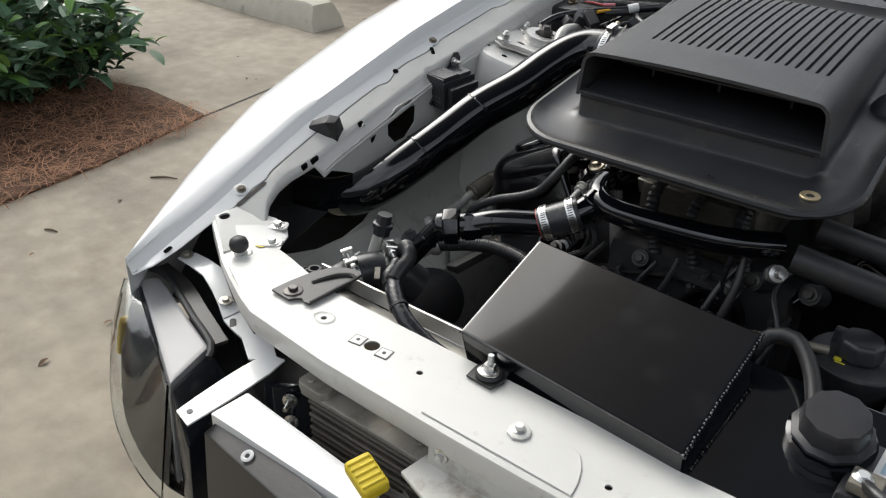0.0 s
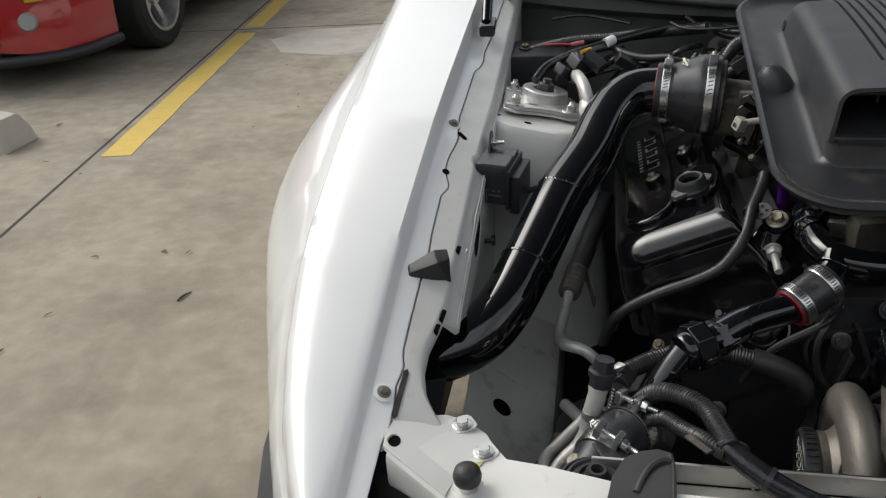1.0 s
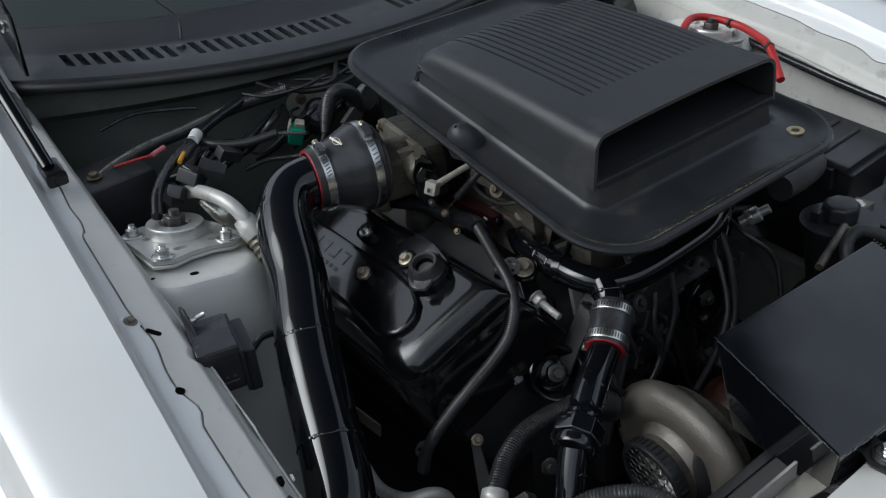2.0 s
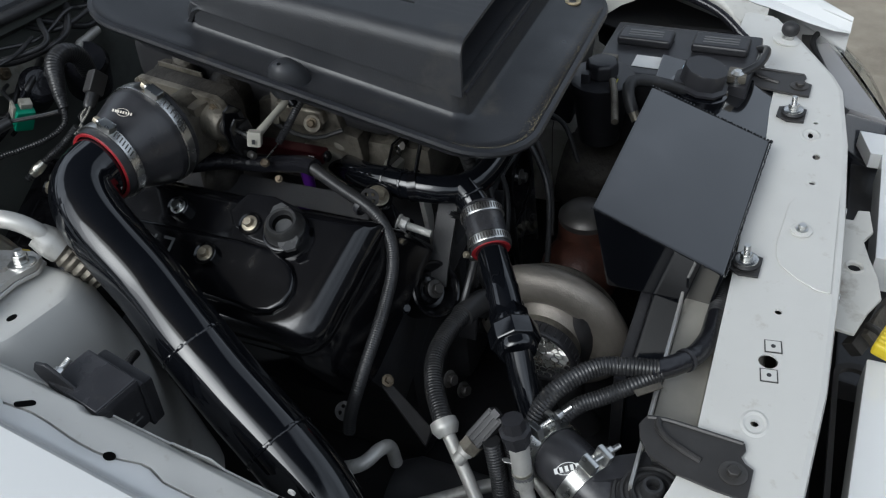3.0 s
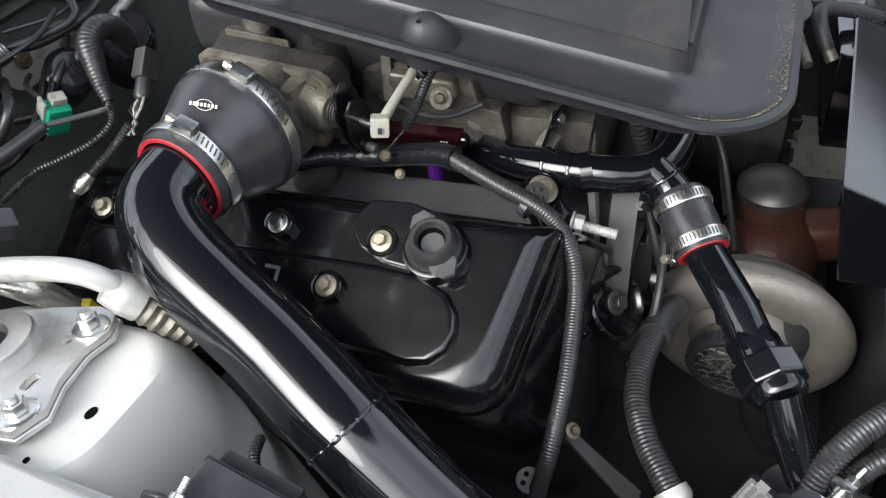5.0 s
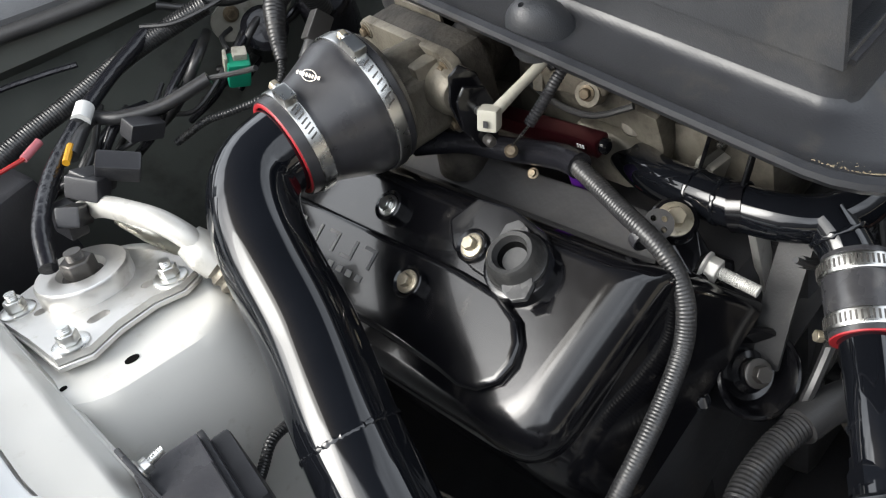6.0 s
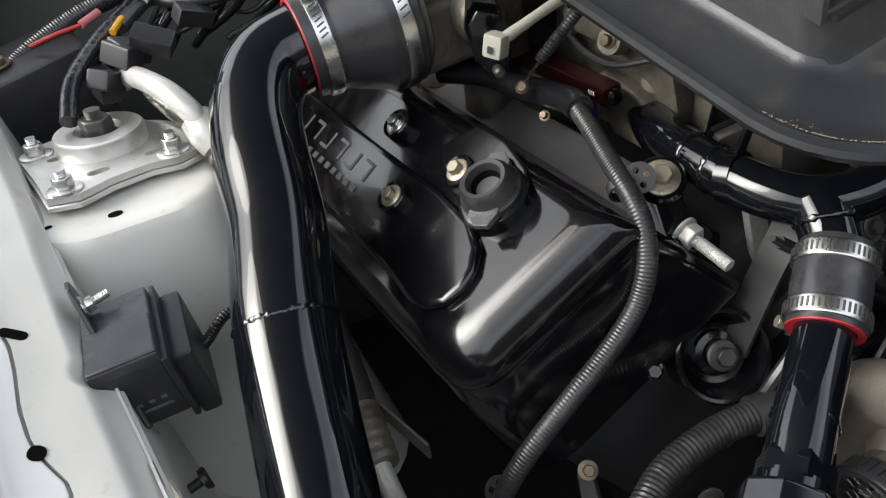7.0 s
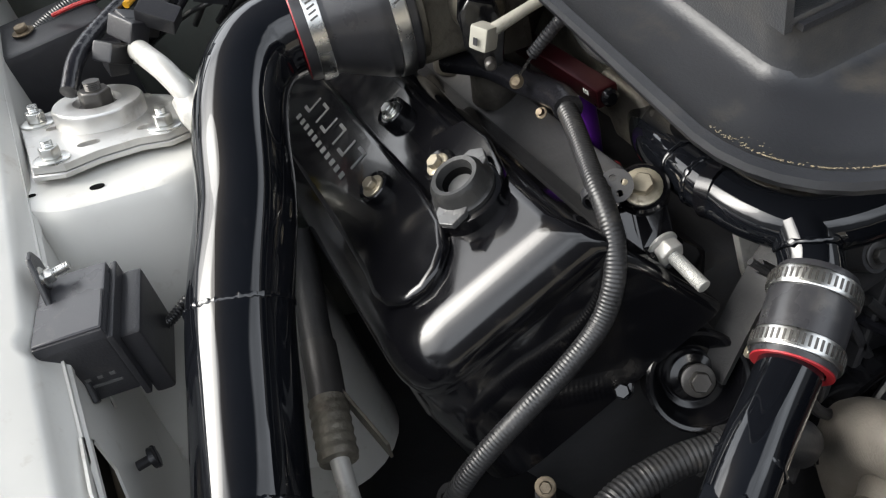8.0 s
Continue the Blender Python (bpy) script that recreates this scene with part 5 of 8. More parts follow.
# ---- small fittings on the white body ----
def stud_mount(x, y, z=0.650):
    s = thing("tank_mount", "black bracket under a plated nut on a stud", "mount", "tank mounts")
    part("bracket", prism([(-0.022, -0.018), (0.016, -0.020), (0.022, 0.0), (0.016, 0.022), (-0.012, 0.024), (-0.024, 0.006)], 0.002, 0.005, pose(x, y, z)), BRACKET, s)
    part("rubber_washer", lathe([(0, 0.005), (0.017, 0.005), (0.018, 0.008), (0.016, 0.011), (0, 0.011)], 24, pose(x, y, z)), RUBBER, s)
    bolt(s, (x, y, z + 0.011), (0, 0.08, 1), 0.0085, 0.008, 0.0150, 0.003, STEEL, 0.013, 0.0042)
    return s


stud_mount(-0.115, 0.045)
stud_mount(0.265, 0.020)
for x, y, r in ((-0.029, -0.016, 0.0125),):
    part("washer_pad", lathe([(0, 0), (r + 0.002, 0), (r + 0.002, 0.0025), (r, 0.0035), (0, 0.0035)], 8, pose(x, y, 0.6535)), BAYWHITE, car)
    bolt(car, (x, y, 0.657), (0, 0, 1), 0.0058, 0.006, 0.008, 0.002, STEEL)
# square weld nuts beside the round hole
for x in (-0.294, -0.248):
    sq = merge(box(0.017, 0.017, 0.0016, pose(x, -0.003, 0.6508, 0, 0, 8), 0.0005))
    part("nut_joint", box(0.0195, 0.0195, 0.0010, pose(x, -0.003, 0.6506, 0, 0, 8)), DARKSTEEL, car)
    part("weld_nut", sq, BAYWHITE, car)
    # dark dot for the depth of the thread
    part("nut_hole", lathe([(0, 0), (0.0028, 0), (0.0028, 0.0004), (0, 0.0004)], 10, pose(x, -0.003, 0.6516)), VOID, car)
# lapped plate on the support
lap = prism([(0.066, -0.0600), (0.063, -0.040), (0.055, -0.018), (0.044, -0.002), (0.030, 0.004), (-0.060, 0.012), (-0.085, 0.010), (-0.104, 0.003), (-0.124, -0.019), (-0.138, -0.042), (-0.139, -0.0595)], 0.6505, 0.6525)
part("lapped_plate", bevelled(lap, 0.0006, 1, 60), BAYWHITE, car)
for x, y in ((-0.366, 0.004), (0.215, -0.011)):
    part("pressed_rim", xf(lathe([(0.012, 0.0), (0.0155, 0.0012), (0.019, 0.0)], 24), pose(x, y, 0.6500) @ Matrix.Diagonal((1, 0.8, 1, 1))), BAYWHITE, car)

# latch bracket in front of the support
lt = thing("latch_bracket", "grimy white pressed bonnet latch bracket on the support", "latch bracket")
lo = [(-0.125, 0.03), (-0.10, 0.0), (-0.02, 0.006), (0.085, 0.006), (0.10, -0.02), (0.10, -0.035), (0.125, -0.040), (0.128, -0.056), (0.08, -0.062), (0.055, -0.05), (0.02, -0.058), (-0.02, -0.07), (-0.06, -0.075), (-0.09, -0.06), (-0.135, -0.045)]
part("plate", bevelled(prism([(x, y - 0.055) for x, y in lo], 0.583, 0.589, holes=[circle(-0.005, -0.095, 0.009, 14)]), 0.001, 1, 60), DUSTYWHITE, lt)
part("flange", box(0.22, 0.004, 0.045, pose(-0.01, -0.066, 0.608), 0.001), DUSTYWHITE, lt)
part("lip_ring", lathe([(0.009, 0), (0.0115, 0.0022), (0.014, 0)], 20, pose(-0.005, -0.095, 0.589)), DUSTYWHITE, lt)
for x in (-0.10, 0.085):
    bolt(lt, (x, -0.069, 0.612), (0, -1, 0), 0.006, 0.005, 0.010, 0.002, STEEL)
part("latch_jaw", bevelled(prism([(-0.045, -0.012), (0.04, -0.015), (0.055, 0.0), (0.04, 0.014), (0.0, 0.010), (-0.05, 0.013)], 0.0, 0.016, pose(-0.080, -0.115, 0.545, 50, 0, -20)), 0.002, 2, 50), DARKSTEEL, lt, "grey steel latch jaws")
part("latch_jaw", bevelled(prism([(-0.045, -0.012), (0.04, -0.015), (0.05, 0.0), (0.0, 0.010), (-0.05, 0.013)], 0.0, 0.012, pose(-0.060, -0.130, 0.550, 50, 0, -14)), 0.002, 2, 50), CASTDARK, lt)
part("release_tab", xf(bevelled(box(0.052, 0.034, 0.020), 0.006, 3), pose(-0.152, -0.140, 0.600, 6, 8, -18)), YELLOW, lt, "yellow plastic release handle")
for k in range(5):
    part("grip_rib", xf(bevelled(box(0.004, 0.030, 0.004), 0.0015, 1), pose(-0.152, -0.140, 0.600, 6, 8, -18) @ pose(-0.018 + 0.009 * k, 0, 0.010)), YELLOW, lt)
part("release_rod", tube([(-0.152, -0.138, 0.592), (-0.120, -0.130, 0.585), (-0.095, -0.118, 0.570)], 0.005, 8), DARKSTEEL, lt)

# cooler under the support with its rows of fins
cl = thing("oil_cooler", "dusty aluminium stacked-plate cooler below the support", "cooler")
part("end_plate", box(0.50, 0.042, 0.010, pose(-0.105, -0.020, 0.570, 4), 0.003), COOLERALU, cl)
part("end_plate", box(0.50, 0.042, 0.006, pose(-0.105, -0.020, 0.30), 0.002), COOLERALU, cl)
for k in range(22):
    part("cooler_fin", box(0.475, 0.040 - 0.004 * (k % 2), 0.0068, pose(-0.105, -0.021, 0.558 - 0.0115 * k), 0.0025, 1), COIL, cl)
part("core", box(0.465, 0.028, 0.25, pose(-0.105, -0.02, 0.43)), VOID, cl)
part("end_cap", bevelled(prism(rounded(-0.335, -0.020, 0.055, 0.045, 0.012), 0.572, 0.585), 0.003), COOLERALU, cl)
for x, y in ((-0.345, -0.028), (-0.322, -0.012), (-0.16, -0.02), (-0.05, -0.02)):
    bolt(cl, (x, y, 0.583 if x < -0.3 else 0.575), (0, 0, 1), 0.006, 0.003, 0.009, 0.001, COOLERALU)

cl.location = (0.0, -0.016, -0.004)

# bumper carrier: white bars in front
def ribbon(a, b, t=0.003, below=(CX, 0, -2)):
    """A bent strip between two edge lines."""
    rows = list(zip(a, b))
    return thicken(grid_sheet([[Vector(p), Vector(p).lerp(Vector(q), 0.5), Vector(q)] for p, q in rows]), t, below)


bumper = thing("bumper_carrier", "white painted steel bumper carrier bars ahead of the cooler", "bumper carrier")
part("cross_bar", slab([(-0.412, -0.164, 0.565), (-0.408, -0.104, 0.565), (-0.150, -0.120, 0.565), (-0.150, -0.160, 0.565)], [(0, 0, 0.515)] * 4, 0.003), WHITE, bumper)
part("cross_bar", slab([(0.090, -0.132, 0.535), (0.090, -0.182, 0.532), (0.372, -0.206, 0.532), (0.372, -0.137, 0.535)], [(0, 0, 0.47)] * 4, 0.003), WHITE, bumper)
part("arm", ribbon([(-0.4475, -0.1912, 0.567), (-0.4512, -0.1596, 0.567), (-0.4549, -0.1039, 0.567), (-0.4531, -0.0602, 0.5688), (-0.4466, -0.0342, 0.5716)], [(-0.414, -0.1986, 0.567), (-0.4131, -0.1494, 0.567), (-0.4131, -0.1001, 0.567), (-0.4131, -0.0602, 0.5688), (-0.4168, -0.0286, 0.5716)]), WHITE, bumper)
# black disc on the tab, standing in for its hole
part("tab_hole", lathe([(0, 0), (0.0045, 0), (0.0045, 0.0006), (0, 0.0006)], 12, pose(-0.4326, -0.181, 0.5677)), VOID, bumper)
part("grey_plate", slab([(-0.4081, -0.1804, 0.545), (-0.4043, -0.1478, 0.5571), (-0.1639, -0.1692, 0.5571), (-0.1639, -0.2037, 0.545)], [(0, -0.01, 0.43)] * 4, 0.003), BRACKET, bumper, "grey steel face plate")
part("hole_ring", xf(lathe([(0.0035, 0), (0.0062, 0.0015), (0.0088, 0)], 18), aim((-0.3242, -0.1767, 0.5529), (0, -0.34, 1))), WHITE, bumper)
duct = [(x, y) for x, y in rounded(-0.245, -0.118, 0.27, 0.036, 0.017, 5)]
part("duct_rim", prism([(x, y) for x, y in rounded(-0.245, -0.118, 0.29, 0.050, 0.023, 5)], 0.492, 0.500, holes=[duct], bev=0.0), BRACKET, bumper, "grey plastic duct rim")
# near-black sheet stands in for the duct's unlit depth
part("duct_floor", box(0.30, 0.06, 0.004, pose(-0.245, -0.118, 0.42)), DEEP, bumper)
# the bar is solid; black discs give the dark of its holes
for x, y in ((0.130, -0.155), (0.235, -0.165), (0.330, -0.172)):
    part("bar_hole", lathe([(0, 0), (0.006, 0), (0.006, 0.0008), (0, 0.0008)], 14, pose(x, y, 0.5345)), VOID, bumper)
part("dark_bar", slab([(-0.10, -0.10, 0.46), (-0.10, -0.19, 0.45), (0.45, -0.20, 0.45), (0.45, -0.10, 0.46)], [(0, 0, 0.34)] * 4, 0.006), VOID, bumper)
part("arm", slab([(0.374, -0.120, 0.530), (0.374, -0.30, 0.527), (0.43, -0.30, 0.527), (0.44, -0.10, 0.532)], [(0, 0, 0.50)] * 4, 0.002), WHITE, bumper)
# bent white strap from the fender down to the carrier
part("strap", ribbon([(-0.728, 0.020, 0.600), (-0.695, 0.021, 0.597), (-0.663, 0.020, 0.592), (-0.627, 0.009, 0.583), (-0.599, -0.002, 0.574), (-0.574, -0.014, 0.565)], [(-0.719, 0.049, 0.600), (-0.690, 0.053, 0.597), (-0.659, 0.054, 0.592), (-0.622, 0.036, 0.583), (-0.593, 0.022, 0.574), (-0.571, 0.017, 0.565)]), WHITE, bumper)
part("strap", ribbon([(-0.574, -0.014, 0.563), (-0.555, -0.018, 0.56), (-0.5042, -0.0347, 0.5725), (-0.4631, -0.0571, 0.5672)], [(-0.571, 0.017, 0.563), (-0.546, 0.017, 0.56), (-0.4751, -0.0036, 0.5725), (-0.4268, -0.0338, 0.5672)]), WHITE, bumper)
for p in ((-0.722, 0.034, 0.6015), (-0.596, 0.010, 0.5765)):
    bolt(bumper, p, (0.1, -0.1, 1), 0.0062, 0.004, 0.011, 0.0015, COOLERALU)
# dark plate laid on the strap for the slot's shade
part("strap_slot", xf(prism(rounded(0, 0, 0.022, 0.010, 0.0045, 3), 0, 0.0008), pose(-0.556, -0.010, 0.5612, 0, 8, -40)), VOID, bumper)
part("side_plate", slab([(-0.47, -0.03, 0.505), (-0.45, -0.03, 0.505), (-0.39, 0.012, 0.505), (-0.40, 0.02, 0.505)], [(0, 0, 0.40)] * 4, 0.002), LAMPDARK, bumper)
for p in ((-0.425, -0.018, 0.485), (-0.43, -0.015, 0.44)):
    bolt(bumper, p, (0.5, -0.85, 0.1), 0.006, 0.005, 0.012, 0.003, STEEL, 0.018, 0.004)

def strap(pts, w, t=0.003):
    rows = []
    P = curve_points(pts, 0.02)
    for i, p in enumerate(P):
        d = (P[min(i + 1, len(P) - 1)] - P[max(i - 1, 0)])
        s = Vector((-d.y, d.x, 0)).normalized() * w / 2
        rows.append([p - s, p + s])
    return thicken(grid_sheet(rows), t, (CX, 0, -2))


# headlight
def headlight():
    hl = thing("headlight", "clear-lens headlight unit with a silver shell and amber marker", "headlight", "headlights")
    part("housing", slab([(-0.552, -0.058, 0.548), (-0.532, -0.147, 0.538), (-0.779, -0.026, 0.560), (-0.755, -0.002, 0.566)], [(0.0, 0.0, 0.42), (-0.01, -0.01, 0.33), (-0.01, -0.01, 0.40), (0, 0, 0.42)], 0.010), SILVERREFL, hl, "dusty silver reflector shell")
    part("bezel", slab([(-0.530, -0.147, 0.533), (-0.548, -0.060, 0.542), (-0.505, -0.060, 0.50), (-0.495, -0.155, 0.44)], [(0, -0.01, 0.30), (0, 0, 0.34), (0, 0, 0.32), (0, -0.01, 0.30)], 0.006), LAMPDARK, hl, "black inner bezel")
    part("gasket", tube([(-0.783, -0.004, 0.570), (-0.74, 0.004, 0.570), (-0.68, -0.016, 0.564), (-0.62, -0.036, 0.559), (-0.552, -0.056, 0.551), (-0.535, -0.075, 0.543)], 0.006, 8, 0.02), RUBBER, hl)
    part("upper_trim", strap([(-0.770, 0.012, 0.572), (-0.70, 0.004, 0.568), (-0.62, -0.022, 0.560), (-0.545, -0.045, 0.550)], 0.026, 0.006), BRACKET, hl, "grey upper mounting trim")
    T = curve_points([(-0.777, -0.034, 0.560), (-0.712, -0.066, 0.556), (-0.644, -0.099, 0.550), (-0.583, -0.127, 0.543), (-0.535, -0.150, 0.535)], 0.012)
    S = curve_points([(-0.809, -0.035, 0.552), (-0.760, -0.092, 0.515), (-0.718, -0.135, 0.480), (-0.665, -0.173, 0.430), (-0.619, -0.188, 0.390), (-0.578, -0.192, 0.360), (-0.545, -0.186, 0.330)], 0.012)
    rows = []
    for k in range(19):
        t = k / 18
        a, b = T[round(t * (len(T) - 1))], S[round(t * (len(S) - 1))]
        bow = Vector((-0.5, -0.75, 0.45)).normalized() * 0.016 * math.sin(math.pi * min(1, 0.15 + t * 0.85))
        low = b + Vector((0.03, 0.05, -0.06 - 0.05 * (1 - t)))
        rows.append([a, a.lerp(b, 0.2) + bow * 0.7, a.lerp(b, 0.45) + bow, a.lerp(b, 0.75) + bow * 0.8, b, b.lerp(low, 0.5) + Vector((-0.006, -0.010, 0)), low])
    part("lens", thicken(grid_sheet(rows), 0.004, (-0.6, 0.1, 0.45)), LENS, hl, "clear plastic lens")
    q = Vector((-0.60, 0.02, 0.45))
    part("reflector", thicken(grid_sheet([[p[0].lerp(q, 0.06), p[2].lerp(q, 0.10), p[4].lerp(q, 0.09), p[6].lerp(q, 0.05)] for p in rows]), 0.002, (-0.6, 0.2, 0.45)), LAMPDARK, hl, "dark chrome lamp interior")
    part("amber_marker", tube([(-0.748, -0.104, 0.462), (-0.764, -0.082, 0.500), (-0.755, -0.074, 0.512), (-0.735, -0.060, 0.508)], 0.007, 10), AMBER, hl, "amber side marker")
    part("lamp_bowl", xf(lathe([(0.012, 0.0), (0.030, 0.008), (0.040, 0.022), (0.042, 0.030)], 28), aim((-0.655, -0.085, 0.445), (-0.45, -0.8, 0.35))), DARKSTEEL, hl, "bright lamp bowl")
    return hl


lamp = headlight()
lamp2 = copy_thing(lamp, Matrix.Translation((2 * MX, 0, 0)) @ Matrix.Diagonal((-1, 1, 1, 1)))
lamp2["label"] = "clear-lens headlight with a silver shell beside the white arm"
# added dark panels close the gap, where only shade would show
panel = slab([(-0.80, 0.10, 0.46), (-0.72, -0.02, 0.44), (-0.43, -0.06, 0.42), (-0.43, 0.13, 0.44)], [(0, 0, 0.40)] * 4, 0.004)
part("dark_fill_panel", mirror(panel), VOID, car, "dark fill panel below the headlight")
part("dark_fill_panel", mirror(slab([(-0.735, 0.115, 0.62), (-0.715, 0.090, 0.62), (-0.50, -0.015, 0.62), (-0.48, 0.010, 0.62)], [(0, 0, 0.42)] * 4, 0.003)), VOID, car)
# added black slab, so that the space behind the bars looks unlit
part("dark_fill_base", slab([(-0.45, -0.03, 0.36), (-0.45, -0.26, 0.34), (0.42, -0.26, 0.34), (0.42, -0.03, 0.36)], [(0, 0, 0.30)] * 4, 0.006), VOID, car, "added black slab under the bumper bars")
part("dark_fill_panel", slab([(-0.80, 0.10, 0.46), (-0.72, -0.02, 0.44), (-0.43, -0.06, 0.42), (-0.43, 0.13, 0.44)], [(0, 0, 0.40)] * 4, 0.004), VOID, car, "dark fill panel below the headlight")
part("dark_fill_panel", slab([(-0.735, 0.115, 0.62), (-0.715, 0.090, 0.62), (-0.50, -0.015, 0.62), (-0.48, 0.010, 0.62)], [(0, 0, 0.42)] * 4, 0.003), VOID, car)

# ---- fittings along the passenger rail ----
for y, x in ((0.155, -0.726), (0.662, -0.718)):
    z = rail_top(x + 0.006, y)
    part("rail_pad", xf(lathe([(0, 0), (0.012, 0.0), (0.0125, 0.0015), (0.010, 0.0025), (0, 0.0025)], 20), aim((x + 0.006, y, z), (0.4, -0.26, 0.9))), WHITE, car)
    bolt(car, (x + 0.007, y, z + 0.002), (0.4, -0.26, 0.9), 0.0052, 0.004, 0.0085, 0.0018, CAST)
# near-black plates on the rail, coloured as open slots
for x, y, w, h in ((-0.705, 0.540, 0.007, 0.007), (-0.694, 0.640, 0.005, 0.012), (-0.726, 0.003, 0.006, 0.010)):
    part("rail_slot", xf(prism(rounded(0, 0, w * 1.6, h * 1.6, w * 0.7, 3), 0, 0.0006), aim((x, y, rail_top(x, y) + 0.0008), (0.44 if y > 0.1 else 0.0, -0.28, 0.88))), DEEP, car)
# half-sunk near-black boxes that pass for slots in shade
for y, w in ((0.262, 0.012), (0.283, 0.016), (0.398, 0.010)):
    part("rail_slot", bevelled(box(0.006, w, 0.012, pose(rail_edge(y) + 0.002, y, rail_top(rail_edge(y), y) - 0.004, 18, 20, 0)), 0.001, 1), DEEP, car)
sl = [(-0.7025, 0.190), (-0.6985, 0.194), (-0.6965, 0.190), (-0.7000, 0.134), (-0.7035, 0.130), (-0.7065, 0.134)]
ss = prism(sl, 0.0, 0.0006)
for v in ss.verts:
    v.co.z += rail_top(v.co.x, v.co.y) + 0.0010
part("rail_slot", ss, DARKSTEEL, car)
# wedge-shaped rubber stop
ws = thing("rubber_stop", "black wedge-shaped rubber stop on the fender rail", "rubber stop")
wb = bmesh.new()
wv = [wb.verts.new(p) for p in ((-0.052, -0.020, -0.010), (0.030, -0.024, -0.030), (0.030, 0.024, -0.030), (-0.052, 0.006, -0.010), (-0.048, -0.016, 0.010), (0.004, -0.020, 0.034), (0.028, -0.010, 0.030), (0.028, 0.020, 0.026), (0.002, 0.014, 0.034), (-0.048, 0.004, 0.012))]
bmesh.ops.convex_hull(wb, input=wb.verts)
part("wedge", xf(bevelled(wb, 0.003, 2, 25), aim((-0.690, 0.340, rail_top(-0.690, 0.340) + 0.008), (0.12, -0.36, 1)) @ Matrix.Scale(0.70, 4)), RUBBER, ws)
# rubber bump stops
def rubber_bumper(p, d, s=1.0, name="bump_stop"):
    b = thing(name, "black rubber bonnet bump stop on its threaded stem", "bump stop", "bump stops")
    m = aim(p, d)
    part("base_pad", xf(lathe([(0, 0), (0.026 * s, 0), (0.027 * s, 0.003), (0.022 * s, 0.006), (0, 0.006)], 24), m), BAYWHITE, b)
    part("stem", xf(lathe([(0.006, 0.004), (0.011, 0.006), (0.011, 0.014), (0.006, 0.016), (0.006, 0.024), (0, 0.024)], 16), m), STEEL, b)
    part("rubber_cap", xf(lathe([(0.0, 0.012), (0.010, 0.012), (0.0145, 0.017), (0.0155, 0.024), (0.0135, 0.031), (0.008, 0.035), (0, 0.036)], 24), m), RUBBER, b)
    return b
rubber_bumper((-0.608, 0.058, 0.6318), (0.0, -0.10, 1), 0.72)
rubber_bumper((2 * CX + 0.609, 0.052, 0.650), (0.05, -0.15, 1), 0.9)
hb2 = thing("bump_stop", "black rubber bump stop at the fender's rear edge", "bump stop", "bump stops")
part("rubber_cap", xf(lathe([(0, 0), (0.024, 0), (0.024, 0.008), (0.018, 0.016), (0.012, 0.020), (0.010, 0.028), (0, 0.030)], 24), aim((-0.880, 1.285, rail_z(1.285) + 0.012), (0, -0.2, 1))), RUBBER, hb2)
# corner bolts and paint mark
for x, y in ((-0.632, 0.153), (-0.602, 0.113)):
    part("tab", bevelled(prism(rounded(0, 0, 0.040, 0.028, 0.008), 0.0, 0.003, pose(x, y, 0.6515 + corner_drop(x), 0, 0, 35)), 0.0008, 1, 60), BAYWHITE, car)
    bolt(car, (x + 0.004, y, 0.6545 + corner_drop(x)), (0, 0, 1), 0.0078, 0.006, 0.012, 0.002, STEEL)
part("paint_mark", prism([(-0.010, -0.003), (0.004, -0.006), (0.012, 0.002), (0.002, 0.005), (-0.008, 0.003)], 0.0, 0.0006, pose(-0.606, 0.095, 0.6362, 0, 0, 30)), YELLOW, car)
cor = prism([(-0.706, 0.086), (-0.630, 0.040), (-0.620, 0.079), (-0.611, 0.133), (-0.620, 0.150), (-0.640, 0.152), (-0.662, 0.145), (-0.704, 0.132)], 0.6502, 0.6528, holes=[circle(-0.6955, 0.098, 0.007, 14, 0.010)])
for v in cor.verts:
    v.co.z += corner_drop(v.co.x)
part("corner_gusset", bevelled(cor, 0.0006, 1, 60), BAYWHITE, car, "white lapped corner plate")
# near-black plate gives the gusset hole its dark
part("gusset_hole", prism(circle(-0.6955, 0.098, 0.0068, 14, 0.0098), 0.6563, 0.6569), DEEP, car)

# grey bracket on the support
bk = thing("mount_bracket", "dark grey pressed steel bracket bolted on the support", "bracket", "radiator brackets")
bo = [(-0.468, 0.000), (-0.430, -0.002), (-0.425, 0.007), (-0.418, 0.012), (-0.409, 0.008), (-0.400, 0.010), (-0.397, 0.060), (-0.395, 0.092), (-0.397, 0.114), (-0.410, 0.119), (-0.428, 0.114), (-0.446, 0.101), (-0.459, 0.072), (-0.466, 0.030)]
part("plate", bevelled(prism(bo, 0.6525, 0.6565), 0.0012, 2, 60), BRACKET, bk)
part("pressed_rib", tube([(-0.398, 0.100, 0.656), (-0.408, 0.099, 0.6575), (-0.420, 0.088, 0.658), (-0.430, 0.068, 0.6575), (-0.436, 0.050, 0.656)], 0.0038, 8, 0.006), BRACKET, bk)
part("turned_edge", tube([(-0.401, 0.012, 0.656), (-0.398, 0.060, 0.657), (-0.396, 0.092, 0.657), (-0.398, 0.112, 0.656)], 0.0024, 6), BRACKET, bk)
bolt(bk, (-0.441, 0.017, 0.6565), (0, 0, 1), 0.0075, 0.005, 0.0145, 0.0025, DARKSTEEL)
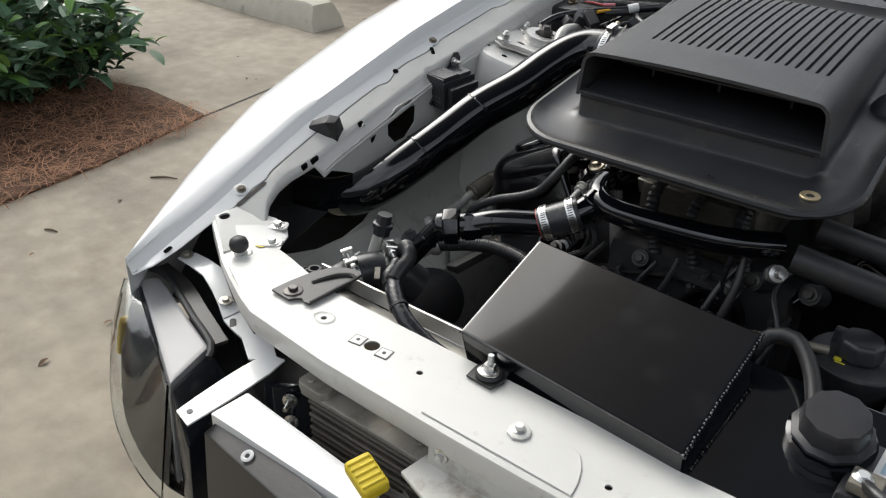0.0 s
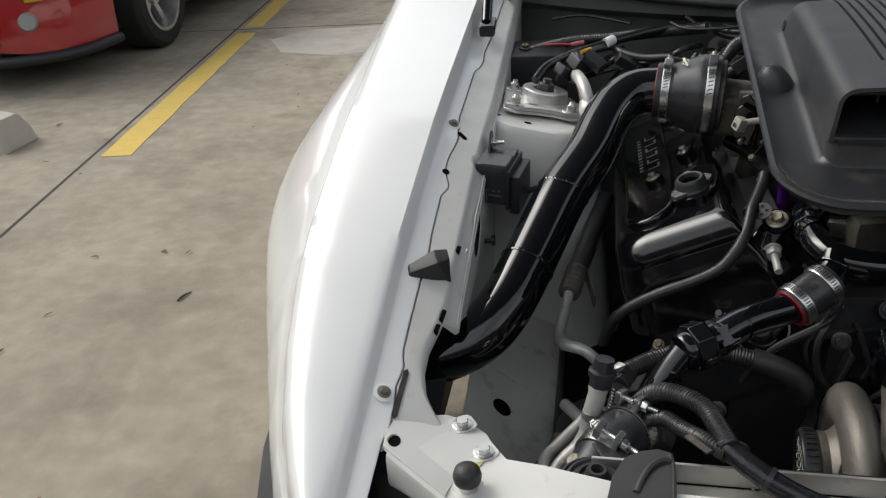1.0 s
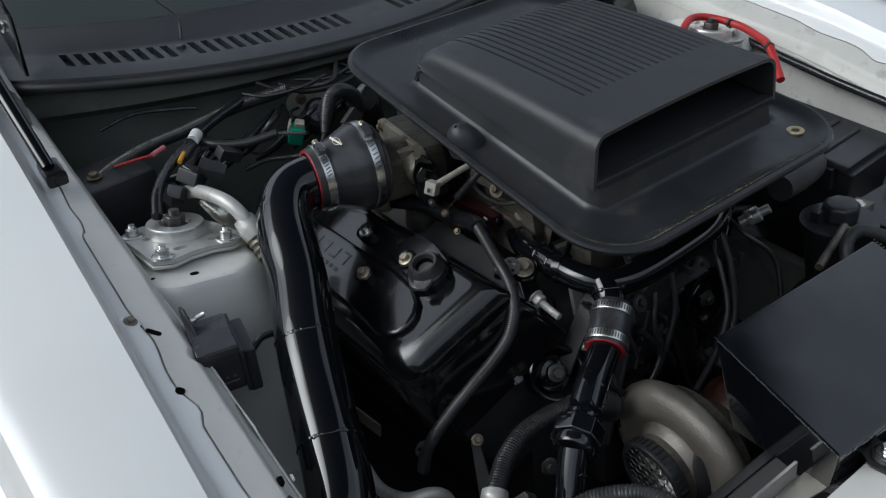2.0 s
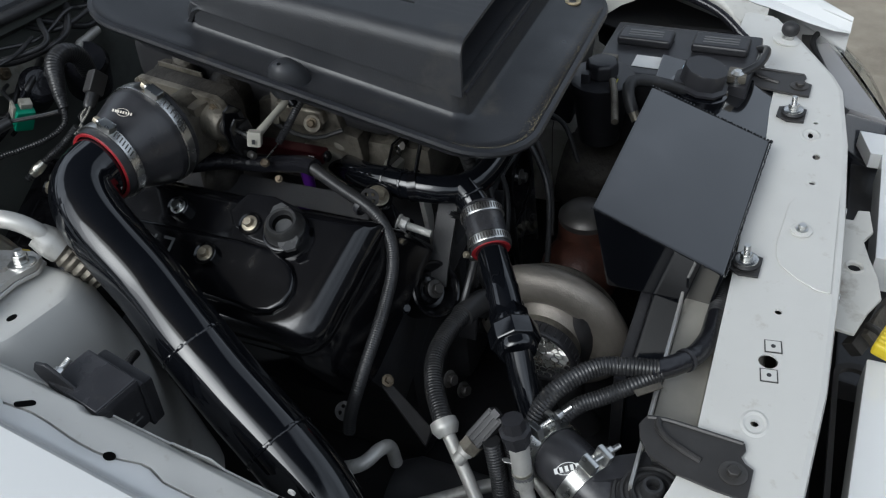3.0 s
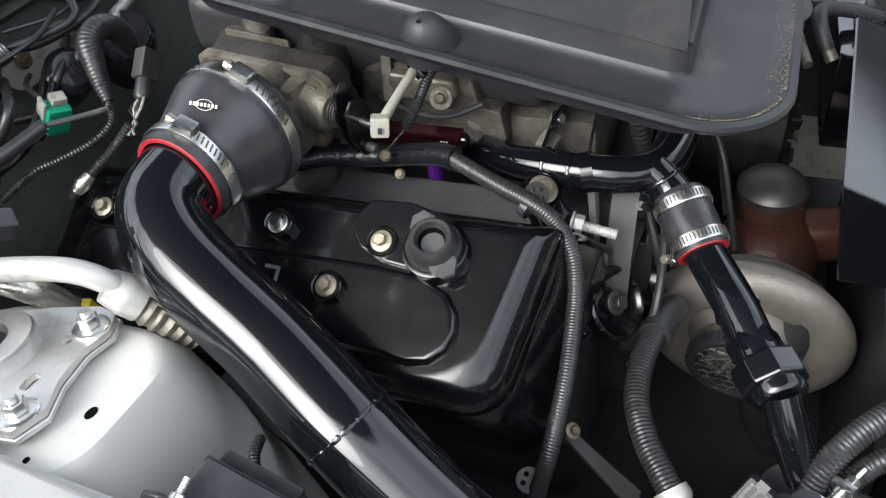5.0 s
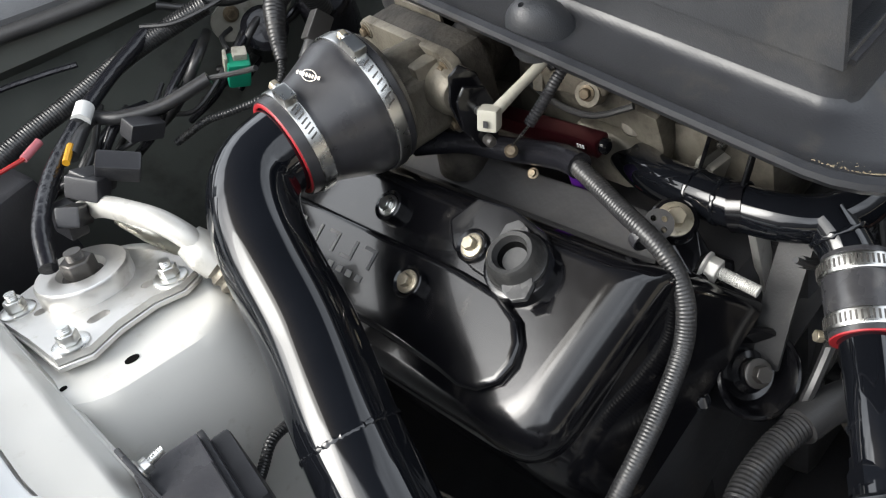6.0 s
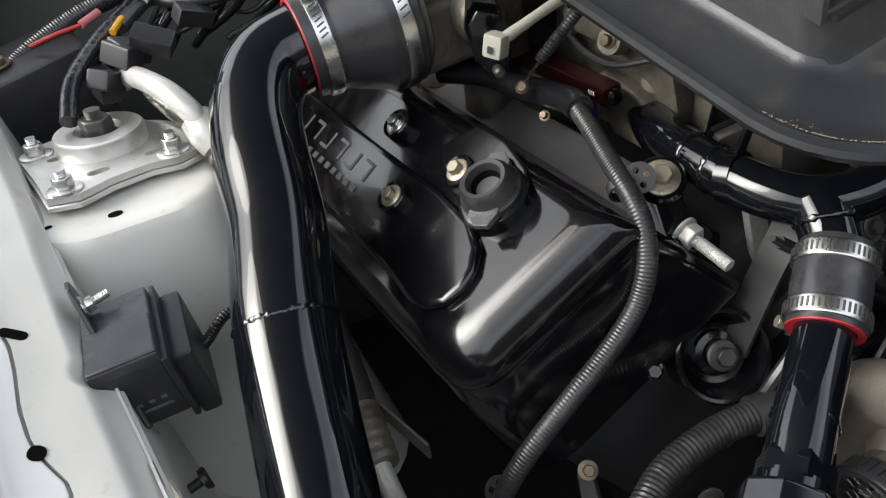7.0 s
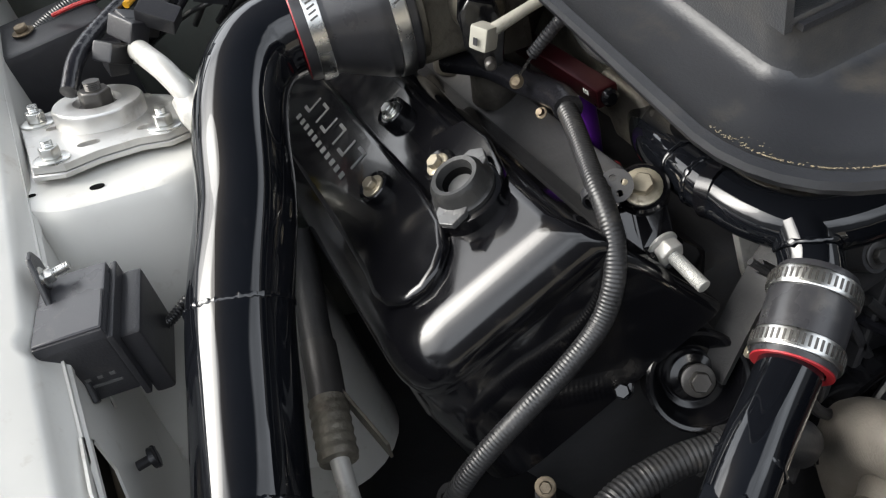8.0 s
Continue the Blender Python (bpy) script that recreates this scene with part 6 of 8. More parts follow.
part("rubber_bush", lathe([(0, 0.008), (0.006, 0.008), (0.007, 0.020), (0.010, 0.020), (0.012, 0.016), (0.013, 0.008), (0.017, 0.006), (0.019, 0.010), (0.022, 0.010), (0.024, 0.005), (0.028, 0.004), (0.030, 0.007), (0.033, 0.006), (0.035, 0.0), (0.037, 0.0), (0.038, 0.002), (0.041, 0.001), (0.044, -0.008), (0.044, -0.05), (0, -0.05)], 36, pose(-0.474, 0.090, 0.628)), RUBBER, bk, "black rubber radiator bush")
part("bush_housing", bevelled(box(0.030, 0.070, 0.060, pose(-0.452, 0.128, 0.602, 0, 0, 28)), 0.005, 2), PLASTIC, bk)
bk2 = copy_thing(bk, pose(0.79, 0.0, 0.0))
bk2["label"] = "dark grey pressed steel bracket beside the battery"

# relay box on the apron
rb = thing("relay_box", "black plastic relay box bolted to the inner apron", "relay box")
rm = pose(-0.637, 0.625, 0.761, 5, 2, -10)
part("case", xf(bevelled(box(0.050, 0.074, 0.060), 0.003, 2), rm), PLASTIC, rb)
part("lid", xf(bevelled(box(0.050, 0.074, 0.010), 0.002, 2), rm @ pose(0, 0, 0.031)), LIDSHEEN, rb)
part("lid_step", xf(bevelled(box(0.049, 0.040, 0.003), 0.001, 1), rm @ pose(0, -0.015, 0.0365)), LIDSHEEN, rb)
part("flange", xf(bevelled(box(0.005, 0.082, 0.066), 0.0015, 2), rm @ pose(0.027, 0.002, -0.004)), PLASTIC, rb)
part("connector_block", xf(bevelled(box(0.016, 0.072, 0.066), 0.004, 2), rm @ pose(0.0365, 0.004, -0.014)), PLASTIC, rb)
part("print_mark", xf(box(0.034, 0.0006, 0.0025), rm @ pose(0.0, -0.0375, -0.014)), LABELGREY, rb, smooth=False)
for k in range(4):
    part("print_mark", xf(box(0.004, 0.0006, 0.003), rm @ pose(-0.014 + 0.009 * k, -0.0375, -0.006)), LABELGREY, rb, smooth=False)
    part("terminal", xf(box(0.004, 0.006, 0.010), rm @ pose(-0.018 + 0.012 * k, 0.040, 0.014)), PLASTIC, rb)
part("mounting_tab", bevelled(prism([(0.676, 0.812), (0.668, 0.824), (0.654, 0.826), (0.640, 0.812), (0.605, 0.770), (0.580, 0.738), (0.586, 0.732), (0.616, 0.752), (0.655, 0.784), (0.672, 0.800)], 0.0, 0.004, side(-0.6525)), 0.001, 1, 50), PLASTIC, rb, "curved black mounting tab")
bolt(rb, (-0.6485, 0.652, 0.808), (1, 0, 0.08), 0.0062, 0.006, 0.009, 0.002, STEEL, 0.012, 0.0036)
part("lead", tube([(-0.606, 0.628, 0.738), (-0.588, 0.645, 0.730), (-0.566, 0.660, 0.732), (-0.545, 0.668, 0.725)], 0.0050, 10, rib=0.0008, pitch=0.003), LOOM, rb)

pcl = thing("push_clip", "small black push clip in the white apron", "clip")
part("head", xf(lathe([(0, -0.012), (0.004, -0.012), (0.004, 0.004), (0.009, 0.005), (0.008, 0.009), (0, 0.010)], 14), aim((-0.646, 0.5725, 0.672), (1, 0, 0.1))), PLASTIC, pcl)
part("tab", xf(bevelled(box(0.018, 0.006, 0.004), 0.001, 1), aim((-0.638, 0.572, 0.673), (1, 0, 0.1), 30)), PLASTIC, pcl)

# ---- crossover coolant pipe with its coupler and check fitting ----
xp = thing("crossover_pipe", "gloss black tubing with a tee under the scoop tray", "coolant pipe")
part("tube", tube([(-0.145, 0.625, 0.730), (-0.180, 0.562, 0.742), (-0.191, 0.516, 0.748), (-0.194, 0.477, 0.749), (-0.190, 0.437, 0.748), (-0.172, 0.408, 0.745), (-0.135, 0.394, 0.743), (-0.07, 0.390, 0.746), (0.02, 0.395, 0.752), (0.10, 0.43, 0.755)], 0.0195, 32, 0.008), GLOSSBLACK, xp)
part("tee_branch", tube([(-0.176, 0.412, 0.747), (-0.183, 0.394, 0.734), (-0.196, 0.376, 0.722)], 0.0205, 28, 0.006), GLOSSBLACK, xp)
weld((-0.1815, 0.398, 0.738), (-0.45, -0.65, -0.6), 0.0212, xp, 5, 44)
weld((-0.1940, 0.487, 0.749), (0.0, -1, 0.02), 0.0197, xp, 6, 44)
weld((-0.1915, 0.513, 0.7482), (-0.06, -1, 0.03), 0.0200, xp, 7, 44)
part("support_strap", xf(lathe([(0.0198, -0.006), (0.0212, -0.006), (0.0212, 0.006), (0.0198, 0.006)], 28), aim((-0.1935, 0.470, 0.749), (0.25, -1, 0.15))), COVERBLACK, xp, "black strap round the tube")
part("support_strap", bevelled(box(0.012, 0.003, 0.05, pose(-0.180, 0.468, 0.785, 10, 20, 8)), 0.001, 1), COVERBLACK, xp)
cc0, cc1 = Vector((-0.188, 0.381, 0.727)), Vector((-0.238, 0.349, 0.703))
cd = (cc1 - cc0).normalized()
cpl = thing("silicone_coupler", "dark silicone sleeve with two slotted steel clamps", "hose coupler")
CL = (cc1 - cc0).length
part("hose", xf(lathe([(0.020, 0.0), (0.0250, 0.0), (0.0262, 0.004), (0.0268, CL * 0.5), (0.0258, CL), (0.0205, CL)], 40), aim(cc0, cd)), SILICONE, cpl)
part("red_lining", xf(lathe([(0.0205, CL - 0.001), (0.0256, CL - 0.001), (0.0254, CL + 0.0012), (0.0205, CL + 0.0012)], 36), aim(cc0, cd)), RED, cpl, "red silicone lining at the sleeve end")


def slotted_clamp(parent, p, d, r, w=0.0125, roll=0):
    c = clamp(parent, p, d, r, w, roll, screw=True)
    for k in range(32):
        mm = aim(p, d, roll) @ Matrix.Rotation(radians(60 + 7.6 * k), 4, 'Z') @ Matrix.Translation((r + 0.0023, 0, 0))
        part("slot", box(0.0006, 0.0015, w * 0.58, mm), DARKSTEEL, c, smooth=False)
    return c


slotted_clamp(cpl, cc0 + cd * 0.012, cd, 0.0266, 0.0125, turn_to(cc0, cd, (0.5, 0.2, -0.8)))
slotted_clamp(cpl, cc1 - cd * 0.010, cd, 0.0262, 0.0125, turn_to(cc0, cd, (-0.1, 0.5, -0.8)))
cv = thing("check_valve_pipe", "gloss black tube with a hexagonal union in its middle", "coolant pipe")
q0, q1, q2 = cc1 - cd * 0.004, Vector((-0.357, 0.278, 0.686)), Vector((-0.412, 0.238, 0.624))
part("tube", tube([q0, q0.lerp(q1, 0.5) + Vector((0, 0, 0.006)), q0.lerp(q1, 0.80)], 0.0198, 28, 0.008), GLOSSBLACK, cv)
ud = (q1 - q0.lerp(q1, 0.5)).normalized()
part("union_nut", xf(lathe([(0, -0.048), (0.0210, -0.048), (0.0215, -0.040), (0.0235, -0.036), (0.0235, -0.022), (0.020, -0.020), (0, -0.02)], 6), aim(q1, ud, 10)), GLOSSBLACK, cv)
part("union_ring", xf(lathe([(0, -0.024), (0.0215, -0.024), (0.0215, -0.016), (0, -0.016)], 32), aim(q1, ud)), GLOSSBLACK, cv)
part("union_nut", xf(bevelled(lathe([(0, -0.014), (0.029, -0.014), (0.0305, -0.010), (0.0305, 0.008), (0.029, 0.012), (0, 0.012)], 8), 0.001, 1), aim(q1, ud, 4)), GLOSSBLACK, cv)
part("union_ring", xf(lathe([(0, 0.010), (0.0240, 0.010), (0.0240, 0.020), (0.021, 0.024), (0, 0.024)], 32), aim(q1, ud)), GLOSSBLACK, cv)
part("tube", tube([q1 + ud * 0.018, q1.lerp(q2, 0.55) + Vector((-0.004, 0, 0.006)), q2], 0.0165, 24, 0.008), GLOSSBLACK, cv)
weld(q0.lerp(q1, 0.55) + Vector((0, 0, 0.004)), ud, 0.0200, cv, 8, 36)
weld(q1.lerp(q2, 0.5) + Vector((-0.003, 0, 0.005)), (q2 - q1), 0.0167, cv, 9, 30)

# ---- turbocharger ----
turbo = thing("turbocharger", "large turbocharger with a cast compressor scroll and rusty turbine", "turbocharger")
tc = Vector((-0.147, 0.294, 0.489))
td = Vector((-1.0, 0.077, -0.085)).normalized()
tm = aim(tc, td)
rows = []
for k in range(49):
    a = math.tau * k / 48
    r = 0.029 + 0.003 * math.sin(a * 0.5)
    R = 0.090
    ring = []
    for j in range(16):
        b = math.tau * j / 16
        ring.append(tm @ Vector(((R + r * math.cos(b)) * math.cos(a + 0.6), (R + r * math.cos(b)) * math.sin(a + 0.6), r * math.sin(b) * 0.80)))
    rows.append(ring)
part("scroll", grid_sheet(rows, closed=True), TURBO, turbo, "satin cast aluminium compressor scroll")
part("scroll_face", xf(lathe([(0.044, 0.036), (0.052, 0.035), (0.058, 0.022), (0.066, 0.013), (0.082, 0.008), (0.082, -0.02), (0.0, -0.02), (0.0, -0.01)], 48), tm), TURBO, turbo)
part("inlet", xf(lathe([(0.049, 0.015), (0.054, 0.020), (0.0555, 0.036), (0.0545, 0.040), (0.0490, 0.040), (0.046, 0.028), (0.0, 0.020)], 48), tm), CASTDARK, turbo, "machined compressor inlet")
part("inlet_ring", xf(lathe([(0.053, 0.040), (0.0560, 0.040), (0.0572, 0.043), (0.0572, 0.058), (0.0555, 0.061), (0.050, 0.061), (0.050, 0.040)], 48), tm), PLASTIC, turbo, "knurled black inlet ring")
for k in range(40):
    part("knurl", xf(box(0.003, 0.0026, 0.013), tm @ Matrix.Rotation(math.tau * k / 40, 4, 'Z') @ Matrix.Translation((0.0577, 0, 0.050))), PLASTIC, turbo, smooth=False)
mesh_b = bmesh.new()
for i in range(-5, 6):
    for j in range(-5, 6):
        x, y = 0.0125 * (i + 0.5 * (j % 2)), 0.0108 * j
        if math.hypot(x, y) < 0.047:
            o = [(x + 0.0076 * math.cos(radians(60 * k + 30)), y + 0.0076 * math.sin(radians(60 * k + 30))) for k in range(6)]
            i2 = [(x + 0.0060 * math.cos(radians(60 * k + 30)), y + 0.0060 * math.sin(radians(60 * k + 30))) for k in range(6)]
            O = [mesh_b.verts.new((a, b, 0.0575)) for a, b in o]
            I = [mesh_b.verts.new((a, b, 0.0585)) for a, b in i2]
            for k in range(6):
                mesh_b.faces.new((O[k], O[(k + 1) % 6], I[(k + 1) % 6], I[k]))
part("screen", xf(mesh_b, tm), STEEL, turbo, "hexagonal wire inlet screen", smooth=False)
blades = []
for k in range(9):
    blades.append(box(0.002, 0.040, 0.03, Matrix.Rotation(math.tau * k / 9, 4, 'Z') @ Matrix.Translation((0, 0.024, 0.034)) @ Matrix.Rotation(radians(35), 4, 'Y')))
part("compressor_wheel", xf(merge(lathe([(0, 0.048), (0.008, 0.046), (0.014, 0.022), (0, 0.022)], 16), *blades), tm), ALU, turbo)
part("v_band", xf(lathe([(0.088, -0.040), (0.093, -0.040), (0.094, -0.034), (0.093, -0.028), (0.088, -0.028)], 48), tm), CASTDARK, turbo)
part("centre_housing", xf(lathe([(0.0, -0.03), (0.075, -0.03), (0.06, -0.05), (0.045, -0.09), (0, -0.09)], 32), tm), CASTDARK, turbo)
part("turbine_housing", xf(lathe([(0.0, -0.075), (0.046, -0.075), (0.058, -0.090), (0.063, -0.118), (0.058, -0.148), (0.050, -0.165), (0.045, -0.20), (0, -0.20)], 40), tm), RUST, turbo, "rusty brown turbine housing")
oz = pose(0.004, 0.287, 0.500, 0, 3, 0)
part("turbine_outlet", xf(lathe([(0, 0), (0.052, 0.0), (0.046, 0.030), (0.043, 0.045), (0.0425, 0.072), (0.040, 0.078), (0, 0.078)], 40), oz), RUST, turbo, "rusty brown outlet neck")
part("outlet_band", xf(lathe([(0.0, 0.076), (0.0415, 0.076), (0.0425, 0.079), (0.0425, 0.086), (0.0400, 0.089), (0.036, 0.094), (0.024, 0.101), (0.0, 0.104)], 40), oz), DARKSTEEL, turbo, "dark steel outlet band")
part("turbine_foot", bevelled(box(0.055, 0.075, 0.06, pose(0.012, 0.225, 0.51, 0, 0, 15)), 0.016, 3), RUST, turbo)
part("oil_line", tube([(0.09, 0.46, 0.76), (0.045, 0.40, 0.70), (0.02, 0.355, 0.63), (-0.03, 0.335, 0.585), (-0.09, 0.32, 0.56)], 0.0045, 10), LOOM, turbo, "braided oil line")
part("outlet", tube([tc + tm.to_3x3() @ Vector((0.06, 0.075, 0)), tc + Vector((-0.01, -0.03, -0.12)), tc + Vector((-0.0, -0.06, -0.22))], [0.022, 0.024, 0.024], 20), VOID, turbo)

# ---- front of the engine: pulleys, belt, brackets ----
def pulley(p, d, r, w, deep, name="idler_pulley", label="black grooved idler pulley with a hexagon bolt"):
    t = thing(name, label, "pulley", "drive pulleys")
    m = aim(p, d)
    part("wheel", xf(lathe([(0.0, -deep), (r * 0.90, -deep), (r * 0.95, -deep * 0.92), (r * 0.95, w * 0.30), (r, w * 0.34), (r, w / 2), (r * 0.95, w * 0.56), (r * 0.88, w * 0.54), (r * 0.80, w * 0.40), (r * 0.62, w * 0.02), (r * 0.50, -w * 0.02), (r * 0.46, w * 0.10), (r * 0.32, w * 0.14), (r * 0.28, w * 0.40), (0, w * 0.40)], 44), m), COVERBLACK, t)
    bolt(t, m @ Vector((0, 0, w * 0.40)), d, 0.0085, 0.008, 0.013, 0.003, DARKSTEEL)
    return t
pulley((-0.247, 0.441, 0.614), (-0.22, -0.75, 0.55), 0.040, 0.034, 0.030)
pulley((-0.10, 0.405, 0.50), (0, -1, 0), 0.065, 0.024, 0.012, "crank_pulley", "grimy black crank pulley low on the engine")
pulley((0.03, 0.41, 0.62), (0, -1, 0), 0.050, 0.024, 0.012, "pump_pulley", "black coolant pump pulley on the front cover")
def belt(pts, w=0.022):
    rows = [[Vector(p) + Vector((0, -w / 2, 0)), Vector(p) + Vector((0, w / 2, 0))] for p in curve_points(pts, 0.02)]
    return thicken(grid_sheet(rows), 0.004, (-0.2, 0.4, 0.5))
bt = thing("drive_belt", "black ribbed drive belt round the pulleys", "drive belt")
part("belt_run", belt([(-0.236, 0.435, 0.615), (-0.203, 0.435, 0.668), (-0.173, 0.435, 0.707), (-0.15, 0.435, 0.735)], 0.028), RUBBER, bt)
part("belt_run", belt([(-0.215, 0.44, 0.60), (-0.05, 0.42, 0.66), (0.03, 0.41, 0.672)]), RUBBER, bt)
fa = thing("front_accessory_bracket", "black cast accessory bracket with bolts and a long stud", "bracket")
part("casting", bevelled(prism([(-0.30, 0.56), (-0.215, 0.60), (-0.205, 0.70), (-0.225, 0.722), (-0.252, 0.722), (-0.268, 0.705), (-0.30, 0.66)], 0.0, 0.03, Matrix(((1, 0, 0, 0), (0, 0, 1, 0.470), (0, 1, 0, 0), (0, 0, 0, 1)))), 0.006, 2, 40), COVERBLACK, fa)
ed = Vector((-0.25, -0.45, 0.86)).normalized()
part("ear", xf(lathe([(0.0, -0.012), (0.020, -0.012), (0.020, 0.0), (0.018, 0.002), (0, 0.002)], 28), aim((-0.232, 0.507, 0.752), ed)), COVERBLACK, fa)
bolt(fa, Vector((-0.232, 0.507, 0.752)) + ed * 0.002, ed, 0.0088, 0.007, 0.0150, 0.003, ZINC)
part("ear_web", slab([(-0.246, 0.505, 0.745), (-0.215, 0.505, 0.748), (-0.235, 0.462, 0.712), (-0.262, 0.47, 0.706)], [(0, 0, 0.60)] * 4, 0.004), COVERBLACK, fa)
part("ear_plate", slab([(-0.252, 0.512, 0.744), (-0.216, 0.498, 0.75), (-0.256, 0.465, 0.706), (-0.284, 0.481, 0.706)], [(0.006, 0.010, 0.735)] * 2 + [(0.006, 0.010, 0.686)] * 2, 0.003), COVERBLACK, fa, "glossy black ear plate")
sd = Vector((0.02, -0.98, -0.2)).normalized()
bolt(fa, (-0.239, 0.478, 0.720), sd, 0.0110, 0.010, 0.0125, 0.003, TUBEALU, 0.034, 0.0056, name="stud_nut")
bolt(fa, (-0.384, 0.446, 0.575), (-0.2, -0.6, 0.75), 0.0052, 0.005, 0.0085, 0.002, BOLTTAN)
bolt(fa, (-0.302, 0.452, 0.628), (-0.4, -0.6, 0.6), 0.006, 0.008, 0.0085, 0.002, GLOSSBLACK)
part("arm", bevelled(slab([(-0.392, 0.452, 0.570), (-0.376, 0.455, 0.574), (-0.415, 0.372, 0.545), (-0.440, 0.372, 0.540)], [(0.004, 0.002, 0.560), (0.004, 0.002, 0.560), (0.004, 0.002, 0.530), (0.004, 0.002, 0.530)], 0), 0.0015, 1), BRACKET, fa, "dark grey flat steel arm")
part("strip", box(0.020, 0.008, 0.16, pose(-0.165, 0.47, 0.66, 0, -8, 0), 0.002), TUBEALU, fa, "grey steel strip")
for p in ((-0.30, 0.40, 0.50), (-0.20, 0.395, 0.55), (-0.26, 0.40, 0.43), (-0.15, 0.41, 0.62), (-0.06, 0.42, 0.58)):
    bolt(fa, p, (-0.2, -0.9, 0.3), 0.009, 0.008, 0.013, 0.003, DARKSTEEL)
rngf = random.Random(5)
for k in range(16):
    x, z = rngf.uniform(-0.16, 0.16), rngf.uniform(0.42, 0.74)
    d = (rngf.uniform(-0.4, 0.1), -0.9, rngf.uniform(0.1, 0.5))
    s = rngf.uniform(0.005, 0.010)
    part("cast_boss", xf(lathe([(0, -0.02), (s * 2.2, -0.02), (s * 2.0, 0.012), (0, 0.012)], 16), aim((x, 0.428, z), d)), VOID, fa)
    bolt(fa, Vector((x, 0.428, z)) + Vector(d).normalized() * 0.012, d, s, s * 0.9, s * 1.5, 0.002, (DARKSTEEL, CASTDARK, BRACKET)[k % 3])
for k in range(9):
    x = -0.15 + 0.035 * k
    part("cast_rib", bevelled(box(0.008, 0.03, 0.16 + 0.05 * (k % 3), pose(x, 0.425, 0.52 + 0.03 * (k % 2), 0, rngf.uniform(-25, 25), 0)), 0.002, 1), VOID, fa)
ln = thing("sensor_leads", "thin black leads and clips across the engine front", "wiring")
for k in range(9):
    x = rngf.uniform(-0.26, 0.10)
    z = rngf.uniform(0.52, 0.70)
    part("lead", tube([(x, 0.415, z + 0.08), (x + rngf.uniform(-.04, .04), 0.395, z + 0.03), (x + rngf.uniform(-.05, .05), 0.390, z - 0.03), (x + rngf.uniform(-.07, .07), 0.41, z - 0.10)], rngf.uniform(0.0025, 0.005), 8, 0.01), LOOM if k % 3 else TAPE, ln)
acc = thing("compressor", "grimy cast air-conditioning compressor low in the bay", "compressor")
part("body", xf(lathe([(0, -0.08), (0.055, -0.08), (0.060, -0.06), (0.060, 0.06), (0.050, 0.08), (0, 0.08)], 32), aim((-0.47, 0.33, 0.45), (0, 1, 0))), VOID, acc)
part("head_block", box(0.09, 0.12, 0.05, pose(-0.485, 0.265, 0.470, 0, 20, 10), 0.006), CAST, acc, "cast aluminium head")
part("label_plate", box(0.055, 0.03, 0.001, pose(-0.535, 0.29, 0.470, 10, -24, 40), 0), LABELGREY, acc, "grey printed label")

# ---- hoses and lines ----
lm = thing("wiring_loom", "ribbed black wiring loom clipped along the valve cover", "wiring loom")
part("sleeve", tube([(-0.262, 0.785, 0.770), (-0.238, 0.742, 0.769), (-0.228, 0.695, 0.767), (-0.226, 0.655, 0.773), (-0.232, 0.612, 0.784), (-0.238, 0.592, 0.786)], 0.0120, 14, 0.006), TAPE, lm, "black taped section")
part("conduit", tube([(-0.238, 0.596, 0.786), (-0.244, 0.574, 0.779), (-0.256, 0.540, 0.772), (-0.266, 0.512, 0.768), (-0.272, 0.491, 0.759), (-0.278, 0.476, 0.745), (-0.290, 0.463, 0.724), (-0.309, 0.457, 0.699), (-0.343, 0.453, 0.679), (-0.381, 0.450, 0.663), (-0.418, 0.451, 0.641), (-0.444, 0.454, 0.617), (-0.457, 0.460, 0.590), (-0.463, 0.465, 0.560)], 0.0084, 14, rib=0.00045, pitch=0.0030), LOOM, lm, "ribbed conduit")
def star_clip(parent, p, d, roll=0):
    m = aim(p, d, roll)
    o = circle(0, 0, 0.0125, 20)
    hs = [circle(0.0062 * math.cos(a), 0.0062 * math.sin(a), 0.0027, 8) for a in (0.3, 1.87, 3.44, 5.01)]
    part("clip", xf(prism(o, 0, 0.003, holes=hs), m), BRACKET, parent, "grey plastic loom clip")
star_clip(lm, (-0.253, 0.507, 0.765), (-0.35, -0.6, 0.7))
star_clip(lm, (-0.452, 0.472, 0.584), (-0.5, -0.2, 0.85))
part("strap", xf(lathe([(0.0094, -0.004), (0.0112, -0.004), (0.0112, 0.004), (0.0094, 0.004)], 20), aim((-0.267, 0.512, 0.7605), (-0.4, -0.85, -0.25))), PLASTIC, lm)

ach = thing("coolant_hose", "ribbed black hose joining an aluminium line at a crimp", "hose")
part("smooth_hose", tube([(-0.195, 0.385, 0.545), (-0.205, 0.375, 0.575), (-0.235, 0.380, 0.592), (-0.265, 0.386, 0.598)], 0.0165, 18), RUBBER, ach)
part("conduit", tube([(-0.262, 0.386, 0.598), (-0.300, 0.392, 0.602), (-0.350, 0.390, 0.603), (-0.392, 0.374, 0.600), (-0.422, 0.354, 0.597), (-0.436, 0.344, 0.595)], 0.0128, 18, rib=0.0008, pitch=0.0042), LOOM, ach, "ribbed hose")
part("crimp", tube([(-0.434, 0.3455, 0.5955), (-0.440, 0.340, 0.592), (-0.446, 0.334, 0.587)], [0.0165, 0.0175, 0.0125], 18, 0.002), TUBEALU, ach, "aluminium crimp collar")
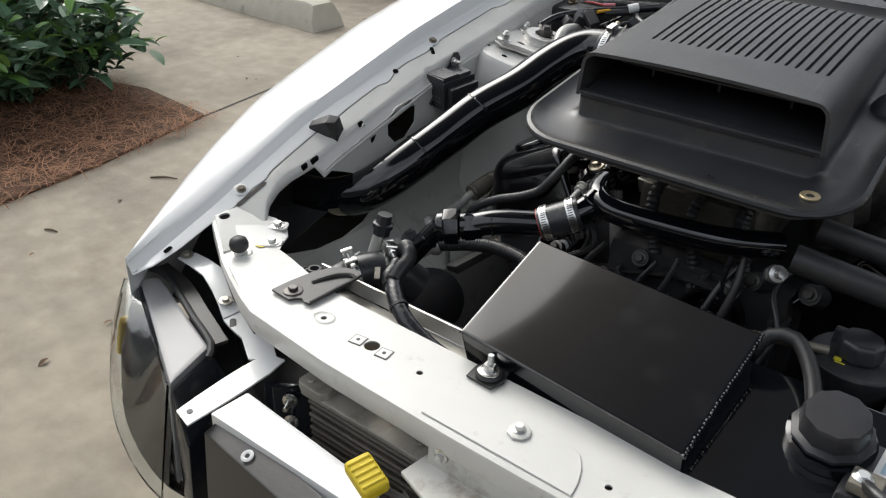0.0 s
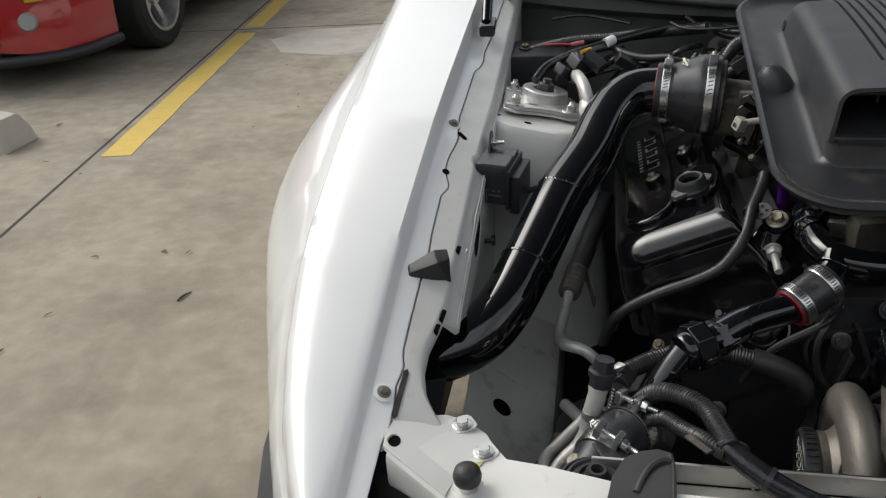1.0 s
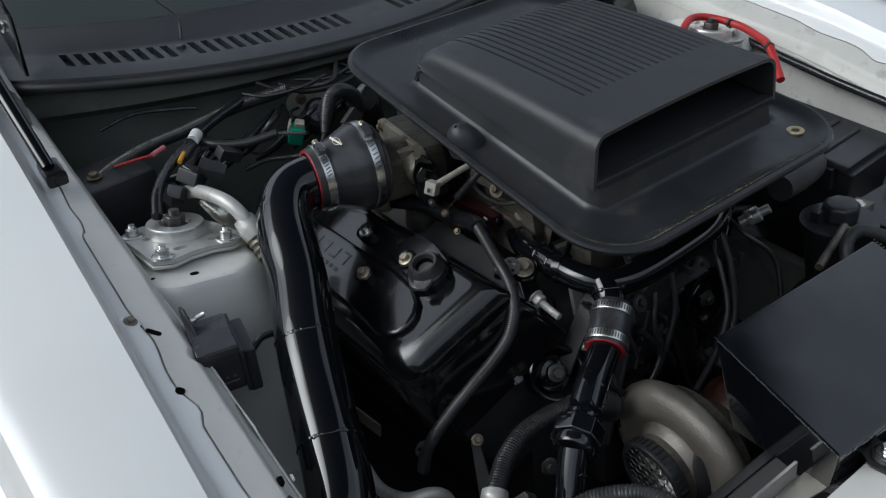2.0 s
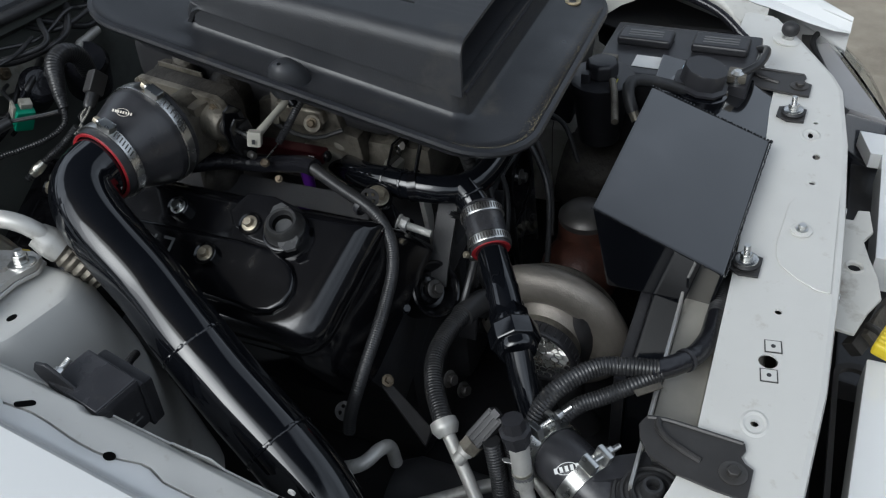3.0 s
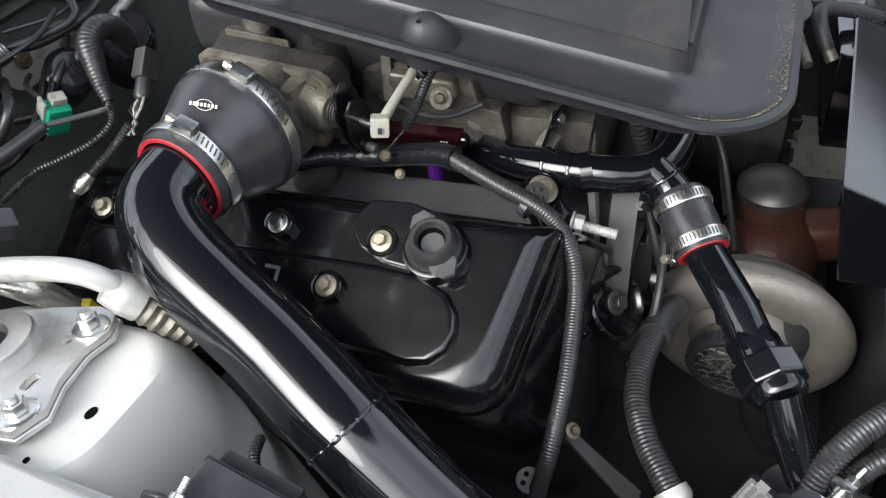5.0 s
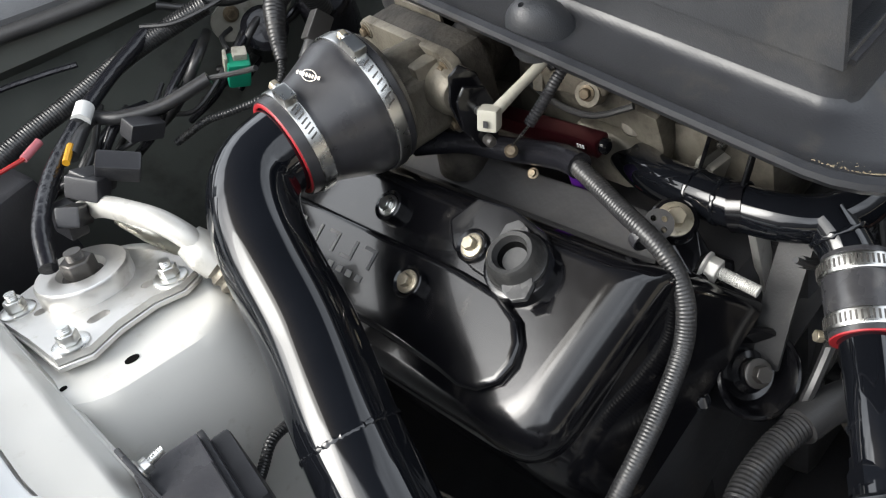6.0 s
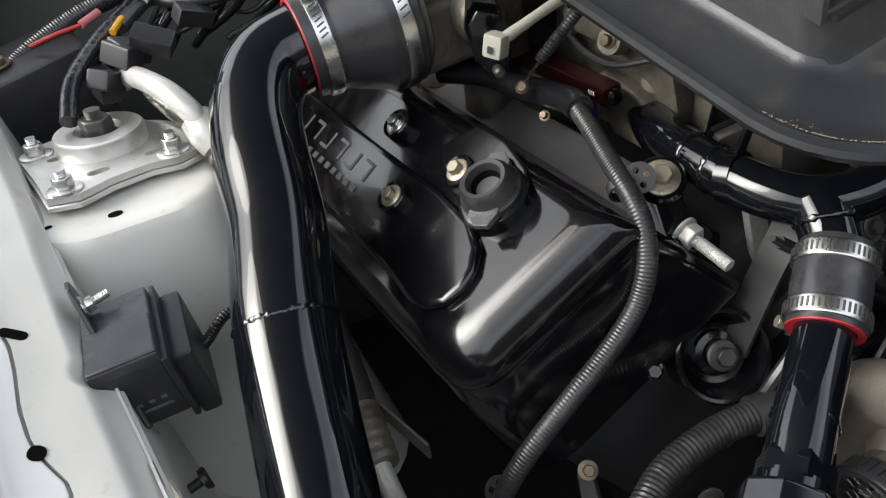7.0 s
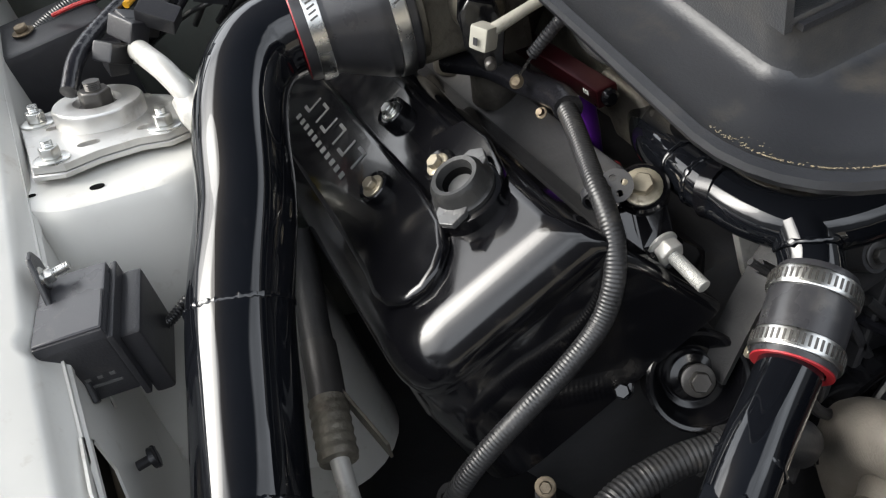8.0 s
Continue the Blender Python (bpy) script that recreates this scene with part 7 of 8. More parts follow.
part("line", tube([(-0.440, 0.340, 0.591), (-0.474, 0.303, 0.563), (-0.515, 0.262, 0.538), (-0.534, 0.238, 0.530), (-0.536, 0.205, 0.536), (-0.530, 0.175, 0.545), (-0.515, 0.120, 0.55), (-0.505, 0.100, 0.55)], 0.0082, 18, 0.006), TUBEALU, ach, "bare aluminium line")
part("line", tube([(-0.524, 0.184, 0.549), (-0.512, 0.205, 0.556), (-0.492, 0.218, 0.575), (-0.481, 0.229, 0.605), (-0.472, 0.236, 0.645)], 0.0085, 18, 0.006), TUBEALU, ach, "bare aluminium line")
part("port_sleeve", tube([(-0.484, 0.226, 0.592), (-0.470, 0.237, 0.655)], 0.0115, 18), TUBEALU, ach)
pc = Vector((0.10, 0.16, 0.98)).normalized()
part("port_cap", xf(lathe([(0, 0), (0.0145, 0.0), (0.0150, 0.012), (0.0175, 0.013), (0.0180, 0.020), (0.0135, 0.022), (0.0125, 0.036), (0, 0.037)], 8), aim((-0.4705, 0.2375, 0.648), pc)), PLASTIC, ach, "black plastic service port cap")
part("tag", xf(lathe([(0.0117, -0.007), (0.0121, -0.007), (0.0121, 0.007), (0.0117, 0.007)], 20), aim((-0.480, 0.229, 0.607), pc)), FOIL, ach, "pale paper tag")
part("tag", box(0.020, 0.010, 0.001, pose(-0.468, 0.252, 0.605, 20, 40, 30)), LABELWHITE, ach)
part("print_mark", xf(lathe([(0.0122, -0.003), (0.0124, -0.003), (0.0124, 0.003), (0.0122, 0.003)], 20), aim((-0.480, 0.229, 0.607), pc)), LABELGREY, ach)
part("line", tube([(-0.516, 0.366, 0.518), (-0.485, 0.320, 0.522), (-0.462, 0.285, 0.527), (-0.448, 0.265, 0.522)], 0.0085, 16, 0.006, inner=0.8), TUBEALU, ach, "bare aluminium line")
part("line", tube([(-0.45, 0.225, 0.555), (-0.475, 0.190, 0.545), (-0.500, 0.150, 0.538), (-0.505, 0.10, 0.53)], 0.007, 16, 0.006), TUBEALU, ach, "bare aluminium line")
# sensor and its plug on the line
sn = thing("pressure_sensor", "black plug on a pale pressure sensor beside the line", "sensor")
s0, s1 = Vector((-0.478, 0.310, 0.590)), Vector((-0.432, 0.268, 0.645))
sdv = (s1 - s0).normalized()
part("fitting", xf(lathe([(0, 0), (0.008, 0), (0.008, 0.012), (0.010, 0.014), (0.010, 0.020), (0, 0.02)], 18), aim(s0, sdv)), TUBEALU, sn)
part("hexagon", xf(lathe([(0, 0.020), (0.0135, 0.020), (0.0135, 0.034), (0, 0.034)], 6), aim(s0, sdv)), CAST, sn)
part("plug", xf(bevelled(box(0.024, 0.020, 0.045), 0.003, 2), aim(s0 + sdv * 0.055, sdv, 20)), RUBBER, sn)
for k in (-1, 0, 1):
    part("plug_rib", xf(box(0.003, 0.022, 0.040), aim(s0 + sdv * 0.055, sdv, 20) @ pose(0.007 * k, 0, 0), 0), PLASTIC, sn)
part("lock_tab", xf(box(0.010, 0.006, 0.008), aim(s0 + sdv * 0.078, sdv, 20) @ pose(0, 0.010, 0)), PLASTIC, sn)

# suction hose with its crimped sleeve beside the intake pipe
su = thing("refrigerant_hose", "black hose with a knurled aluminium sleeve and bent line", "hose")
part("hose", tube([(-0.462, 0.77, 0.668), (-0.476, 0.72, 0.645), (-0.488, 0.680, 0.628), (-0.494, 0.655, 0.618)], 0.0150, 18), RUBBER, su)
part("sleeve", tube([(-0.492, 0.663, 0.621), (-0.500, 0.630, 0.611), (-0.507, 0.602, 0.605)], 0.0166, 20), BRACKET, su, "grey rubber sleeve")
part("sleeve", tube([(-0.506, 0.606, 0.606), (-0.512, 0.580, 0.600), (-0.518, 0.553, 0.592)], 0.0180, 20, rib=0.0014, pitch=0.010), CAST, su, "knurled aluminium sleeve")
part("line", tube([(-0.517, 0.558, 0.594), (-0.523, 0.520, 0.578), (-0.528, 0.470, 0.570), (-0.518, 0.420, 0.584), (-0.490, 0.405, 0.585), (-0.468, 0.405, 0.56), (-0.462, 0.405, 0.52)], 0.0085, 16, 0.006), TUBEALU, su, "bent aluminium line")
part("fin_plate", box(0.003, 0.10, 0.024, pose(-0.487, 0.590, 0.596, 12, 0, 12), 0.0008), CASTDARK, su, "grimy tan metal strip")

# silicone elbow with T-bolt clamps
el = thing("silicone_elbow", "dark silicone elbow with two T-bolt clamps", "hose coupler")
part("hose", tube([(-0.405, 0.248, 0.570), (-0.422, 0.228, 0.592), (-0.440, 0.203, 0.604), (-0.457, 0.176, 0.605), (-0.472, 0.148, 0.597), (-0.484, 0.122, 0.585)], 0.0330, 28), SILICONE, el)
def tbolt(p, d, r, roll):
    w = 0.018
    b = part("clamp_band", xf(lathe([(r, -w / 2), (r + 0.0018, -w / 2), (r + 0.0018, w / 2), (r, w / 2)], 48), aim(p, d, roll)), STEEL, el, "bright steel T-bolt clamp")
    m = aim(p, d, roll) @ Matrix.Translation((r + 0.009, 0, 0)) @ Matrix.Rotation(radians(90), 4, 'X')
    part("trunnion", xf(merge(box(0.016, w * 1.1, 0.008, pose(0, 0, -0.016), 0.002), box(0.016, w * 1.1, 0.008, pose(0, 0, 0.008), 0.002)), m), STEEL, b)
    part("t_bolt", xf(tube([(0, 0, -0.020), (0, 0, 0.034)], 0.0036, 10, rib=0.0006, pitch=0.002), m), STEEL, b)
    part("nut", xf(hexhead(0.0068, 0.008), m @ pose(0, 0, 0.013)), STEEL, b)
tbolt((-0.437, 0.207, 0.603), (-0.54, -0.80, 0.22), 0.0336, turn_to((0, 0, 0), (-0.54, -0.80, 0.22), (-0.01, -0.013, 0.044)))
tbolt((-0.464, 0.163, 0.602), (-0.50, -0.84, -0.18), 0.0336, turn_to((0, 0, 0), (-0.46, -0.83, -0.30), (0.012, 0.0, 0.040)))
bolt(el, (-0.493, 0.141, 0.606), (-0.6, -0.2, 0.75), 0.0098, 0.010, 0.014, 0.003, CAST)
# maker's oval mark as a plain shape
om = aim((-0.4745, 0.181, 0.6325), (-0.52, 0.0, 0.85), 30)
part("print_mark", xf(lathe([(0.0105, 0), (0.0118, 0), (0.0118, 0.0006), (0.0105, 0.0006)], 24), om @ Matrix.Diagonal((1, 0.55, 1, 1))), LABELWHITE, el)
part("print_mark", xf(merge(*[box(0.0035, 0.006, 0.0006, pose(-0.012 + 0.006 * k, 0, 0.0004)) for k in range(5)]), om), LABELWHITE, el, smooth=False)
om = aim((-0.345, 0.772, 0.9075), (-0.62, -0.32, 0.72), -20)
part("print_mark", xf(merge(lathe([(0.0100, 0), (0.0110, 0), (0.0110, 0.0006), (0.0100, 0.0006)], 24), *[box(0.0028, 0.007, 0.0006, pose(-0.017 + 0.0045 * k, 0, 0.0002)) for k in range(8)]), om @ Matrix.Diagonal((0.72, 0.45, 1, 1))), COOLERALU, coupler, smooth=False)

# taped harness over the radiator
hn = thing("taped_harness", "black taped and ribbed wiring harness over the radiator edge", "wiring loom")
part("tape", tube([(-0.190, 0.067, 0.622), (-0.240, 0.069, 0.634), (-0.285, 0.079, 0.648), (-0.318, 0.099, 0.658), (-0.345, 0.125, 0.666)], 0.0125, 16, 0.006), TAPE, hn, "shiny taped trunk")
part("conduit", tube([(-0.05, 0.064, 0.60), (-0.12, 0.065, 0.612), (-0.192, 0.067, 0.622)], 0.0125, 14, rib=0.0013, pitch=0.0043), LOOM, hn, "ribbed conduit")
part("conduit", tube([(-0.338, 0.115, 0.668), (-0.348, 0.145, 0.672), (-0.358, 0.175, 0.672), (-0.380, 0.200, 0.668), (-0.405, 0.222, 0.655), (-0.425, 0.235, 0.625), (-0.44, 0.24, 0.58)], 0.0115, 14, rib=0.0012, pitch=0.0041), LOOM, hn, "ribbed conduit")
part("conduit", tube([(-0.340, 0.112, 0.662), (-0.362, 0.135, 0.660), (-0.380, 0.165, 0.648), (-0.400, 0.195, 0.638), (-0.430, 0.225, 0.60), (-0.45, 0.235, 0.55)], 0.0100, 14, rib=0.0010, pitch=0.0038), LOOM, hn, "ribbed conduit")
for x, y, z, r in ((-0.455, 0.245, 0.555, 0.0115), (-0.472, 0.262, 0.545, 0.0105)):
    part("conduit", tube([(x + 0.01, y + 0.01, z + 0.08), (x, y, z + 0.03), (x - 0.012, y - 0.01, z - 0.03), (x - 0.02, y - 0.03, z - 0.08)], r, 14, rib=0.0012, pitch=0.0041), LOOM, hn, "ribbed conduit")
part("tie", xf(lathe([(0.0152, -0.003), (0.0168, -0.003), (0.0168, 0.003), (0.0152, 0.003)], 20), aim((-0.302, 0.088, 0.653), (0.85, -0.45, -0.25)) @ Matrix.Scale(0.84, 4)), PLASTIC, hn)
part("tag", box(0.008, 0.032, 0.002, pose(-0.370, 0.118, 0.668, 0, 0, 40)), CASTDARK, hn)

# ---- throttle linkage, fuel rail and the manifold under the tray ----
lk = thing("throttle_linkage", "black throttle lever with a grey rod and return spring", "linkage")
def along(k, up=0.0):
    return shaft_foot + shaft_way * k + Vector((0, 0, up))
part("shaft", tube([along(0.0), along(0.078)], 0.0040, 12), STEEL, lk)
turns = [along(0.008 + 0.020 * k / 60) + Vector((0.92, -0.37, 0)) * 0.0125 * math.cos(k * math.tau / 12) + Vector((0, 0, 0.0125 * math.sin(k * math.tau / 12))) for k in range(61)]
part("spring", tube(turns, 0.0012, 8, 0.004), DARKSTEEL, lk, "coiled return spring")
def lever(pts, k, t=0.003):
    side_way = shaft_way.cross(Vector((0, 0, 1))).normalized()
    up = side_way.cross(shaft_way)
    p = along(k)
    m = Matrix(((side_way.x, up.x, shaft_way.x, p.x), (side_way.y, up.y, shaft_way.y, p.y), (side_way.z, up.z, shaft_way.z, p.z), (0, 0, 0, 1)))
    return bevelled(prism(pts, 0, t, m), 0.0012, 1, 50)
part("lever", lever([(-0.012, -0.036), (0.004, -0.040), (0.016, -0.018), (0.019, 0.008), (0.012, 0.034), (0.000, 0.040), (-0.013, 0.026), (-0.018, -0.005)], 0.030), COVERBLACK, lk)
part("lever", lever([(-0.010, -0.036), (0.006, -0.038), (0.018, -0.012), (0.016, 0.016), (0.006, 0.026), (-0.012, 0.018), (-0.018, -0.006)], 0.043), COVERBLACK, lk)
part("lever_pin", xf(lathe([(0, 0), (0.005, 0), (0.005, 0.012), (0.003, 0.014), (0, 0.014)], 14), aim(along(0.044, -0.030), shaft_way)), DARKSTEEL, lk)
part("rod_end", bevelled(box(0.016, 0.018, 0.020, pose(-0.272, 0.647, 0.845, 10, 15, 25)), 0.003, 2), RODGREY, lk, "pale plastic rod end")
part("rod_mark", box(0.0006, 0.004, 0.006, pose(-0.2815, 0.643, 0.846, 10, 15, 25)), PLASTIC, lk, smooth=False)
part("rod", tube([(-0.268, 0.646, 0.847), (-0.235, 0.641, 0.855), (-0.203, 0.635, 0.863)], [0.0055, 0.0045, 0.0050], 14), RODGREY, lk, "pale grey plastic rod")
part("rod_joint", xf(lathe([(0, -0.012), (0.006, -0.012), (0.008, 0.0), (0.006, 0.012), (0, 0.012)], 16), aim((-0.200, 0.6345, 0.864), (0.3, 0.6, 0.7))), COVERBLACK, lk)
part("cable", tube([(-0.244, 0.665, 0.788), (-0.240, 0.650, 0.805), (-0.236, 0.634, 0.823)], 0.0013, 8), STEEL, lk)
part("cable_sleeve", tube([(-0.238, 0.640, 0.817), (-0.222, 0.631, 0.834), (-0.20, 0.624, 0.852), (-0.17, 0.615, 0.870)], 0.0055, 12, rib=0.0007, pitch=0.003), PLASTIC, lk)
part("ball", xf(lathe([(0, 0), (0.0055, 0), (0.0065, 0.003), (0.004, 0.006), (0, 0.006)], 14), aim((-0.244, 0.6655, 0.784), (-0.5, -0.5, 0.7))), BOLTTAN, lk)
fr = thing("fuel_rail", "anodised fuel rail with a purple injector over the head", "fuel rail")
part("rail", bevelled(box(0.020, 0.20, 0.017, pose(-0.198, 0.698, 0.777, 0, 0, 0)), 0.003, 2), mat("dark_red_anodised", (0.060, 0.012, 0.016), 0.28, metal=0.8, vary=0.2, scale=30), fr, "dark red anodised rail")
for k in range(3):
    part("print_mark", box(0.0006, 0.0018, 0.004, pose(-0.2083, 0.612 + 0.003 * k, 0.779)), LABELWHITE, fr, smooth=False)
part("rail_end", xf(lathe([(0, 0), (0.0075, 0), (0.0075, 0.004), (0.005, 0.006), (0, 0.006)], 14), aim((-0.198, 0.598, 0.777), (0, -1, 0))), COVERBLACK, fr)
part("injector", tube([(-0.199, 0.637, 0.770), (-0.198, 0.636, 0.725), (-0.197, 0.635, 0.703), (-0.1965, 0.6345, 0.698)], [0.0085, 0.0085, 0.0085, 0.0060], 16), PURPLE, fr, "purple anodised injector")
part("injector_seal", xf(lathe([(0, -0.003), (0.006, -0.003), (0.006, 0.003), (0, 0.003)], 16), aim((-0.1976, 0.6034, 0.7025), (-0.4, -0.3, 0.8))), RED, fr, "small red plug")
bolt(fr, (-0.229, 0.662, 0.748), (-0.6, -0.3, 0.7), 0.0038, 0.004, 0.0055, 0.0015, BOLTTAN)
mf = thing("intake_manifold", "grimy cast aluminium intake manifold below the scoop", "intake manifold")
part("plenum", bevelled(box(0.20, 0.42, 0.075, pose(CX, 0.73, 0.835, 6)), 0.022, 3), VOID, mf)
for k in range(4):
    y = 0.57 + 0.10 * k
    for sx in ((-1, 1) if k > 1 else (1,)):
        part("runner", tube([(CX + sx * 0.07, y, 0.835), (CX + sx * 0.135, y, 0.815), (CX + sx * 0.165, y, 0.765), (CX + sx * 0.175, y, 0.715)], [0.034, 0.033, 0.030, 0.030], 20, 0.01), GRIMECAST, mf)
part("flange", bevelled(box(0.05, 0.42, 0.018, pose(CX - 0.185, 0.725, 0.712, 0, -26)), 0.004, 2), VOID, mf)
step = prism([(0.736, 0.755), (0.721, 0.821), (0.678, 0.838), (0.640, 0.832), (0.623, 0.826), (0.598, 0.831), (0.591, 0.790), (0.569, 0.785), (0.565, 0.752), (0.572, 0.720), (0.590, 0.716), (0.609, 0.711), (0.610, 0.731), (0.654, 0.749), (0.696, 0.744)], 0.0, 0.035, side(-0.158))
part("casting", bevelled(step, 0.005, 2, 40), CASTDARK, mf, "rough tan casting")
step = prism([(0.690, 0.800), (0.684, 0.832), (0.612, 0.826), (0.610, 0.806), (0.640, 0.798)], 0.0, 0.02, side(-0.170))
part("casting", bevelled(step, 0.005, 3, 40), CAST, mf, "rough tan casting")
part("bolt_boss", xf(lathe([(0, -0.01), (0.013, -0.01), (0.012, 0.006), (0, 0.006)], 18), aim((-0.170, 0.627, 0.8075), (-0.9, -0.2, 0.4))), CAST, mf)
bolt(mf, (-0.175, 0.626, 0.811), (-0.9, -0.2, 0.4), 0.0055, 0.005, 0.0075, 0.0015, BOLTTAN)
part("vacuum_line", tube([(-0.168, 0.70, 0.80), (-0.178, 0.66, 0.792), (-0.178, 0.62, 0.790), (-0.165, 0.585, 0.800)], 0.0032, 8), RUBBER, mf)
block = prism([(0.660, 0.742), (0.652, 0.770), (0.606, 0.764), (0.588, 0.755), (0.578, 0.735), (0.581, 0.712), (0.604, 0.704), (0.640, 0.706)], 0.0, 0.03, side(-0.172))
part("casting", bevelled(block, 0.006, 3, 40), CASTDARK, mf, "rough tan casting")
part("cast_boss", xf(lathe([(0, -0.02), (0.014, -0.02), (0.012, 0.004), (0.007, 0.006), (0, 0.006)], 18), aim((-0.150, 0.600, 0.766), (-0.4, -0.5, 0.75))), CASTDARK, mf)
part("lug", bevelled(prism([(0.655, 0.792), (0.652, 0.842), (0.628, 0.852), (0.608, 0.835), (0.606, 0.790)], 0.0, 0.012, side(-0.148)), 0.003, 2, 40), CASTDARK, mf)
part("web", bevelled(box(0.05, 0.012, 0.05, pose(-0.145, 0.690, 0.815, 0, 20, 8)), 0.003, 2), CASTDARK, mf)
part("bracket", bevelled(box(0.045, 0.004, 0.06, pose(-0.147, 0.515, 0.765, 20, 0, -10)), 0.001, 1), COVERBLACK, mf)
bolt(mf, (-0.149, 0.5125, 0.7765), (-0.2, -0.9, 0.35), 0.007, 0.006, 0.010, 0.002, STEEL)
part("pale_gasket", bevelled(box(0.03, 0.02, 0.03, pose(-0.146, 0.525, 0.738, 20, 0, -10)), 0.004, 2), COOLERALU, mf)
for x, y, z, r in ((-0.09, 0.46, 0.80, 0.018), (-0.03, 0.47, 0.79, 0.015), (0.04, 0.48, 0.80, 0.02)):
    part("vacuum_hose", tube([(x, y + 0.1, z + 0.02), (x + 0.005, y + 0.02, z + 0.01), (x - 0.01, y - 0.02, z - 0.04), (x + 0.01, y - 0.03, z - 0.12)], r * 0.6, 12, rib=0.002, pitch=0.008), RUBBER, mf)

# ---- rear corner of the bay: line, foil, wires and black boxes ----
rl2 = thing("refrigerant_line", "pale bare aluminium line bending beside the strut tower", "line")
part("line", tube([(-0.529, 0.985, 0.822), (-0.522, 0.920, 0.846), (-0.516, 0.862, 0.857), (-0.507, 0.822, 0.854), (-0.499, 0.800, 0.836), (-0.496, 0.790, 0.815)], 0.0105, 20, 0.006), TUBEALU, rl2)
part("collar", tube([(-0.499, 0.806, 0.832), (-0.495, 0.794, 0.818), (-0.492, 0.786, 0.808)], [0.0150, 0.0185, 0.0180], 20, 0.003), TUBEALU, rl2)
part("sleeve", tube([(-0.492, 0.788, 0.808), (-0.487, 0.770, 0.785), (-0.480, 0.755, 0.762)], 0.0185, 20, rib=0.003, pitch=0.010), CAST, rl2)
part("foil_wrap", tube([(-0.515, 0.925, 0.826), (-0.500, 0.902, 0.803), (-0.490, 0.893, 0.780), (-0.483, 0.876, 0.752)], [0.008, 0.0125, 0.012, 0.009], 14, 0.004), FOIL, rl2, "crumpled foil wrap")
part("tie", tube([(-0.487, 0.890, 0.772), (-0.482, 0.880, 0.762), (-0.478, 0.872, 0.750)], [0.006, 0.012, 0.007], 8), YELLOW, rl2, "yellow tag")
part("plug", bevelled(box(0.024, 0.034, 0.022, pose(-0.521, 0.925, 0.868, 20, 25, 40)), 0.003, 2), PLASTIC, rl2, "black plug on the line")
part("plug", bevelled(box(0.020, 0.030, 0.030, pose(-0.548, 0.955, 0.838, 10, 15, 10)), 0.003, 2), PLASTIC, rl2)
bb = thing("heater_box", "black plastic box bolted in the rear corner of the bay", "fuse box")
part("case", bevelled(box(0.16, 0.10, 0.12, pose(-0.625, 1.085, 0.800, 6, 0, 8)), 0.010, 2), PLASTIC, bb)
bolt(bb, (-0.628, 1.072, 0.861), (0, -0.1, 1), 0.008, 0.006, 0.012, 0.002, BOLTTAN)
wl2 = thing("firewall_harness", "tangle of taped black looms and wires along the firewall", "wiring loom")
rngw = random.Random(21)
def wire(pts, r, m, label="", rib=0.0, pitch=0.005, jig=0.0):
    P = [(p[0] + rngw.uniform(-jig, jig), p[1] + rngw.uniform(-jig, jig), p[2] + rngw.uniform(-jig, jig)) for p in pts]
    part("wire" if r < 0.004 else "loom", tube(P, r, 8 if r < 0.004 else 12, 0.008, rib=rib, pitch=pitch), m, wl2, label)
wire([(-0.65, 1.06, 0.84), (-0.60, 1.09, 0.855), (-0.53, 1.10, 0.868), (-0.45, 1.10, 0.875), (-0.36, 1.10, 0.885), (-0.28, 1.06, 0.90)], 0.0115, LOOM, rib=0.0008, pitch=0.0034)
wire([(-0.595, 0.885, 0.846), (-0.575, 0.925, 0.862), (-0.535, 0.985, 0.868), (-0.485, 1.035, 0.872), (-0.42, 1.075, 0.882), (-0.34, 1.10, 0.895)], 0.0085, TAPE)
wire([(-0.505, 1.0, 0.868), (-0.46, 1.05, 0.868), (-0.44, 1.03, 0.862), (-0.40, 1.0, 0.858), (-0.35, 0.975, 0.865)], 0.0075, LOOM)
wire([(-0.592, 1.072, 0.866), (-0.565, 1.055, 0.872), (-0.535, 1.050, 0.872)], 0.0024, REDWIRE, "red wire")
wire([(-0.536, 1.050, 0.872), (-0.512, 1.060, 0.874)], 0.0045, mat("pink_heatshrink", (0.45, 0.14, 0.16), 0.4), "pink heat-shrink joint")
wire([(-0.515, 0.985, 0.872), (-0.498, 1.008, 0.874)], 0.0038, YELLOWWIRE, "amber wire joint")
wire([(-0.470, 1.040, 0.876), (-0.455, 1.055, 0.880)], 0.010, LABELWHITE, "pale tape wrap")
wire([(-0.35, 0.975, 0.865), (-0.335, 0.93, 0.872), (-0.33, 0.90, 0.88)], 0.0030, LOOM)
wire([(-0.58, 1.16, 0.90), (-0.52, 1.17, 0.905), (-0.46, 1.15, 0.90), (-0.42, 1.13, 0.895)], 0.0035, TAPE)
for k in range(14):
    x = -0.60 + 0.028 * k
    wire([(x, 1.10, 0.78 + 0.01 * (k % 3)), (x + 0.03, 1.06, 0.82), (x + 0.07, 1.04, 0.835 + 0.008 * (k % 4)), (x + 0.13, 1.08, 0.85)], 0.003 + 0.001 * (k % 4), LOOM if k % 3 else TAPE, jig=0.012)
for k in range(8):
    wire([(-0.35 + 0.04 * k, 1.11, 0.90), (-0.31 + 0.04 * k, 1.07, 0.885), (-0.26 + 0.04 * k, 1.04, 0.90), (-0.20 + 0.04 * k, 1.06, 0.91)], 0.003 + 0.0012 * (k % 3), LOOM, jig=0.015)
cn = thing("wiring_connector", "black plastic connectors clipped to the harness", "connector")
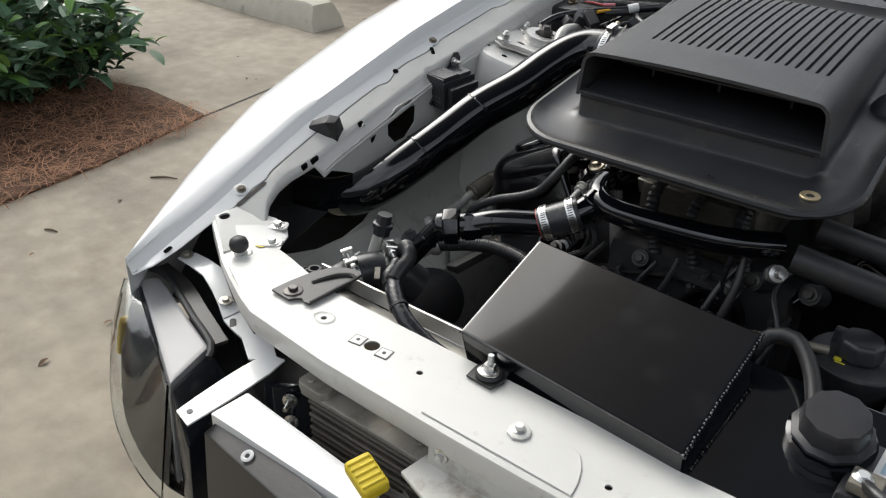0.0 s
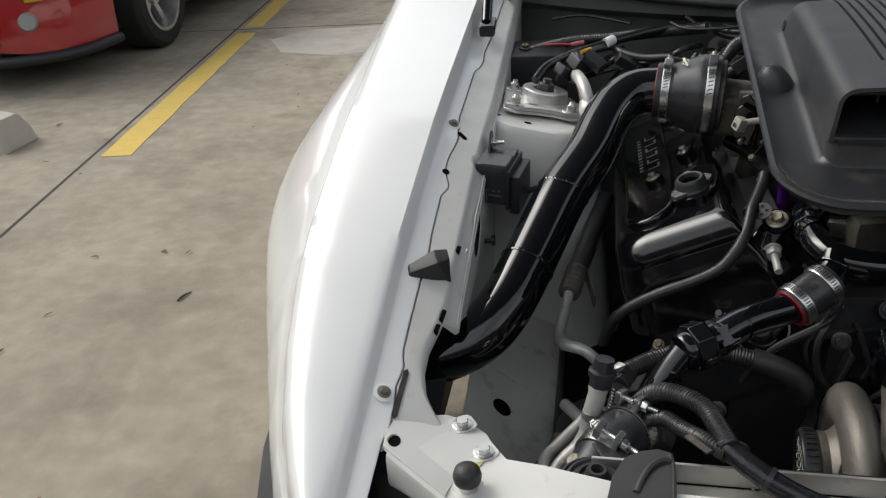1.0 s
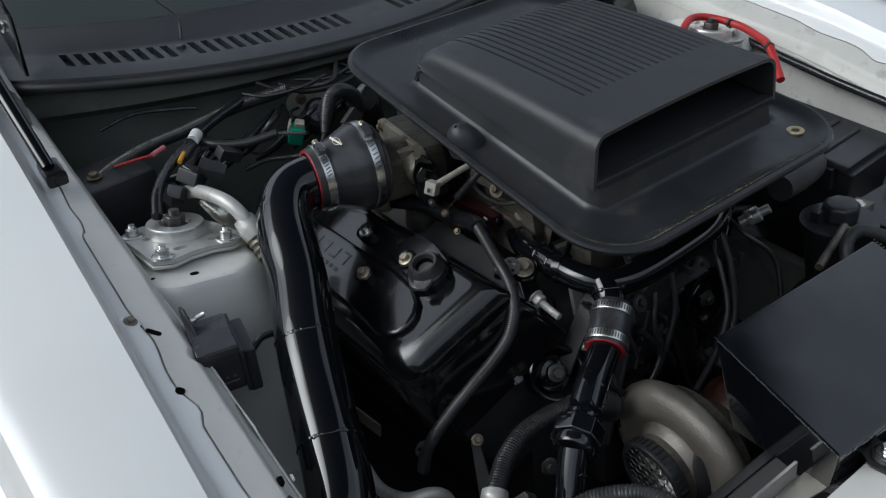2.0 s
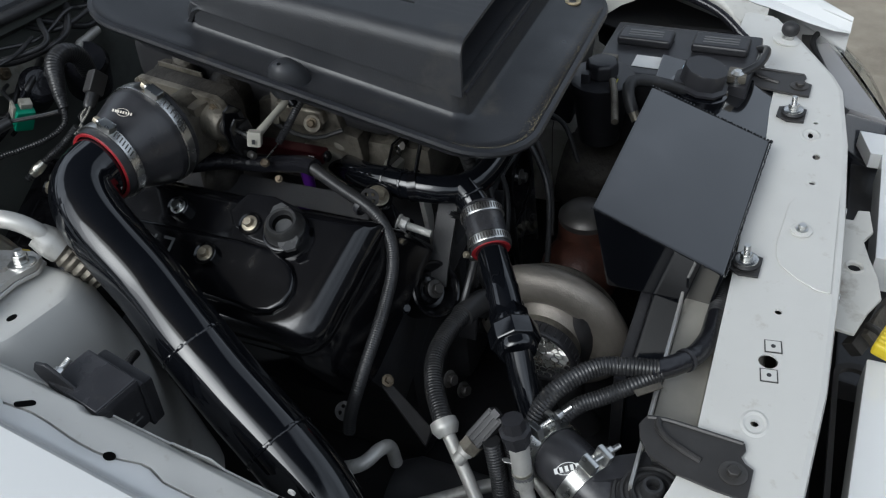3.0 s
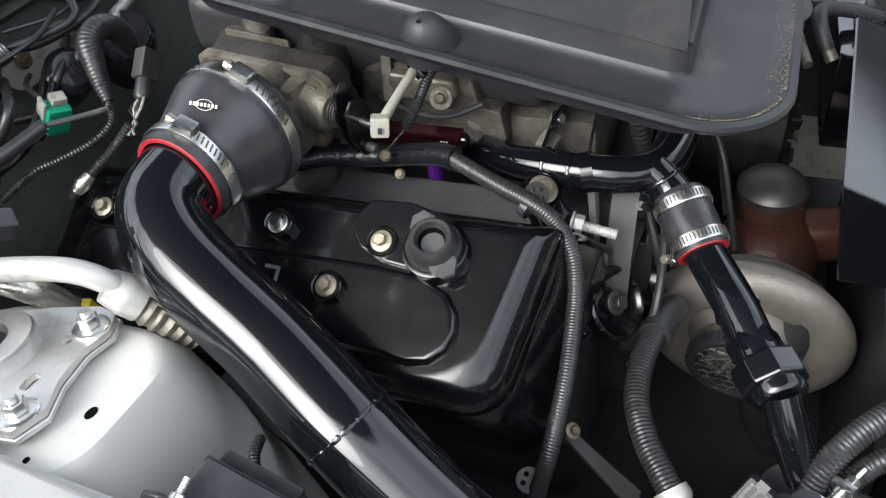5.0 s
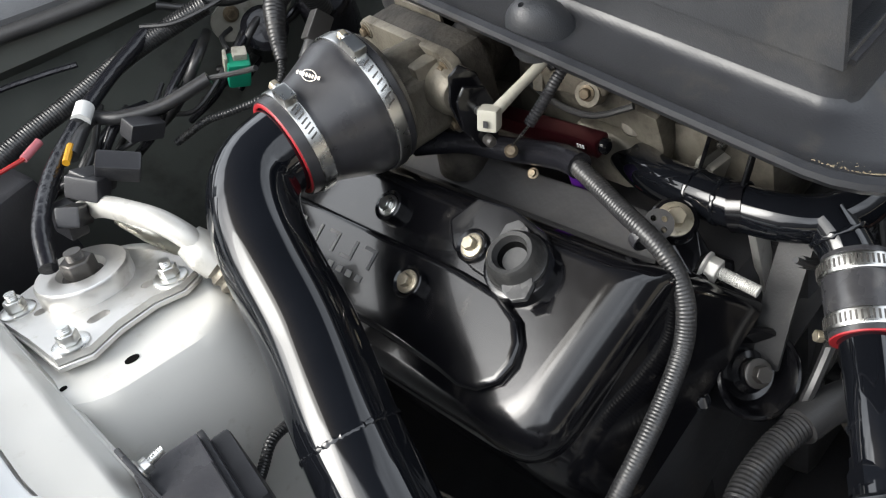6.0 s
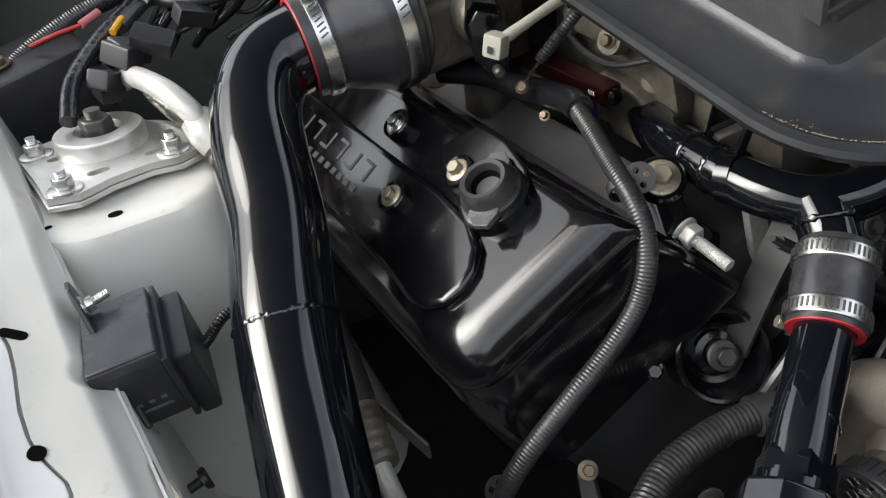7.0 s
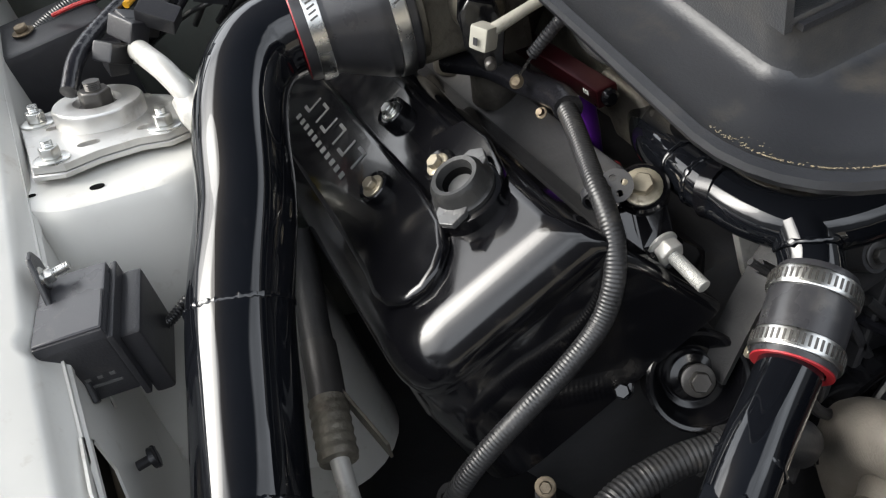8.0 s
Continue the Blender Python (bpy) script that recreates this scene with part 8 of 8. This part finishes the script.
for p, r in (((-0.512, 0.935, 0.866), 25), ((-0.490, 0.915, 0.872), -30), ((-0.545, 0.93, 0.85), 60), ((-0.43, 1.0, 0.85), 10)):
    part("housing", bevelled(box(0.040, 0.022, 0.020, pose(*p, 20, 30, r)), 0.003, 2), PLASTIC, cn)
gc = thing("wiring_connector", "green plastic connector with a cream lock behind the throttle", "connector")
gm2 = pose(-0.297, 1.022, 0.832, 25, 20, -25)
part("housing", xf(bevelled(box(0.026, 0.022, 0.036), 0.004, 2), gm2), GREEN, gc)
part("lock", xf(bevelled(box(0.016, 0.014, 0.010), 0.002, 2), gm2 @ pose(0.002, 0.004, 0.022)), RODGREY, gc, "cream plastic lock")
part("lock", xf(bevelled(box(0.004, 0.016, 0.022), 0.0015, 2), gm2 @ pose(-0.014, 0.004, 0.012)), RODGREY, gc, "cream plastic lock")
part("wire", tube([(-0.290, 1.040, 0.850), (-0.282, 1.060, 0.858), (-0.26, 1.075, 0.855)], 0.003, 8), LOOM, gc)
bc = thing("sensor_plug", "grey plug with bundled wires beside the throttle body", "connector")
pm = aim((-0.230, 0.935, 0.860), (-0.55, -0.1, -0.35), 20)
part("housing", xf(bevelled(box(0.018, 0.023, 0.034), 0.003, 2), pm), BRACKET, bc)
part("neck", xf(lathe([(0.0, 0.016), (0.009, 0.016), (0.009, 0.036), (0.006, 0.040), (0, 0.040)], 16), pm), LOOM, bc)
for k in range(4):
    part("wire", tube([pm @ Vector((-0.006 + 0.004 * k, 0.002 * (k % 2), 0.038)), pm @ Vector((-0.009 + 0.006 * k, 0.006, 0.052)), pm @ Vector((0.004 - 0.003 * k, 0.003, 0.068)), pm @ Vector((-0.003 + 0.004 * k, 0.010, 0.082))], 0.0016, 8), RODGREY if k % 2 else LOOM, bc)
eh = thing("elbow_hose", "ribbed black hose bent over behind the throttle", "hose")
part("conduit", tube([(-0.175, 1.005, 0.840), (-0.186, 1.000, 0.872), (-0.207, 1.000, 0.888), (-0.229, 1.000, 0.883), (-0.245, 0.990, 0.868), (-0.258, 0.980, 0.850), (-0.268, 0.970, 0.836)], [0.013, 0.014, 0.014, 0.014, 0.013, 0.010, 0.007], 18, 0.004, rib=0.0007, pitch=0.0042), LOOM, eh)
part("lead", tube([(-0.266, 0.972, 0.838), (-0.285, 0.962, 0.822), (-0.310, 0.975, 0.812), (-0.340, 0.995, 0.810), (-0.365, 1.012, 0.810), (-0.40, 1.03, 0.80)], 0.0048, 12, rib=0.0009, pitch=0.0036), LOOM, eh, "thin ribbed lead")
part("lead", tube([(-0.291, 0.930, 0.828), (-0.312, 0.948, 0.808), (-0.335, 0.970, 0.790), (-0.36, 0.985, 0.775)], 0.0055, 12, rib=0.0009, pitch=0.0036), LOOM, eh, "thin ribbed lead")
part("foil_end", tube([(-0.335, 0.970, 0.790), (-0.345, 0.976, 0.784), (-0.352, 0.981, 0.779)], [0.006, 0.0085, 0.006], 10), FOIL, eh, "foil-wrapped end")
cc = thing("vacuum_canister", "black vacuum canister with a braided line", "canister")
part("body", xf(lathe([(0, -0.05), (0.030, -0.05), (0.034, -0.04), (0.034, 0.028), (0.028, 0.036), (0, 0.038)], 28), aim((-0.150, 1.035, 0.825), (-0.3, -0.5, 0.8))), TAPE, cc)
part("body", xf(lathe([(0, -0.03), (0.026, -0.03), (0.028, 0.02), (0.020, 0.028), (0, 0.028)], 24), aim((-0.232, 1.055, 0.835), (-0.2, -0.7, 0.6))), TAPE, cc)
part("line", tube([(-0.160, 1.028, 0.862), (-0.145, 1.035, 0.866), (-0.120, 1.045, 0.862), (-0.090, 1.05, 0.862)], 0.0072, 14, 0.004, rib=0.0009, pitch=0.0032), TUBEALU, cc, "braided steel line")
iac = thing("idle_air_valve", "grey cast idle valve behind the throttle body", "valve")
part("body", xf(lathe([(0, -0.02), (0.022, -0.02), (0.024, 0.0), (0.021, 0.010), (0.012, 0.016), (0, 0.017)], 28), aim((-0.150, 0.838, 0.866), (-0.1, -0.1, 1)) @ Matrix.Diagonal((0.7, 1.15, 0.7, 1))), CASTDARK, iac)

# ---- driver's side of the bay ----
ba = thing("battery", "black car battery with two vent covers and a paper label", "battery")
part("case", bevelled(box(0.185, 0.26, 0.19, pose(0.378, 0.222, 0.585, 0, 0, -2)), 0.006, 2), PLASTIC, ba)
for y in (0.155, 0.285):
    part("vent_cover", bevelled(box(0.050, 0.095, 0.016, pose(0.405, y, 0.688, 0, 0, -2)), 0.006, 3), PLASTIC, ba)
    part("print_mark", merge(*[box(0.005, 0.06, 0.0006, pose(0.395 + 0.009 * k, y, 0.6964)) for k in range(3)]), LABELGREY, ba, smooth=False)
part("paper_label", box(0.040, 0.150, 0.0008, pose(0.328, 0.215, 0.6809, 0, 0, -2)), LABELWHITE, ba, "white and blue paper label", smooth=False)
part("paper_label", box(0.018, 0.08, 0.0006, pose(0.322, 0.19, 0.6816, 0, 0, -2)), LABELBLUE, ba, smooth=False)
for y in (0.115, 0.330):
    t = part("terminal", lathe([(0, 0), (0.012, 0), (0.011, 0.016), (0.006, 0.020), (0, 0.020)], 16, pose(0.300, y, 0.680)), STEEL, ba, "grey battery terminal")
    part("terminal_clamp", bevelled(box(0.032, 0.030, 0.014, pose(0.305, y, 0.688)), 0.003, 2), CAST, ba)
part("battery_lead", tube([(0.30, 0.115, 0.69), (0.33, 0.085, 0.70), (0.40, 0.080, 0.69), (0.44, 0.11, 0.66), (0.46, 0.16, 0.62)], 0.007, 12), LOOM, ba)
ps = thing("steering_reservoir", "black power steering reservoir with a lobed cap", "reservoir")
part("body", lathe([(0, -0.12), (0.035, -0.12), (0.048, -0.03), (0.056, -0.006), (0.056, 0.0), (0.052, 0.002), (0, 0.002)], 36, pose(0.240, 0.325, 0.695)), PLASTIC, ps)
part("cap", bevelled(lathe([(0, 0.0), (0.026, 0.0), (0.028, 0.006), (0.028, 0.022), (0.024, 0.028), (0, 0.029)], 8, pose(0.240, 0.325, 0.697)), 0.002, 1), PLASTIC, ps)
part("cap_tab", bevelled(box(0.016, 0.014, 0.02, pose(0.212, 0.345, 0.705)), 0.003, 2), PLASTIC, ps)
part("print_mark", merge(box(0.009, 0.008, 0.0005, pose(0.222, 0.303, 0.6976)), box(0.012, 0.002, 0.0005, pose(0.226, 0.296, 0.6976))), LABELYELLOW, ps, smooth=False)
hs = thing("overflow_hose", "black rubber hose looping from the tank to the reservoir", "hose")
part("hose", tube([(0.135, 0.250, 0.700), (0.150, 0.262, 0.722), (0.178, 0.262, 0.728), (0.205, 0.235, 0.716), (0.224, 0.200, 0.700), (0.232, 0.175, 0.690)], 0.0095, 16), RUBBER, hs)
part("nipple", tube([(0.128, 0.242, 0.690), (0.138, 0.253, 0.705)], 0.008, 14), CAST, hs)
part("hose", tube([(0.10, 0.270, 0.700), (0.16, 0.285, 0.706), (0.21, 0.30, 0.706)], 0.006, 12), CAST, hs)
# added dark casting and block; they cover the pale frame rail
al = thing("alternator", "added dark cast shape behind the fan shroud", "alternator")
part("case", xf(lathe([(0, -0.07), (0.050, -0.07), (0.074, -0.055), (0.078, -0.02), (0.078, 0.03), (0.066, 0.06), (0, 0.07)], 32), aim((0.27, 0.335, 0.47), (0, 1, 0.1))), GRIMECAST, al)
for k in range(12):
    part("fin", xf(box(0.004, 0.030, 0.016), aim((0.27, 0.27, 0.465), (0, -1, -0.1)) @ Matrix.Rotation(math.tau * k / 12, 4, 'Z') @ Matrix.Translation((0, 0.046, 0.004))), VOID, al)
part("case", bevelled(box(0.22, 0.10, 0.16, pose(0.40, 0.36, 0.40)), 0.01, 2), VOID, al)
# added black drum and cylinder; they darken the driver's rear corner
bo2 = thing("brake_booster", "added black drum with its cylinder on the firewall", "brake booster")
part("shell", xf(lathe([(0, -0.07), (0.085, -0.07), (0.118, -0.045), (0.122, -0.01), (0.122, 0.02), (0.110, 0.055), (0.05, 0.075), (0, 0.075)], 40), aim((0.445, 1.065, 0.80), (-0.05, -1, 0.06))), COVERBLACK, bo2)
part("cylinder", xf(lathe([(0, 0.07), (0.022, 0.07), (0.022, 0.17), (0.016, 0.178), (0, 0.18)], 24), aim((0.415, 1.075, 0.80), (-0.05, -1, 0.06))), CASTDARK, bo2)
part("fluid_cup", bevelled(box(0.05, 0.09, 0.045, pose(0.41, 0.955, 0.845)), 0.008, 2), PLASTIC, bo2)
part("hose", tube([(0.36, 1.0, 0.86), (0.30, 0.98, 0.875), (0.22, 1.0, 0.87), (0.12, 1.05, 0.86)], 0.008, 12), RUBBER, bo2)
part("heater_hose", tube([(0.50, 1.12, 0.86), (0.47, 1.02, 0.885), (0.40, 1.0, 0.90), (0.30, 1.05, 0.885)], 0.012, 12), RUBBER, bo2)
# added dark box; it hides the bright apron behind it
fb = thing("fuse_box", "added black box with a ribbed lid beside the battery", "fuse box")
part("case", bevelled(box(0.15, 0.30, 0.20, pose(0.455, 0.555, 0.61, 8, 0, 3)), 0.010, 2), PLASTIC, fb)
part("lid", bevelled(box(0.158, 0.308, 0.018, pose(0.455, 0.555, 0.715, 8, 0, 3)), 0.006, 2), PLASTIC, fb)
for k in range(6):
    part("lid_rib", bevelled(box(0.12, 0.008, 0.006, pose(0.455, 0.455 + 0.04 * k, 0.712 + 0.0056 * k, 8, 0, 3)), 0.002, 1), PLASTIC, fb)
for y in (0.43, 0.68):
    part("latch", bevelled(box(0.012, 0.024, 0.04, pose(0.376, y, 0.695 + 0.14 * (y - 0.555))), 0.003, 2), PLASTIC, fb)
hs2 = thing("radiator_hose", "thick black rubber radiator hoses beside the engine", "hose")
part("hose", tube([(0.13, 0.36, 0.78), (0.20, 0.37, 0.77), (0.28, 0.40, 0.75), (0.36, 0.46, 0.72)], 0.019, 18), RUBBER, hs2)
part("hose", tube([(0.14, 0.42, 0.80), (0.22, 0.43, 0.79), (0.30, 0.47, 0.77), (0.38, 0.54, 0.74)], 0.017, 18), RUBBER, hs2)
part("hose", tube([(0.055, 0.42, 0.74), (0.06, 0.39, 0.69), (0.045, 0.36, 0.62), (0.015, 0.345, 0.58), (-0.02, 0.335, 0.555)], 0.0055, 12), BRACKET, hs2, "thin grey hose")
ft = thing("tank_fitting", "polished aluminium hose fitting behind the tank", "fitting")
fta = aim((0.108, 0.385, 0.735), (0.5, -0.6, 0.5))
part("body", xf(lathe([(0, -0.02), (0.008, -0.02), (0.008, 0.0), (0.012, 0.001), (0.012, 0.010), (0.007, 0.012), (0.007, 0.026), (0, 0.027)], 18), fta), ALU, ft)
part("collar", xf(hexhead(0.0135, 0.009), fta @ pose(0, 0, -0.008)), ALU, ft)
rc = thing("power_cable", "red battery cable with black ties along the driver's tower", "cable")
part("cable", tube([(0.400, 0.79, 0.815), (0.438, 0.794, 0.848), (0.490, 0.815, 0.858), (0.532, 0.803, 0.852), (0.546, 0.743, 0.842), (0.520, 0.68, 0.838), (0.489, 0.634, 0.835), (0.44, 0.573, 0.80)], 0.0075, 14), REDWIRE, rc)
for p in ((0.543, 0.760, 0.844), (0.489, 0.634, 0.835)):
    part("tie", xf(lathe([(0.0076, -0.003), (0.0092, -0.003), (0.0092, 0.003), (0.0076, 0.003)], 16), aim(p, (-0.3, -0.9, -0.1))), PLASTIC, rc)
part("grey_lead", tube([(0.12, 0.46, 0.72), (0.11, 0.40, 0.70), (0.135, 0.36, 0.66), (0.12, 0.33, 0.60)], 0.004, 10), LOOM, rc)
sf = thing("side_harness", "black loom along the driver's fender rail", "wiring loom")
part("loom", tube([(0.585, 0.75, 0.80), (0.57, 0.55, 0.765), (0.565, 0.38, 0.735), (0.53, 0.20, 0.70), (0.49, 0.12, 0.66)], 0.008, 12), TAPE, sf)

# ---- windscreen base and cowl ----
cw = thing("cowl_panel", "grey-black plastic cowl panel with a row of vent slots", "cowl panel")
cols = [(float(x), 0.0) for x in np.linspace(CX - 0.66, CX + 0.66, 23)]
for sx in (-1, 1):
    for k in range(22):
        if k != 13:
            x = CX + sx * (0.06 + 0.022 * k)
            cols = [c for c in cols if abs(c[0] - x) > 0.008] + [(x - 0.0062, 0.0), (x - 0.0052, 1.0), (x + 0.0052, 1.0), (x + 0.0062, 0.0)]
rows = []
for x, sunk in sorted(cols):
    y, z = cowl_y(x), cowl_z(x)
    row = [(x, y - 0.012, z - 0.012), (x, y - 0.008, z), (x, y + 0.02, z + 0.006)]
    for dy in (0.044, 0.046, 0.102, 0.104):
        dz = 0.006 + 0.012 * (dy - 0.02) / 0.09
        row.append((x, y + dy, z + dz - (0.012 * sunk if dy in (0.046, 0.102) else 0.0)))
    rows.append(row + [(x, y + 0.12, z + 0.020), (x, y + 0.20, z + 0.050)])
part("panel", thicken(grid_sheet(rows), 0.003, (CX, 1.4, 0.5)), COWL, cw)
for sx in (-1, 1):
    part("screw_cover", lathe([(0, 0), (0.009, 0), (0.008, 0.005), (0, 0.006)], 16, pose(CX + sx * 0.345, cowl_y(CX + 0.345) + 0.085, cowl_z(CX + 0.345) + 0.014)), PLASTIC, cw)
part("drip_wire", tube([(-0.38, 1.24, 0.985), (-0.37, 1.26, 1.02), (-0.39, 1.29, 1.05)], 0.0025, 8), LOOM, cw)
ws2 = []
for x in np.linspace(CX - 0.66, CX + 0.66, 15):
    y, z = cowl_y(x) + 0.20, cowl_z(x) + 0.05
    k = 1 - 0.12 * abs(x - CX) / 0.66
    ws2.append([(x, y, z), (CX + (x - CX) * 0.97, y + 0.25, z + 0.13), (CX + (x - CX) * 0.86, y + 0.66, z + 0.34)])
part("windscreen", thicken(grid_sheet(ws2), 0.005, (CX, 1.8, 0.6)), GLASS, car, "dark tinted windscreen")
for sx in (-1, 1):
    x0 = CX + sx * 0.665
    part("cowl_corner", slab([(x0 - sx * 0.04, 1.18, 0.975), (x0 - sx * 0.005, 1.40, 0.99), (x0 + sx * 0.05, 1.60, 1.05), (x0 - sx * 0.05, 1.56, 1.06)], [(0, 0, 0.93)] * 4, 0.005), PLASTIC, car, "black cowl end cap")
    part("pillar", tube([(x0 + sx * 0.035, 1.45, 0.99), (x0 - sx * 0.01, 1.72, 1.14), (x0 - sx * 0.10, 2.08, 1.36)], 0.028, 14), WHITE, car, "white windscreen pillar")
    part("door", slab([(CX + sx * 0.915, 1.43, 1.01), (CX + sx * 0.915, 2.55, 1.03), (CX + sx * 0.80, 2.55, 1.04), (CX + sx * 0.80, 1.43, 1.02)], [(sx * 0.02, 0, 0.22)] * 4, 0.03), WHITE, car, "white door")
    part("door_glass", thicken(grid_sheet([[(CX + sx * 0.80, 1.55, 1.03), (CX + sx * 0.66, 2.10, 1.37)], [(CX + sx * 0.80, 2.5, 1.04), (CX + sx * 0.66, 2.45, 1.37)]]), 0.004, (CX, 2, 1.2)), GLASS, car)
part("roof", slab([(CX - 0.58, 2.08, 1.38), (CX + 0.58, 2.08, 1.38), (CX + 0.56, 2.9, 1.37), (CX - 0.56, 2.9, 1.37)], [(0, 0, 1.34)] * 4, 0.02), WHITE, car)
part("rear_body", slab([(CX - 0.89, 2.55, 1.03), (CX + 0.89, 2.55, 1.03), (CX + 0.86, 4.0, 0.98), (CX - 0.86, 4.0, 0.98)], [(0, 0, 0.25)] * 4, 0.05), WHITE, car, "white rear body")
part("cabin", slab([(CX - 0.56, 2.10, 1.36), (CX + 0.56, 2.10, 1.36), (CX + 0.55, 2.9, 1.36), (CX - 0.55, 2.9, 1.36)], [(-0.1, -0.3, 0.98), (0.1, -0.3, 0.98), (0.1, 0.4, 0.98), (-0.1, 0.4, 0.98)], 0.01), GLASS, car)
part("underbody", box(1.5, 2.5, 0.06, pose(CX, 2.7, 0.24)), VOID, car)
for x, y in ((CX - 0.80, 3.25), (CX + 0.80, 3.25)):
    car_wheel(x, y, car, 0.31, 0.2)
hg = thing("bonnet_hinge", "black steel bonnet hinge strut beside the firewall", "hinge", "bonnet hinges")
part("base", bevelled(box(0.030, 0.05, 0.022, pose(-0.692, 0.985, 0.922, 12)), 0.006, 2), COVERBLACK, hg)
part("arm", tube([(-0.695, 0.985, 0.93), (-0.705, 1.16, 1.06), (-0.715, 1.32, 1.20)], [0.010, 0.012, 0.012], 12), COVERBLACK, hg)
part("plate", bevelled(box(0.006, 0.16, 0.13, pose(-0.640, 1.30, 1.085, 30, 0, 0)), 0.002, 1), COVERBLACK, hg)
for z in (1.07, 1.12):
    bolt(hg, (-0.644, 1.30, z), (-1, -0.2, 0.2), 0.007, 0.006, 0.011, 0.002, STEEL)
wp = thing("wiper", "black wiper arm lying on the windscreen", "wiper")
part("arm", tube([(-0.66, 1.62, 1.075), (-0.78, 1.66, 1.07), (-0.90, 1.72, 1.075)], 0.008, 8), PLASTIC, wp)

# ---- red car parked beyond the painted line ----
red = thing("red_car", "red hatchback parked beyond the yellow line", "car")
RX, RY = -4.30, 3.62
def red_section(y, inset, z0, z1, zh):
    w = 0.86 - inset
    return [(RX - w, y, z0), (RX - w - 0.01, y, (z0 + z1) / 2), (RX - w + 0.03, y, z1), (RX - w * 0.8, y, zh), (RX, y, zh + 0.03), (RX + w * 0.8, y, zh), (RX + w - 0.03, y, z1), (RX + w + 0.01, y, (z0 + z1) / 2), (RX + w, y, z0)]
secs = [red_section(RY + 0.02, 0.42, 0.24, 0.50, 0.56), red_section(RY + 0.08, 0.28, 0.22, 0.56, 0.66), red_section(RY + 0.20, 0.14, 0.21, 0.60, 0.74), red_section(RY + 0.40, 0.05, 0.21, 0.66, 0.80), red_section(RY + 0.62, 0.01, 0.22, 0.72, 0.85)]
part("bumper", thicken(grid_sheet(secs), 0.006, (RX, RY + 1.2, 0.4)), REDPAINT, red, "glossy red front bumper")
secs = [red_section(RY + 0.62, 0.01, 0.66, 0.74, 0.85), red_section(RY + 1.22, 0.0, 0.68, 0.80, 0.93), red_section(RY + 1.7, 0.0, 0.66, 0.86, 0.98), red_section(RY + 4.1, 0.02, 0.25, 0.90, 1.0)]
part("body", thicken(grid_sheet(secs), 0.006, (RX, RY + 2.0, 0.3)), REDPAINT, red, "glossy red body")
part("lower_body", box(1.66, 1.0, 0.45, pose(RX, RY + 2.4, 0.46), 0.03), REDPAINT, red)
lipp = [(RX - 0.86, RY + 0.62, 0.20), (RX - 0.80, RY + 0.32, 0.19), (RX - 0.62, RY + 0.10, 0.185), (RX - 0.35, RY - 0.01, 0.18), (RX, RY - 0.04, 0.18), (RX + 0.35, RY - 0.01, 0.18), (RX + 0.62, RY + 0.10, 0.185), (RX + 0.80, RY + 0.32, 0.19), (RX + 0.86, RY + 0.62, 0.20)]
part("lip_spoiler", tube(lipp, 0.032, 12, 0.05), DARKTRIM, red, "grey-black lip spoiler")
part("grille", slab([(RX - 0.46, RY + 0.00, 0.44), (RX + 0.46, RY + 0.00, 0.44), (RX + 0.46, RY + 0.15, 0.44), (RX - 0.46, RY + 0.15, 0.44)], [(0, 0, 0.27)] * 4, 0.02), DARKTRIM, red, "dark lower grille")
for sx in (-1, 1):
    part("fog_light", xf(lathe([(0, 0.0), (0.045, 0.0), (0.055, -0.02), (0.05, -0.03), (0, -0.03)], 24), aim((RX + sx * 0.62, RY + 0.085, 0.40), (sx * 0.5, -1, 0.15))), SILVERREFL, red, "round fog light")
    part("marker_light", box(0.10, 0.02, 0.05, pose(RX + sx * 0.66, RY + 0.135, 0.53, 0, 0, sx * 40), 0.008), AMBER, red, "amber marker light")
    for yy in (RY + 1.22, RY + 3.7):
        car_wheel(RX + sx * 0.76, yy, red, 0.35, 0.23)
part("underbody", box(1.4, 3.6, 0.10, pose(RX, RY + 2.0, 0.24)), VOID, red)
part("cabin", slab([(RX - 0.58, RY + 2.3, 1.42), (RX + 0.58, RY + 2.3, 1.42), (RX + 0.58, RY + 3.6, 1.42), (RX - 0.58, RY + 3.6, 1.42)], [(-0.2, -0.75, 0.95), (0.2, -0.75, 0.95), (0.2, 0.5, 0.95), (-0.2, 0.5, 0.95)], 0.04), GLASS, red, "dark glazed cabin")
